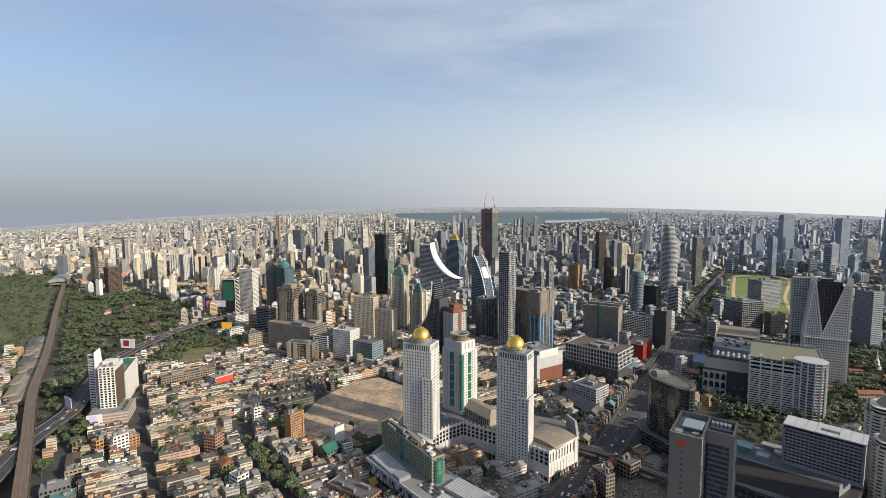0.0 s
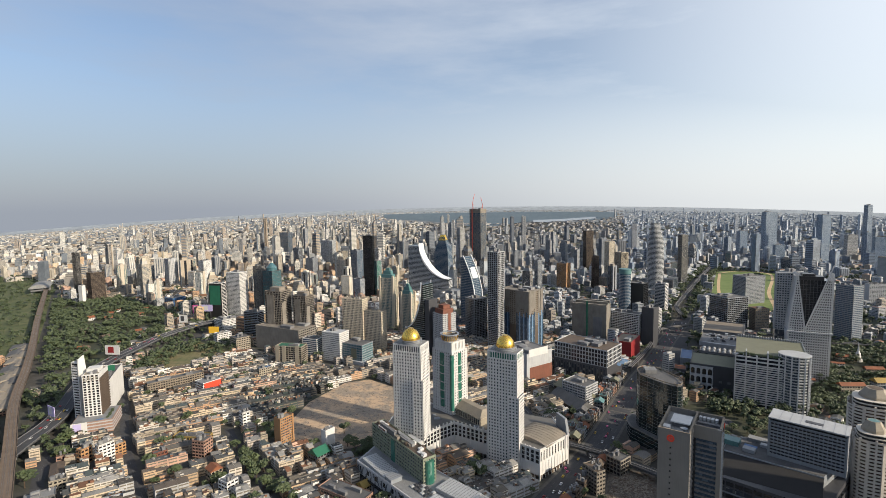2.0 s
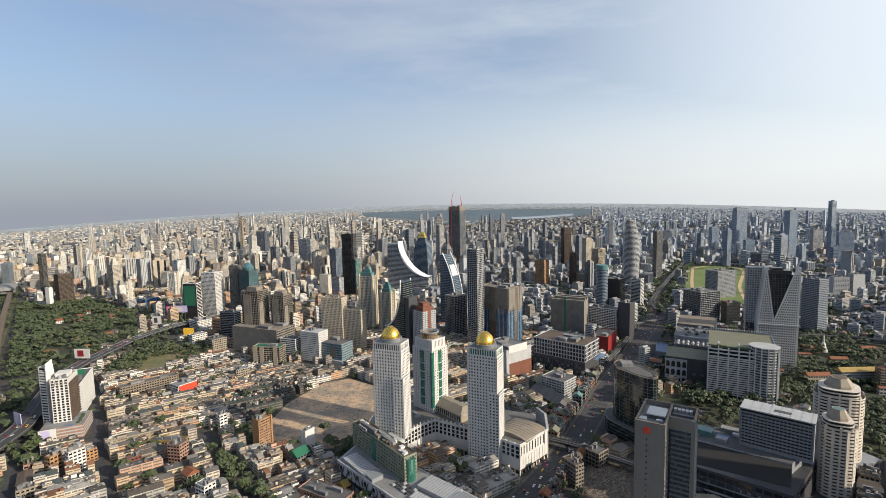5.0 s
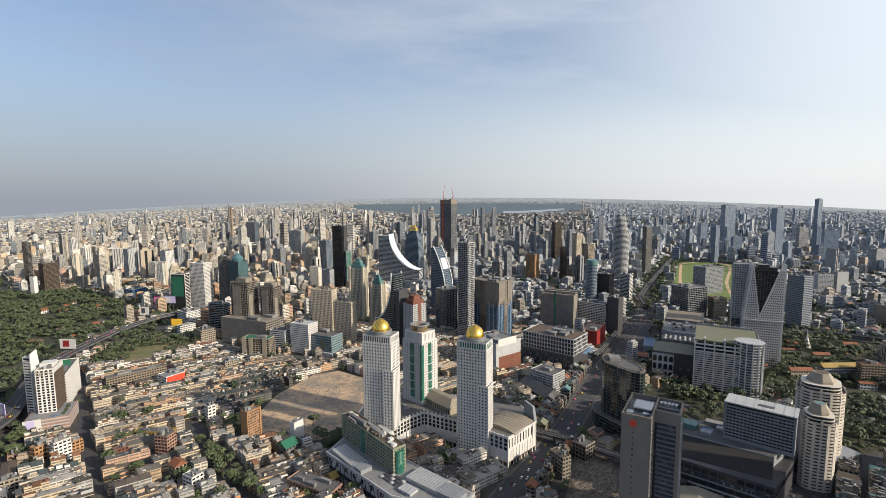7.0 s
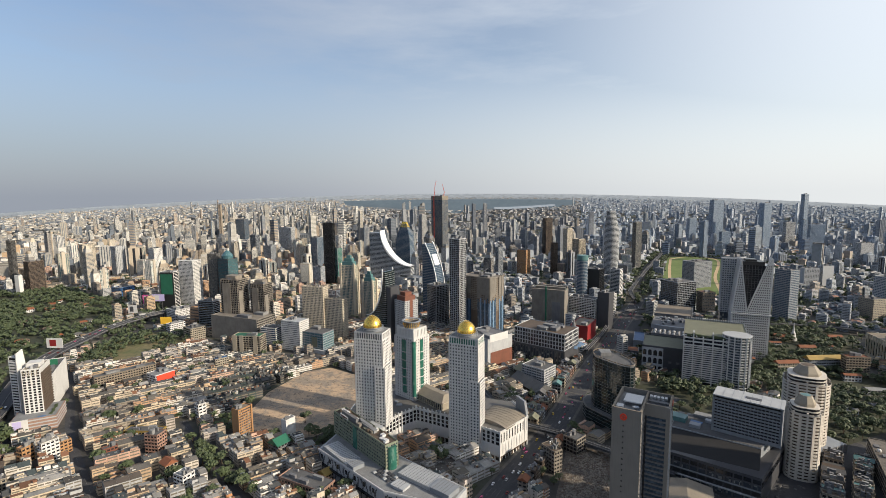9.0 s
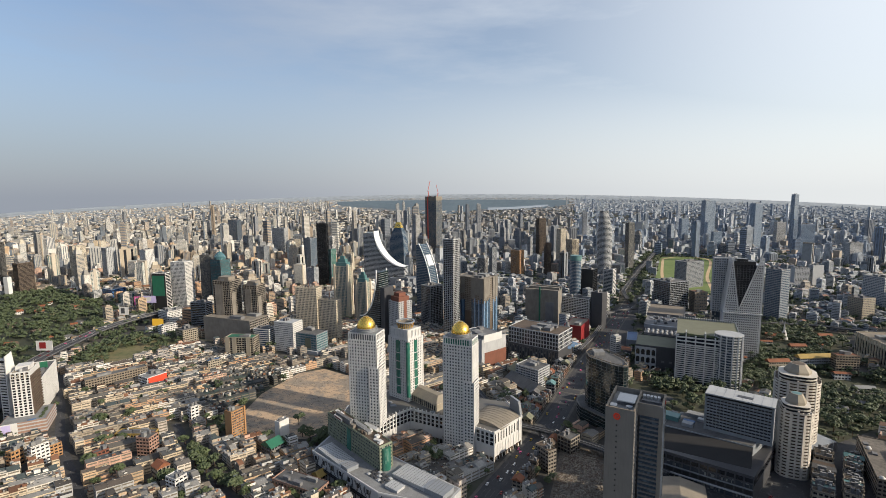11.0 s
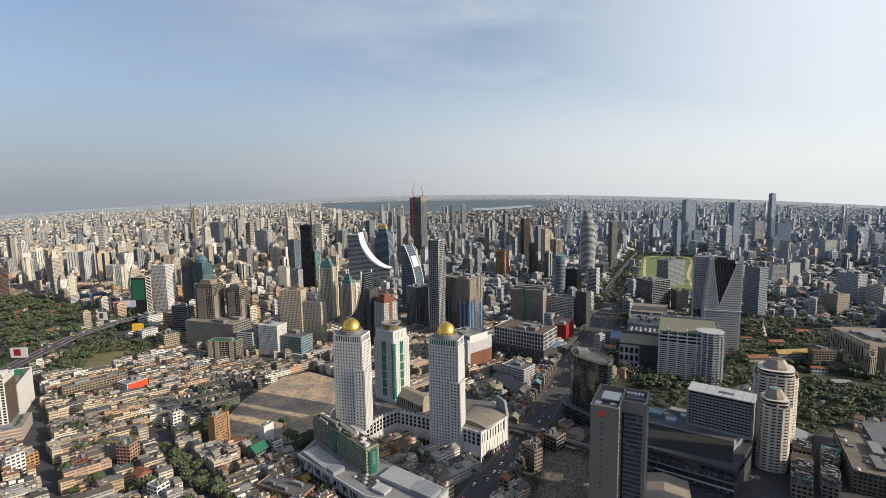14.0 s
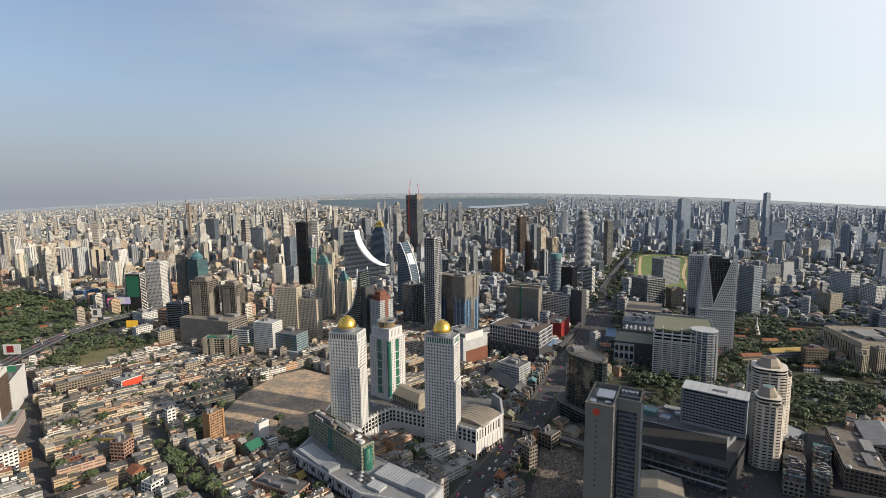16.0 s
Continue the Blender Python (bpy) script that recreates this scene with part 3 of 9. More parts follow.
def smooth_line(pts, step=12.0):
    """Points along a gentle curve through pts."""
    out = []
    p = [pts[0], *pts, pts[-1]]
    for k in range(1, len(p) - 2):
        n = max(2, int(math.dist(p[k], p[k + 1]) / step))
        for j in range(n):
            t = j / n
            out.append(tuple(0.5 * (2 * p[k][i] + (p[k + 1][i] - p[k - 1][i]) * t + (2 * p[k - 1][i] - 5 * p[k][i] + 4 * p[k + 1][i] - p[k + 2][i]) * t**2 + (3 * p[k][i] - p[k - 1][i] - 3 * p[k + 1][i] + p[k + 2][i]) * t**3) for i in range(2)))
    out.append(tuple(pts[-1]))
    return out


def ribbon(g, pts, off0, off1, z0, z1):
    """A band of rectangular section along a line, from off0 to off1 across it."""
    i = len(g.v)
    for k, (x, y) in enumerate(pts):
        xa, ya = pts[max(k - 1, 0)]
        xb, yb = pts[min(k + 1, len(pts) - 1)]
        ln_ = math.hypot(xb - xa, yb - ya)
        nx, ny = (yb - ya) / ln_, -(xb - xa) / ln_
        for o, z in ((off0, z0), (off1, z0), (off1, z1), (off0, z1)):
            g.v.append((x + nx * o, y + ny * o, z))
    for k in range(len(pts) - 1):
        a = i + 4 * k
        g.f += [(a + j, a + (j + 1) % 4, a + 4 + (j + 1) % 4, a + 4 + j) for j in range(4)]
    return g


ROADS = []


def road(name, pts, width, label, lanes=2):
    ROADS.append(name)
    up = 0.015 * len(ROADS)
    pts = smooth_line(pts)
    take_line(pts[::3] + [pts[-1]], width + (4 if width > 12 else -2))
    t = tagged(part(name, ribbon(Geo(), pts, -width / 2, width / 2, -0.2, 0.05 + up), ASPHALT), label, "road", kind="structure")
    side = 3.0 if width > 12 else 1.2
    part("kerb", ribbon(ribbon(Geo(), pts, -width / 2 - side, -width / 2, -0.2, 0.2 - up), pts, width / 2, width / 2 + side, -0.2, 0.2 - up), PAVING if width > 12 else ASPHALT, t)
    g = Geo()
    for ln_ in range(1, lanes):
        o = -width / 2 + width * ln_ / lanes
        for k in range(0, len(pts) - 1, 2):
            ribbon(g, pts[k:k + 2], o - 0.08, o + 0.08, 0.05 + up, 0.07 + up)
    part("lane_marking", g, GREY, t)
    return pts


def viaduct(name, pts, width, z, label, rails=False, deck=None):
    pts = smooth_line(pts)
    take_line(pts[::3] + [pts[-1]], width + 6)
    t = tagged(part(name, ribbon(Geo(), pts, -width / 2, width / 2, z - 1.6, z), deck or ASPHALT), label, "viaduct", kind="structure")
    g = Geo()
    for o in (-width / 2, width / 2 - 0.3):
        ribbon(g, pts, o, o + 0.3, z - 1.7, z + 1.0)
    part("parapet", g, deck or GREY, t)
    for k in range(1, len(pts), 3):
        x, y = pts[k]
        part("pier", Geo().box(x - 1.1, y - 1.1, 0, x + 1.1, y + 1.1, z - 1.6), GREY, t)
    g = Geo()
    if rails:
        for o in (-2.9, -1.5, 1.5, 2.9):
            ribbon(g, pts, o - 0.1, o + 0.1, z, z + 0.18)
    else:
        ribbon(g, pts, -0.3, 0.3, z, z + 0.8)
    part("rail" if rails else "median", g, STEEL if rails else GREY, t)
    return pts


def patch(name, poly, mat, label, category, z=0.03):
    take_poly(poly)
    return tagged(part(name, Geo().prism(poly, -0.3, z), mat), label, category, kind="structure")


MAIN = road("road", [(8, 400), (38, 453), (58, 490), (78, 525), (101, 566), (130, 621), (163, 692), (212, 801), (279, 936), (352, 1090), (434, 1255), (540, 1490), (670, 1830), (924, 2361)], 26, "wide city avenue of worn asphalt with traffic", 6)
road("road", [(-240, 398), (-297, 468), (-358, 542), (-413, 615), (-483, 726), (-552, 830)], 7, "narrow straight street between rows of shophouses")
road("road", [(-150, 440), (-172, 466), (-240, 554), (-300, 642)], 7, "narrow lane lined with small houses and trees")
road("road", [(-640, 1290), (-535, 1130), (-400, 985), (-287, 915), (-148, 880), (-60, 815), (13, 790), (62, 772)], 20, "busy cross street in the shade of office towers", 4)
road("road", [(168, 731), (235, 690), (300, 690)], 14, "side street beside a glass hotel", 2)
road("road", [(620, 1120), (720, 1280), (900, 1500), (1100, 1780)], 16, "tree-lined street among institutions", 4)
viaduct("flyover", [(54, 710), (70, 640), (81, 610), (122, 580), (159, 544), (210, 489)], 9, 8, "concrete road flyover crossing the avenue")
EXPR = viaduct("expressway", [(-440, 425), (-476, 506), (-493, 559), (-506, 616), (-522, 657), (-578, 771), (-613, 871), (-625, 980), (-629, 1081), (-601, 1206), (-520, 1330), (-380, 1480)], 22, 12, "elevated concrete expressway curving past trees")
viaduct("railway_viaduct", [(452, 1299), (470, 1380), (498, 1454), (649, 1768), (917, 2315)], 9, 12, "elevated urban railway with two tracks", True)
viaduct("railway_viaduct", [(-360, 384), (-403, 436), (-484, 534), (-606, 681), (-719, 834), (-830, 979), (-1039, 1246), (-1395, 1711), (-1560, 1925)], 12.5, 15, "long brown elevated railway viaduct with two tracks", True, TRACKBED)
road("road", [(-396, 459), (-435, 513), (-462, 560), (-470, 600)], 9, "slip road under the elevated railway")
road("road", [(-548, 680), (-580, 719), (-711, 878), (-910, 1126), (-1249, 1565), (-1425, 1797)], 9, "straight street beside the railway")
viaduct("skywalk", [(232, 888), (258, 935), (300, 1020), (370, 1180)], 6, 9, "covered pedestrian walkway beside the avenue")

viaduct("skywalk", [(360, 1160), (410, 1192), (470, 1212)], 8, 9, "covered pedestrian bridge over the avenue")
viaduct("railway_viaduct", [(500, 1190), (549, 1125), (600, 1062), (690, 1032), (745, 992), (900, 860)], 10, 10, "grey elevated line behind the temple garden", True)
patch("road_plaza", [(232, 880), (296, 868), (392, 1085), (466, 1240), (412, 1262), (318, 1080)], ASPHALT, "wide asphalt crossing beside the avenue", "road", 0.02)

patch("bare_lot", [(-233, 641), (-229, 736), (-200, 820), (-166, 839), (-100, 785), (-62, 713), (-102, 640), (-138, 594), (-184, 587)], DIRT, "cleared lot of sandy bare earth with puddle stains", "lot")
patch("demolition_lot", [(92, 450), (150, 450), (168, 551), (128, 562), (114, 516)], RUBBLE, "rubble-strewn demolition site beside the avenue", "lot")
SCRUB = [(-860, 955), (-850, 1010), (-1040, 1265), (-1380, 1715), (-1520, 1900), (-1860, 2150), (-1900, 1700), (-1180, 1080), (-1000, 940)]
patch("scrub_field", SCRUB, SCRUBMAT, "overgrown green scrubland beside the railway", "field", 0.022)
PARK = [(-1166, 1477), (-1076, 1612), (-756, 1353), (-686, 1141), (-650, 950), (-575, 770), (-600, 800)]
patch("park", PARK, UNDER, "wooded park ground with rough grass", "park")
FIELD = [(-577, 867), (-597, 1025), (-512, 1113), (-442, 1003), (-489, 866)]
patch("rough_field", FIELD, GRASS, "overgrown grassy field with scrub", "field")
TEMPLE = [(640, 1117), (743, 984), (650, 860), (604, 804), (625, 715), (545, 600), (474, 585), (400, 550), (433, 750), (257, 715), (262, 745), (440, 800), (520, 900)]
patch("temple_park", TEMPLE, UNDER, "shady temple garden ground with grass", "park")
RACE = [(895, 2210), (985, 2260), (1085, 2130), (850, 1660), (700, 1357), (622, 1440), (650, 1640)]
patch("racecourse", RACE, TURF, "mown green racecourse turf", "racecourse")
g = Geo()
loop = [(890, 2170), (980, 2225), (1045, 2120), (830, 1690), (705, 1410), (650, 1450), (675, 1640)]
part("race_track", ribbon(g, smooth_line(loop + loop[:1]), -4.5, 4.5, 0.0, 0.12), SAND)
tagged(bpy.data.objects["race_track"], "sandy brown race track round the turf", "track", kind="structure")

patch("forecourt", [(165, 400), (435, 400), (430, 560), (300, 640), (225, 640), (172, 560)], ASPHALT, "dark asphalt forecourts and service lanes", "yard", 0.015)

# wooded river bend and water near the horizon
for nm, az0, az1, d0, d1, mat, label in (("far_woodland", -9.5, 13.5, 8300, 24000, HAZED_LEAF, "wooded river island far off, coloured blue for haze"), ("river", 5.5, 11.5, 9000, 12500, WATER, "pale wide river reflecting the sky")):
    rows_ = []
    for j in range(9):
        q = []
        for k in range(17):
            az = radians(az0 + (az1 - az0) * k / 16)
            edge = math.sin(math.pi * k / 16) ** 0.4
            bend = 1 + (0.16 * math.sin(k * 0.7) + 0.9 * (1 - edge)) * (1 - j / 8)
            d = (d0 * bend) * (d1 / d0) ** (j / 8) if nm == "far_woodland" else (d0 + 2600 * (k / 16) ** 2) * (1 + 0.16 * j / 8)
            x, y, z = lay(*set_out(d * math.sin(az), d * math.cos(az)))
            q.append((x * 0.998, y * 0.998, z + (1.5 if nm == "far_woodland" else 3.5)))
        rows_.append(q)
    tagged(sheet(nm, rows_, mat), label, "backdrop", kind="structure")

# the hazy rim of the country, where land and air run together
def haze_mat():
    m, nd, ln, p = node_mat("distant_haze")
    tc = nd.new("ShaderNodeTexCoord")
    ln_v = nd.new("ShaderNodeVectorMath")
    ln_v.operation = "LENGTH"
    ln.new(tc.outputs["Object"], ln_v.inputs[0])
    # haze painted in: the colour pales outwards and glows faintly
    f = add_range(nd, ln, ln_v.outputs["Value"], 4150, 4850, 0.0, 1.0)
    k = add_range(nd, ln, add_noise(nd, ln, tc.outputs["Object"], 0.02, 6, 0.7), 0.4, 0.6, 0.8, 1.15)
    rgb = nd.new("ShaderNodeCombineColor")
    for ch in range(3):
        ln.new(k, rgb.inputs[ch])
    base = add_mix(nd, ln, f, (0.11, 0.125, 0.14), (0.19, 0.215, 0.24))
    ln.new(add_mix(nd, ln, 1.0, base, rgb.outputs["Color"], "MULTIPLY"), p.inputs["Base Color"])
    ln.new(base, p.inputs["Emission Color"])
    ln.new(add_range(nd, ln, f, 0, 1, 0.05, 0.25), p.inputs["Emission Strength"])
    p.inputs["Roughness"].default_value = 1.0
    return m


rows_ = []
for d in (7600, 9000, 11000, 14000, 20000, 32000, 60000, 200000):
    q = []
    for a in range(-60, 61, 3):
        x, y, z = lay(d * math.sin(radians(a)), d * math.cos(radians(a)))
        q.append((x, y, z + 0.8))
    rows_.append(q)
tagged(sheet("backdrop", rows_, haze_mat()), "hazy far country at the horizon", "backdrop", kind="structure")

# ---- landmark buildings ----
B = {}


def use(b, margin=3.0):
    take_box(b[0], b[1], b[2], b[3], b[4], margin)
    return b


def prism_y(g, prof, y0, y1):
    """A profile in x and z, drawn out along y."""
    i, n = len(g.v), len(prof)
    g.v += [(x, y0, z) for x, z in prof] + [(x, y1, z) for x, z in prof]
    g.f += [(i + k, i + (k + 1) % n, i + n + (k + 1) % n, i + n + k) for k in range(n)]
    g.f += [tuple(i + k for k in reversed(range(n))), tuple(i + n + k for k in range(n))]
    return g


def ring(g, r0, r1, z0, z1, n=40, cx=0.0, cy=0.0):
    return g.lathe([(r0, z0), (r1, z0), (r1, z1), (r0, z1), (r0, z0)], n, cx, cy)


def domed_tower(b, dome, label, green=False):
    w, d, h = b[2], b[3], b[6] - b[5]
    t = thing("domed_tower", site(use(b)), label, "tower", "hotel towers on the white podium", "even")
    part("glazing", Geo().box(-w / 2, -d / 2, 0, w / 2, d / 2, h - 0.5), GLASS, t)
    g = Geo()
    lattice(g, w, d, 0, h - 7, 3.2, 1.4, 3.3, 1.55, 0.55, corner=2.4)
    part("wall", g, WHITE, t)
    g = Geo()
    lattice(g, w - 0.3, d - 0.3, h - 7, h, 7, 1.5, 2.6, 1.0, 0.3, corner=2.5)
    part("crown_storey", g, WHITE, t)
    if green:
        part("crown_glazing", Geo().box(-w / 2 - 0.1, -d / 2 - 0.1, h - 6.5, w / 2 + 0.1, d / 2 + 0.1, h - 0.8), GLASSGREEN, t, "green glass crown band")
    # corner block that stops two thirds up
    bh, bw, bd = h * 0.64, w - 4.0, d * 0.34
    ox, oy = -w / 2 - 1.6 + bw / 2, -d / 2 - 2.6 + bd / 2
    for nm, geo, mat in (("bay_glazing", Geo().box(-bw / 2, -bd / 2, 0, bw / 2, bd / 2, bh - 0.4), GLASS), ("bay_wall", lattice(Geo(), bw, bd, 0, bh, 3.2, 1.4, 3.2, 1.55, 0.5, corner=2.0), WHITE), ("bay_roof", Geo().box(-bw / 2, -bd / 2, bh - 0.4, bw / 2, bd / 2, bh + 0.1), ROOFLIGHT)):
        part(nm, geo, mat, t).matrix_basis = Matrix.Translation((ox, oy, 0))
    part("upper_step", Geo().box(-w / 2 - 0.9, -d / 2 + d * 0.3, 0, w / 2 + 0.9, d / 2 + 0.9, 0.5), WHITE, t)
    part("roof", Geo().box(-w / 2, -d / 2, h - 0.3, w / 2, d / 2, h + 0.1), ROOFLIGHT, t)
    cornices = []
    for k in range(3):
        rr = dome + 2.4 - k * 0.25
        cornices.append(rr)
    r = dome
    drum = part("drum", Geo().lathe([(r, h), (r, h + 4.5)], 40), PALEGREY, t, smooth=True)
    for k, rr in enumerate(cornices):
        part("ring_cornice", ring(Geo(), rr - 0.7, rr, h + 0.9 + k * 1.5, h + 1.5 + k * 1.5), PALEGREY, drum)
    prof = [(r * math.cos(a), h + 4.5 + 1.05 * r * math.sin(a)) for a in (radians(x) for x in range(-12, 78, 6))]
    dm = part("dome", Geo().lathe([(r * 0.98, h + 2.5)] + prof, 48), GOLD, t, "gilded hemispherical dome", smooth=True)
    tz = prof[-1][1]
    ring(g2 := Geo(), 1.2, prof[-1][0], tz - 0.4, tz + 0.7, 32)
    part("dome_collar", g2, GOLD, dm)
    part("oculus", Geo().lathe([(0.01, tz + 0.2), (1.5, tz + 0.2)], 24), PALEGREY, dm)
    return t


domed_tower((-68.0, 566.0, 21.2, 32.5, 71.8, 30.2, 124.5), 10.0, "white hotel tower with square windows and a gold dome")
domed_tower((25.8, 561.2, 19.1, 32.8, 65.2, 0.0, 118.9), 10.0, "white hotel tower with a green crown storey and gold dome", True)


def ringed_tower(b):
    w, d, h = b[2], b[3], b[6] - b[5]
    t = thing("ringed_tower", site(use(b)), "white tower with green glass bows and an unfinished ring crown", "tower", "hotel towers on the white podium", "even")
    part("glazing", Geo().box(-w / 2, -d / 2, 0, w / 2, d / 2, h - 8.3), GLASS, t)
    g = Geo()
    lattice(g, w, d, 0, h - 8, 3.2, 1.5, 3.3, 1.7, 0.5, corner=3.0)
    part("wall", g, WHITE, t)
    g = Geo()
    lattice(g, w - 4, d - 4, h - 8, h + 2, 9.5, 3.0, 2.6, 1.7, 0.4, corner=3)
    part("crown_storey", g, WHITE, t)
    part("crown_core", Geo().box(-w / 2 + 2.2, -d / 2 + 2.2, h - 8, w / 2 - 2.2, d / 2 - 2.2, h + 1.5), OFFWHITE, t)
    part("crown_roof", Geo().box(-w / 2 + 1.8, -d / 2 + 1.8, h + 1.5, w / 2 - 1.8, d / 2 - 1.8, h + 2.0), OFFWHITE, t)
    part("shoulder_roof", Geo().box(-w / 2, -d / 2, h - 8.2, w / 2, d / 2, h - 7.9), OFFWHITE, t)
    for cx, cy, ax, ay in ((-w / 2, 0, 1.3, 4.0), (0, -d / 2, 3.6, 1.3), (-w / 2, -d / 2, 2.6, 2.6)):
        part("glass_bow", Geo().prism(ellipse(ax, ay, 20, cx, cy), 6, h - 10), GLASSGREEN, t, "green glazed bow window")
        for k in range(int((h - 16) / 9.6) if (cx, cy) != (-w / 2, -d / 2) else 0):
            part("bow_band", Geo().prism(ellipse(ax + 0.12, ay + 0.12, 20, cx, cy), 6 + k * 9.6, 6.7 + k * 9.6), WHITE, t)
    r = min(w, d) * 0.42
    part("drum", Geo().lathe([(r * 0.8, h + 2), (r * 0.8, h + 8)], 32), RAW, t)
    g = Geo()
    for k in range(24):
        a = k * math.tau / 24
        g.beam((r * 0.8 * math.cos(a), r * 0.8 * math.sin(a), h + 2), (r * math.cos(a), r * math.sin(a), h + 9), 0.5)
    part("ring_strut", g, GOLD, t, "bare gilded struts")
    part("crown_ring", ring(Geo(), r * 0.85, r + 0.6, h + 8.6, h + 9.6), PALEGREY, t)
    return t


ringed_tower((-32.8, 639.0, 26.6, 31.7, 49.7, 30.2, 108.5))

# white shopping podium below the towers
POD = [(56, 531), (88, 569), (79, 612), (30, 634), (-10, 650), (-54, 655), (-96, 612), (-102, 560), (-70, 528), (-57, 560), (-42, 582), (-27, 597), (8, 574)]
POD_H = 30.0
take_poly(POD)
t = thing("shopping_podium", Matrix(), "white shopping centre podium with louvred arcade and curved roof", "building")
PLANNED.add(t.name)
part("wall", Geo().prism(POD, 0, POD_H), WHITE, t)
part("roof", Geo().prism([(x * 0.985, y * 0.998 + 1) for x, y in POD], POD_H, POD_H + 0.3), TAUPE, t)


def along(p0, p1, pitch):
    """Stations along a wall: middle, half step along it and outward normal."""
    (x0, y0), (x1, y1) = p0, p1
    ln_ = math.hypot(x1 - x0, y1 - y0)
    ux, uy = (x1 - x0) / ln_, (y1 - y0) / ln_
    n = max(1, round(ln_ / pitch))
    for k in range(n):
        s_ = (k + 0.5) * ln_ / n
        yield k, n, x0 + ux * s_, y0 + uy * s_, ux, uy, ln_ / n, math.degrees(math.atan2(uy, ux))


def on_wall(name, mx, my, ux, uy, psi, o, width, out, z0, z1, mat, parent, label=""):
    """A block on a wall, o metres along from its station, standing out metres proud."""
    return part(name, Geo().turned(mx + ux * o + uy * out / 2, my + uy * o - ux * out / 2, width, out + 0.2, psi, z0, z1), mat, parent, label)


for i0 in (12, 0, 1, 11, 10, 9, 8):
    p0, p1 = POD[i0], POD[(i0 + 1) % len(POD)]
    for k, n, mx, my, ux, uy, step, psi in along(p0, p1, 5.2):
        on_wall("coping", mx, my, ux, uy, psi, 0, step, 0.5, POD_H - 0.5, POD_H + 0.9, WHITE, t)
        if i0 != 0 or k in (0, n - 1):
            on_wall("pier", mx, my, ux, uy, psi, -step / 2, 1.1, 0.9, 0 if k % 4 == 0 else POD_H * 0.5, POD_H + (3.0 if i0 in (9, 10, 11) else 1.6), WHITE, t)
        if i0 in (11, 10, 9, 12):
            for zz in (POD_H * 0.56, POD_H * 0.70, POD_H * 0.84):
                on_wall("louvre", mx, my, ux, uy, psi, step * 0.05, step * 0.62, 0.25, zz, zz + 2.9, GLASSBLACK, t, "dark ventilation louvre")
            on_wall("floor_band", mx, my, ux, uy, psi, 0, step, 0.35, POD_H * 0.50, POD_H * 0.53, WHITE, t)
        if i0 == 0 and k < n - 1:
            on_wall("slit_window", mx, my, ux, uy, psi, 0, 1.2, 0.2, POD_H * 0.62, POD_H * 0.92, GLASSBLACK, t)
        if i0 == 0:
            on_wall("blank_panel", mx, my, ux, uy, psi, 0, step * 0.8, 0.35, 5.0, POD_H * 0.55, WHITE, t)
        on_wall("shopfront", mx, my, ux, uy, psi, 0, step * 0.62, 0.3, 0.4, 4.4, GLASSBLACK if k % 2 else BROWN, t)
        on_wall("shop_awning", mx, my, ux, uy, psi, 0, step * 0.7, 1.2, 4.4, 4.9, BROWN, t)
# sheet roof bowed over the right wing, ribbed along its seams
vault = []
for k in range(11):
    a = radians(150 - 12 * k)
    vault.append((math.cos(a) * 25, 7.0 * math.sin(a) - 3.5))
hall_roof = part("vaulted_roof", prism_y(Geo(), [(-21.7, -0.3), *vault, (21.7, -0.3)], -20, 20), HALLROOF, t, "low curved roof of grey-brown sheet", drawn=False)
hall_roof.matrix_world = settle(pose(60, 569, POD_H + 0.3, 0, 0, -40))
for k in range(9):
    seam = part("roof_seam", prism_y(Geo(), [*((x, z + 0.22) for x, z in vault), *((x, z - 0.05) for x, z in reversed(vault))], -20 + k * 4.95, -19.7 + k * 4.95), HALLROOF, t, drawn=False)
    seam.matrix_world = settle(pose(60, 569, POD_H + 0.3, 0, 0, -40))
part("end_fin", Geo().prism([(80, 594), (88, 571), (90.5, 572), (82.5, 595)], POD_H - 2, POD_H + 14, [(80, 594), (86, 576), (88.5, 577), (82.5, 595)]), PALEGREY, t, "tall slanted fin wall")
# banquet hall with a hipped beige roof and an arched gallery between the towers
hall_at = settle(pose(-7, 616, POD_H + 0.3, 0, 0, -48))
for nm, geo, mat in (("hall_wall", Geo().box(-26, -12, 0, 26, 12, 8), CREAM), ("hall_roof", Geo().prism(rect(54, 26), 8, 14, rect(40, 7)), HALLROOF), ("hall_cornice", Geo().box(-26.6, -12.6, 7.4, 26.6, 12.6, 8.1), IVORY)):
    part(nm, geo, mat, t, drawn=False).matrix_world = hall_at
for k in range(14):
    x = -24 + k * 3.7
    part("gallery_arch", Geo().prism([(x - 1.2, -12.3), (x + 1.2, -12.3), (x + 1.2, -12), (x - 1.2, -12)], 1, 6.2), GLASSBLACK, t, drawn=False).matrix_world = hall_at
    part("gallery_pier", Geo().box(x + 1.4, -12.9, 0, x + 2.3, -12, 8.2), IVORY, t, drawn=False).matrix_world = hall_at
rnd = random.Random(12)
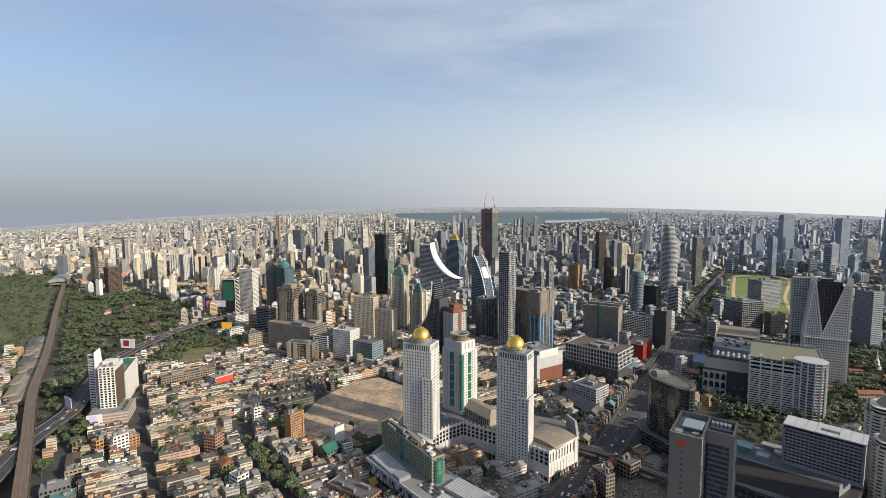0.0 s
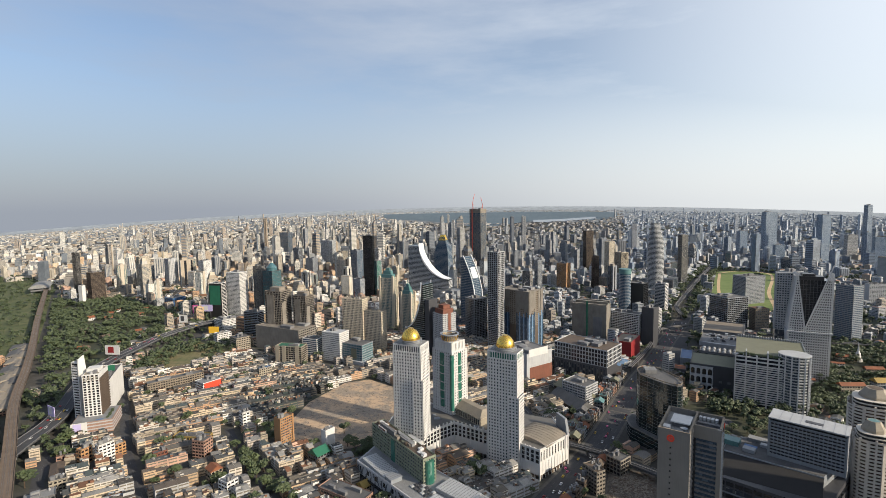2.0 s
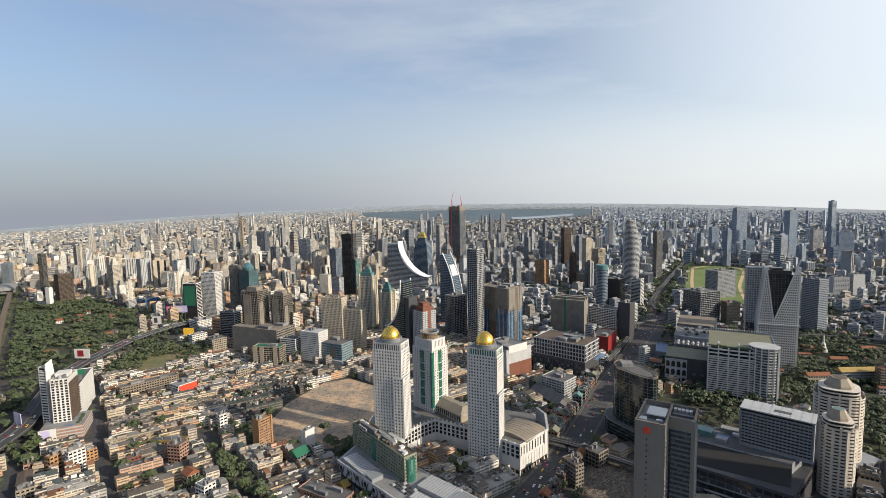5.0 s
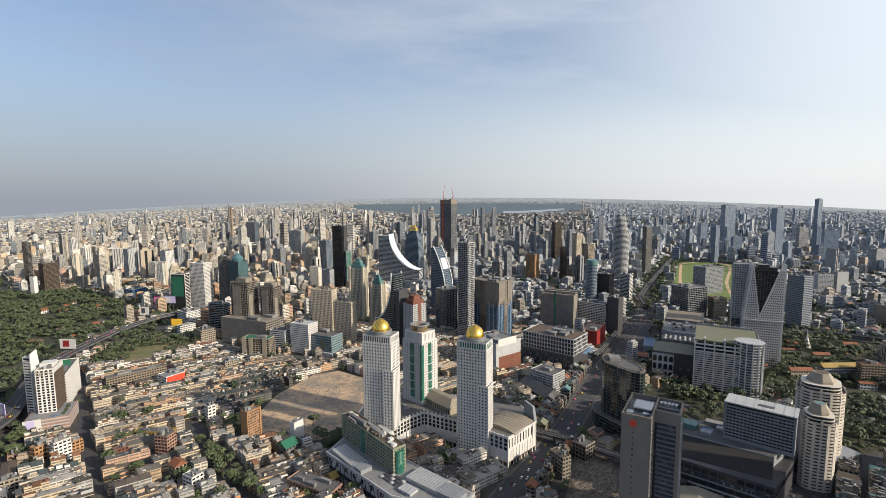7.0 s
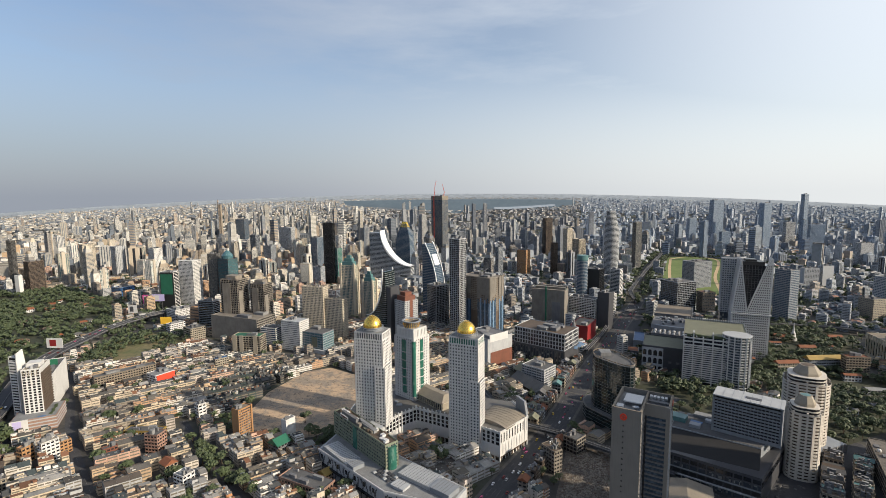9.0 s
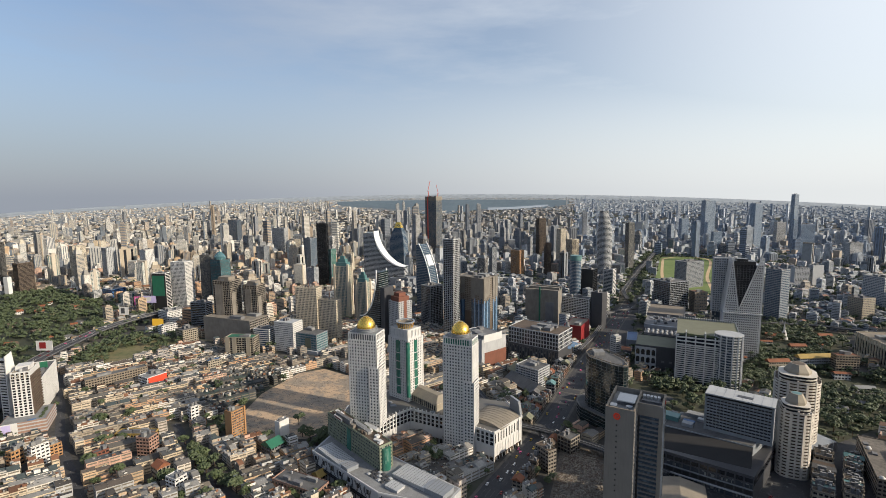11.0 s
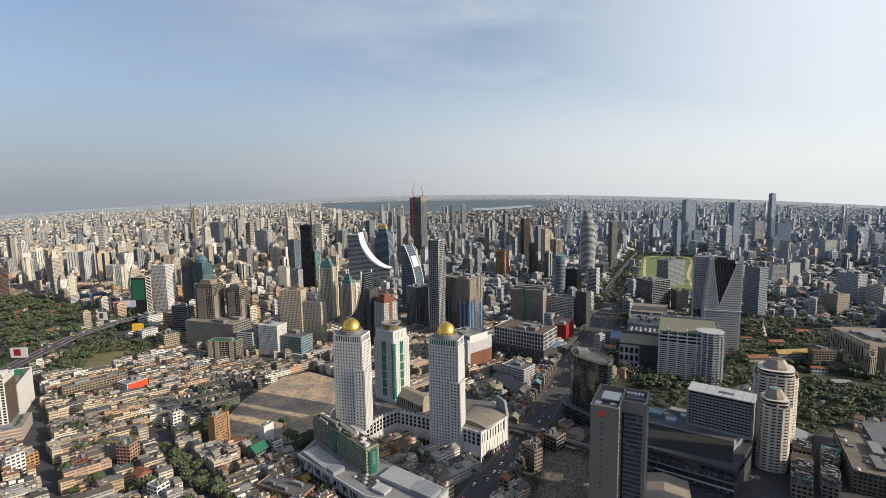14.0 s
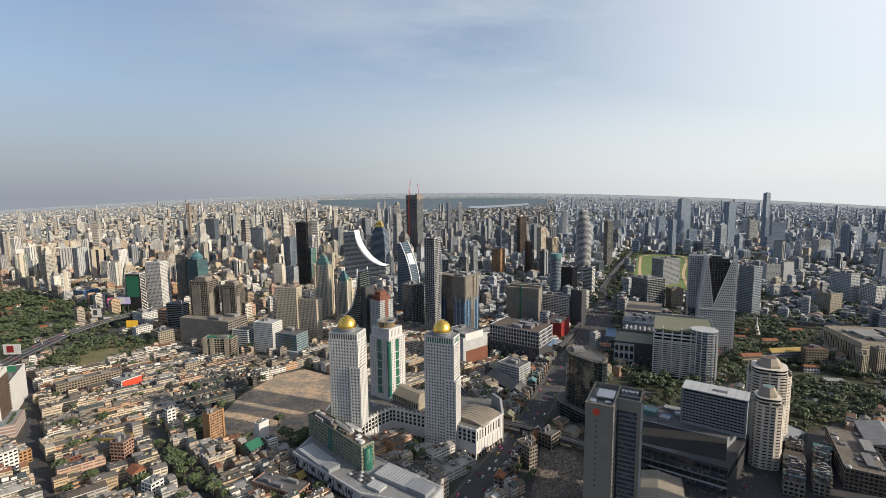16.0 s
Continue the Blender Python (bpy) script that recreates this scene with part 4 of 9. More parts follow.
for k in range(26):
    x, y = rnd.uniform(-90, 40), rnd.uniform(575, 640)
    if not inside(POD, np.array([x]), np.array([y]))[0] or math.hypot(x + 68, y - 562) < 26 or math.hypot(x + 33, y - 639) < 26 or math.hypot(x + 7, y - 616) < 32 or math.hypot(x - 26, y - 561) < 24:
        continue
    w_, d_, h_ = rnd.uniform(2, 8), rnd.uniform(2, 6), rnd.uniform(1, 3.5)
    part("rooftop_unit", Geo().box(-w_ / 2, -d_ / 2, 0, w_ / 2, d_ / 2, h_), rnd.choice((BEIGE, PALEGREY, ROOFLIGHT, WHITE)), t, drawn=False).matrix_world = settle(pose(x, y, POD_H + 0.3, 0, 0, 22))
# low wing under the first tower, full of white plant
for x, y, w_, d_ in ((-66, 540, 20, 12), (-84, 548, 16, 18)):
    part("low_wing", Geo().box(-w_ / 2, -d_ / 2, 0, w_ / 2, d_ / 2, 5), OFFWHITE, t, drawn=False).matrix_world = settle(pose(x, y, POD_H, 0, 0, -42))

# patterned mall with the green-trimmed hotel slab on it
MALL = [(-116, 520), (-47, 441), (6, 419), (20, 445), (-30, 496), (-100, 572)]
take_poly(MALL)
t = thing("patterned_mall", Matrix(), "low pale mall with black wavy wall patterns", "building")
PLANNED.add(t.name)
part("wall", Geo().prism(MALL, 0, 21), OFFWHITE, t)
part("cornice", Geo().prism([(x * 1.004, y - 0.6) for x, y in MALL], 19.8, 21.1), OFFWHITE, t)
part("roof", Geo().prism([(-114, 520), (-46.5, 443), (5.5, 421), (18, 445), (-30, 494), (-99, 569)], 21, 21.3), ROOFLIGHT, t)
for p0, p1 in ((MALL[0], MALL[1]), (MALL[1], MALL[2])):
    for k, n, mx, my, ux, uy, step, psi in along(p0, p1, 9.0):
        on_wall("canopy", mx, my, ux, uy, psi, 0, step, 1.6, 8.5, 10.3, GLASSBLACK, t)
        on_wall("parapet", mx, my, ux, uy, psi, 0, step, 0.4, 21.0, 22.1, WHITE, t)
rnd = random.Random(5)
for (x0, y0), (x1, y1) in ((MALL[0], MALL[1]), (MALL[1], MALL[2]), (MALL[5], MALL[0])):
    ln_ = math.hypot(x1 - x0, y1 - y0)
    ux, uy = (x1 - x0) / ln_, (y1 - y0) / ln_
    for k in range(int(ln_ / 7)):
        g = Geo()
        s0 = 3 + k * 7
        for j in range(9):
            o = math.sin(j * 0.8 + k) * 1.7
            g.turned(x0 + ux * (s0 + o) + uy * 0.12, y0 + uy * (s0 + o) - ux * 0.12, 1.5 + 0.8 * math.sin(j * 1.3 + k), 0.3, math.degrees(math.atan2(uy, ux)), 1 + j * 2.1, 3.2 + j * 2.1)
        part("wave_stripe", g, DARKGREY, t)
        if k % 2 == 0:
            part("window", Geo().turned(x0 + ux * (s0 + 3) + uy * 0.1, y0 + uy * (s0 + 3) - ux * 0.1, 3, 0.3, math.degrees(math.atan2(uy, ux)), 14, 18), GLASSBLACK, t)
for k in range(5):
    for j in range(3):
        u = part("air_conditioner", Geo().box(-1.5, -1.5, 0, 1.5, 1.5, 1.0).lathe([(1.0, 1.0), (1.0, 1.3), (0.01, 1.3)], 12), DARKGREY if (k + j) % 3 else OFFWHITE, t, drawn=False)
        u.matrix_world = settle(pose(-58 + k * 3.2 + j * 3.2, 472 - k * 3.7 + j * 2.8, 21.4, 0, 0, -49))
for x, y, w_, d_, h_, m_ in ((-92, 507, 44, 15, 2.4, ZINC), (-76, 484, 12, 12, 3.6, PALEGREY), (-18, 462, 36, 20, 3.0, ZINC), (2, 440, 20, 16, 4.0, PALEGREY), (-34, 448, 14, 10, 2.0, OFFWHITE)):
    u = part("roof_deck", Geo().box(-w_ / 2, -d_ / 2, 0, w_ / 2, d_ / 2, h_).box(-w_ / 2 - 0.4, -d_ / 2 - 0.4, h_, w_ / 2 + 0.4, d_ / 2 + 0.4, h_ + 0.35), m_, t, drawn=False)
    u.matrix_world = settle(pose(x, y, 21.3, 0, 0, -49 if x < -40 else -38))
    for k in range(1, int(w_ / 3)):
        seam = part("deck_seam", Geo().box(-w_ / 2 + k * 3 - 0.1, -d_ / 2 - 0.35, h_ + 0.35, -w_ / 2 + k * 3 + 0.1, d_ / 2 + 0.35, h_ + 0.5), GREY, t, drawn=False)
        seam.matrix_world = u.matrix_world
b = (-73.0, 521.0, 14.0, 98.0, 41.0, 21.3, 43.5)
t = tower(b, "hotel_slab", "long sage-green hotel slab with green glass stair strip", SAGE, GLASS, 3.1, 1.5, 3.0, 0.7, BROWN, 4, foot=0.0)
rnd = random.Random(8)
for k in range(26):
    x, y = rnd.uniform(-0.4, 0.4) * b[2], rnd.uniform(-0.46, 0.46) * b[3]
    part("roof_shed", Geo().box(x - rnd.uniform(1, 2.5), y - rnd.uniform(1, 3.5), b[6] - b[5], x + rnd.uniform(1, 2.5), y + rnd.uniform(1, 3.5), b[6] - b[5] + rnd.uniform(0.8, 3.2)), rnd.choice((RAW, BROWN, WHITE, WHITE, ROOFLIGHT, OLIVE)), t)
part("stair_strip", Geo().box(-b[2] / 2 - 0.9, 2, 0, -b[2] / 2 - 0.3, 9, b[6] - b[5] - 1), GLASSGREEN, t, "green glazed stair strip")
part("end_bay", Geo().prism(ellipse(b[2] * 0.35, 4, 16, 0, -b[3] / 2), 0, b[6] - b[5] - 2), GLASSGREEN, t, "rounded green glass end")
part("sign_board", Geo().box(-b[2] / 2 - 1.1, 18, b[6] - b[5] + 1.2, -b[2] / 2 - 0.5, 34, b[6] - b[5] + 4), WHITE, t)
g = Geo()
for k in range(7):
    g.box(-b[2] / 2 - 1.25, 20 + k * 1.9, b[6] - b[5] + 1.8, -b[2] / 2 - 1.1, 21.3 + k * 1.9, b[6] - b[5] + 3.4)
part("sign_bar", g, BRICK, t)

# blocks round the bare lot
b = use((-215.4, 599.3, 18.2, 10.8, 59.1, 0.0, 32.6))
t = tower(b, "apartment_block", "narrow orange-brown apartment block with balconies", ORANGE, GLASS, 3.0, 1.3, 3.2, 0.5, BEIGE, 2, blank="w")
part("side_fin", Geo().box(b[2] / 2 - 1.5, -b[3] / 2 - 1.2, 0, b[2] / 2 + 0.6, -b[3] / 2 - 0.4, b[6] + 2), ORANGE, t)
b = use((-163.6, 591.6, 13.6, 6.9, 57.7, 0.0, 22.4))
t = tower(b, "narrow_block", "slim plain white windowless block beside the lot", WHITE, GLASS, 3.3, 1.3, 4, 1, ROOFLIGHT, 2, blank="wsen")
t = tower(use((-310.4, 908.6, 23.4, 46.8, 82.9, 0.0, 35.2)), "office_block", "cream and black office with a green roof deck", CREAM, GLASSBLACK, 3.4, 0.9, 4.5, 0.5, GREENP, 2)
b = (-310.4, 908.6, 23.4, 46.8, 82.9, 0.0, 35.2)
for yy in (-b[3] / 2 + 4, b[3] / 2 - 8, 4):
    part("fin_wall", Geo().box(-b[2] / 2 - 1.6, yy, 0, -b[2] / 2 - 0.5, yy + 7, b[6] + 2), CREAM, t)
tower(use((-291.0, 965.5, 20.4, 30.3, 72.4, 0.0, 34.4)), "office_block", "low office with blue glass and white bands", WHITE, GLASSBLUE, 3.6, 1.5, 6, 0, ROOFGREY, 2)
tower(use((-246.6, 953.5, 29.1, 37.8, 68.1, 0.0, 49.1)), "office_block", "square white office with fine horizontal windows", WHITE, GLASS, 3.3, 1.9, 2.4, 0.5, OFFWHITE, 3)
b = use((-206.7, 943.3, 32.3, 45.9, 63.9, 0.0, 32.3))
t = tower(b, "office_block", "low grey glass office with a large framed emblem", PALEGREY, GLASSTEAL, 3.8, 1.5, 6, 0.3, ROOFGREY, 2)
part("emblem_panel", Geo().box(-b[2] / 2 - 0.8, -b[3] / 2 + 12, 9, -b[2] / 2 - 0.4, -b[3] / 2 + 24, 26), OLIVE, t)
part("podium", Geo().box(-b[2] / 2 - 5, -b[3] / 2 - 5, 0, b[2] / 2 + 5, b[3] / 2 + 5, 6), OFFWHITE, t)
for b, h in (((-224.4, 1015.1, 20.8, 42.1, 72.7, 0.0, 96.2), 2.0), ((-185.2, 1002.4, 18.9, 37.4, 67.9, 0.0, 76.0), 2.0)):
    t = tower(use(b), "slab_block", "cream slab apartment tower with a finned crown", IVORY, GLASS, 3.1, 1.2, 2.8, 1.1, BEIGE, 3, group="twin cream slabs")
    g = Geo()
    w, d, hh = b[2], b[3], b[6]
    for k in range(14):
        for x in (-w / 2, w / 2 - 0.6):
            g.box(x, -d / 2 + k * (d - 0.6) / 13, hh, x + 0.6, -d / 2 + k * (d - 0.6) / 13 + 0.7, hh + 4)
    part("crown_fin", g, IVORY, t)
    part("mast", Geo().beam((0, 0, hh), (0, 0, hh + 14), 0.8), BRICK, t)
for b in ((-383.0, 1055.7, 33.8, 37.1, 72.7, 0.0, 105.8), (-332.0, 1051.2, 27.2, 30.0, 70.3, 0.0, 97.3)):
    t = tower(use(b), "unfinished_tower", "abandoned bare brown concrete tower shell", RAW, GLASSBLACK, 3.3, 0.8, 3.6, 0.6, BROWN, 3, group="unfinished towers")
    w, d, hh = b[2], b[3], b[6]
    part("core_wall", Geo().box(-w / 2 - 0.9, -d / 2 + d * 0.42, 0, -w / 2 - 0.3, d / 2 - d * 0.12, hh - 6), RAW, t, "peeling plastered shaft wall")
    part("shaft_wall", Geo().box(-w / 2 + w * 0.1, -d / 2 - 0.9, 0, -w / 2 + w * 0.45, -d / 2 - 0.3, hh * 0.8), SHEET, t)
    part("upper_storey", Geo().box(-w * 0.3, -d * 0.3, hh, w * 0.3, d * 0.3, hh + 7), RAW, t)
tower(use((-361.1, 1029.8, 53.0, 107.6, 68.1, 0.0, 42.7)), "unfinished_podium", "dark unfinished concrete podium", SHEET, GLASSBLACK, 4.2, 2.2, 6, 1.5, RAW, 2, blank="w")
b = use((-611.4, 1281.3, 20.1, 32.7, 83.2, 0.0, 90.4))
t = tower(b, "office_tower", "dark glass tower with a giant green billboard", WHITE, GLASSBLACK, 3.4, 0.9, 5, 0, DARKGREY, 2, blank="")
part("billboard", Geo().box(-b[2] / 2 - 1.4, -b[3] / 2, 8, -b[2] / 2 - 0.6, b[3] / 2, b[6] - 2), BLACK, t)
part("billboard_image", Geo().box(-b[2] / 2 - 1.7, -b[3] / 2 + 3, 40, -b[2] / 2 - 1.4, b[3] / 2 - 2, b[6] - 5), GREENP, t, "green advertising sheet")
tower(use((-580.4, 1321.1, 30.6, 39.3, 73.5, 0.0, 110.9)), "apartment_tower", "tall white stepped apartment tower with ribbon balconies", WHITE, GLASS, 3.2, 1.7, 3.6, 0.8, WHITE, 3)
tower(use((-458.0, 1117.3, 20.7, 35.5, 73.9, 0.0, 53.1)), "office_block", "dark grey office with pale floor bands", PALEGREY, GLASSBLACK, 3.6, 1.2, 5, 0, DARKGREY, 2)
tower(use((-525.3, 1323.3, 15.6, 23.7, 77.4, 0.0, 125.1)), "office_tower", "slim grey tower with vertical ribs", TAUPE, GLASS, 3.3, 0.7, 2.4, 0.8, DARKGREY, 2)
b = use((-485.3, 1300.6, 32.0, 32.0, 66.4, 0.0, 116.9))
t = tower(b, "office_tower", "dark glass stepped tower with a rounded cap", DARKGREY, GLASSTEAL, 3.4, 0.6, 3.2, 0.4, DARKGREY, 0)
part("cap", Geo().lathe([(b[2] * 0.42, b[6]), (b[2] * 0.42, b[6] + 7), (b[2] * 0.3, b[6] + 12), (b[2] * 0.14, b[6] + 17), (0.05, b[6] + 19)], 20), GLASSTEAL, t)

# white hotel by the railway
LILAC = wall_mat("lilac_print", (0.42, 0.38, 0.62), 0.1, 0.5)
b = use((-488.0, 646.0, 6.3, 11.0, 80.0, 0.0, 78.0))
w, d, h = b[2], b[3], b[6]
t = tower(b, "hotel_wing", "white hotel slab with deep balcony ends and a tall blade wall", WHITE, GLASSBLACK, 3.3, 0.5, 8, 0.6, WHITE, 1, blank="e", group="hotel by the railway")
for k in range(int(h / 3.3)):
    part("balcony", Geo().box(-w / 2 - 1.8, -d / 2 + 1, k * 3.3, -w / 2 - 0.4, d / 2 - 1, k * 3.3 + 1.3), WHITE, t)
g = Geo()
prof = [(-w / 2 - 3.0, 0), (w / 2 + 9, 0), (w / 2 + 8, h * 0.35), (w / 2 + 5.5, h * 0.7), (w / 2 + 3, h * 0.9), (w / 2 + 1, h + 9), (-w / 2 - 2.0, h + 5), (-w / 2 - 2.6, h * 0.6)]
part("blade_wall", prism_y(g, prof, -d / 2 - 1.7, -d / 2 - 0.45), WHITE, t, "tall white blade wall with a sloping top")
b = use((-470.0, 652.0, 17.0, 38.0, 24.0, 0.0, 66.0))
w, d, h = b[2], b[3], b[6]
t = tower(b, "hotel_wing", "cream hotel block with deep balconies and a brown shaded side", WHITE, GLASSBLACK, 3.2, 0.9, 4.2, 1.7, CREAM, 3, blank="e", group="hotel by the railway")
part("brown_side", Geo().box(w / 2 + 0.36, -d / 2 + 0.6, 16, w / 2 + 0.6, d / 2 - 0.6, h - 5), BROWN, t, "brown balcony side")
for k in range(5, int(h / 3.2) - 1):
    part("balcony", Geo().box(w / 2 + 0.6, -d / 2 + 0.8, k * 3.2, w / 2 + 1.6, d / 2 - 0.8, k * 3.2 + 1.2), BROWN, t)
for k in range(6):
    part("loggia", Geo().box(-w / 2 + 1.6 + k * 2.5, -d / 2 - 0.9, h - 7, -w / 2 + 2.1 + k * 2.5, -d / 2 - 0.4, h - 1), CREAM, t)
part("roof_block", Geo().box(-w * 0.4, -d * 0.2, h, w * 0.4, d * 0.2, h + 5), WHITE, t)
part("roof_tank", Geo().lathe([(2.2, h), (2.2, h + 3.4), (0.05, h + 3.8)], 16, 0, -d * 0.34), OFFWHITE, t)
b = use((-502.0, 718.0, 20.0, 92.0, 27.0, 0.0, 42.0))
w, d, h = b[2], b[3], b[6]
t = tower(b, "hotel_wing", "long white hotel wing with a green roof sign", WHITE, GLASS, 3.2, 2.0, 3.0, 2.0, ROOFGREY, 2, group="hotel by the railway")
part("roof_sign", Geo().box(-w / 2 + 2, d * 0.1, h + 1, w / 2 - 2, d * 0.1 + 0.6, h + 9), GREENP, t, "green sign panel")
for x in (-6, 0, 6):
    part("sign_prop", Geo().beam((x, d * 0.1 + 0.8, h + 7), (x, d * 0.1 + 7, h + 0.6), 0.4), STEEL, t)
PODIUM_AT = (-462.0, 640.0)
t = thing("hotel_podium", pose(*PODIUM_AT, 0, 0, 0, 27), "pink and white hotel podium with a pool deck", "building", "hotel by the railway")
take_box(*PODIUM_AT, 48, 60, 27)
part("wall", Geo().box(-22, -24, 0, 20, 26, 15), PINK, t)
for k in range(4):
    part("floor_band", Geo().box(-22.4, -24.4, 1.6 + k * 3.7, 20.4, 26.4, 2.9 + k * 3.7), OFFWHITE, t)
part("blank_front", Geo().box(-22.6, -24.8, 0, -6, -24.42, 15.6), WHITE, t, "blank white front wall")
part("violet_panel", Geo().box(-20, -25.0, 6, -12, -24.82, 14.6), LILAC, t, "violet advertising panel")
part("roof", Geo().box(-21, -23, 15, 19, 25, 15.3), ROOFLIGHT, t)
part("swimming_pool", Geo().prism(ellipse(4.2, 2.2, 18, 6, -20.4), 15.3, 15.5), BLUEROOF, t, "small blue rooftop pool")
for k in range(5):
    part("planter", Geo().box(12 + (k % 2), -18 + k * 7, 15.3, 15 + (k % 2), -13.4 + k * 7, 16.3), LEAF, t)

# broad mall at the edge of the garden quarter
b = use((703.5, 800.5, 101.4, 110.9, -14.2, 0.0, 35.7))
w, d, h = b[2], b[3], b[6]
t = thing("shopping_mall", site(b), "huge beige shopping mall with tall window shafts and a flat roof", "building")
part("wall", Geo().box(-w / 2, -d / 2, 0, w / 2, d / 2, h), IVORY, t)
for k in range(15):
    y = -d / 2 + (k + 0.5) * d / 15
    part("window_shaft", Geo().box(-w / 2 - 0.25, y - 1.4, h * 0.2, -w / 2, y + 1.4, h * 0.82), GLASSBLACK, t)
    part("pilaster", Geo().box(-w / 2 - 1.1, y - d / 30 - 0.7, 0, -w / 2, y - d / 30 + 0.7, h + 1.2), IVORY, t)
for k in range(13):
    x = -w / 2 + (k + 0.5) * w / 13
    part("window_shaft", Geo().box(x - 1.6, -d / 2 - 0.25, h * 0.2, x + 1.6, -d / 2, h * 0.82), GLASSBLACK, t)
part("cornice", Geo().box(-w / 2 - 0.8, -d / 2 - 0.8, h * 0.86, w / 2 + 0.8, d / 2 + 0.8, h * 0.9), IVORY, t)
part("entrance_drum", Geo().lathe([(9, 0), (9, h * 0.8), (0.1, h * 0.8)], 24, -w / 2 + 4, -d / 2 + 4), IVORY, t)
roof_kit(t, w, d, h, BEIGE, 9, 77, 1.6, IVORY)

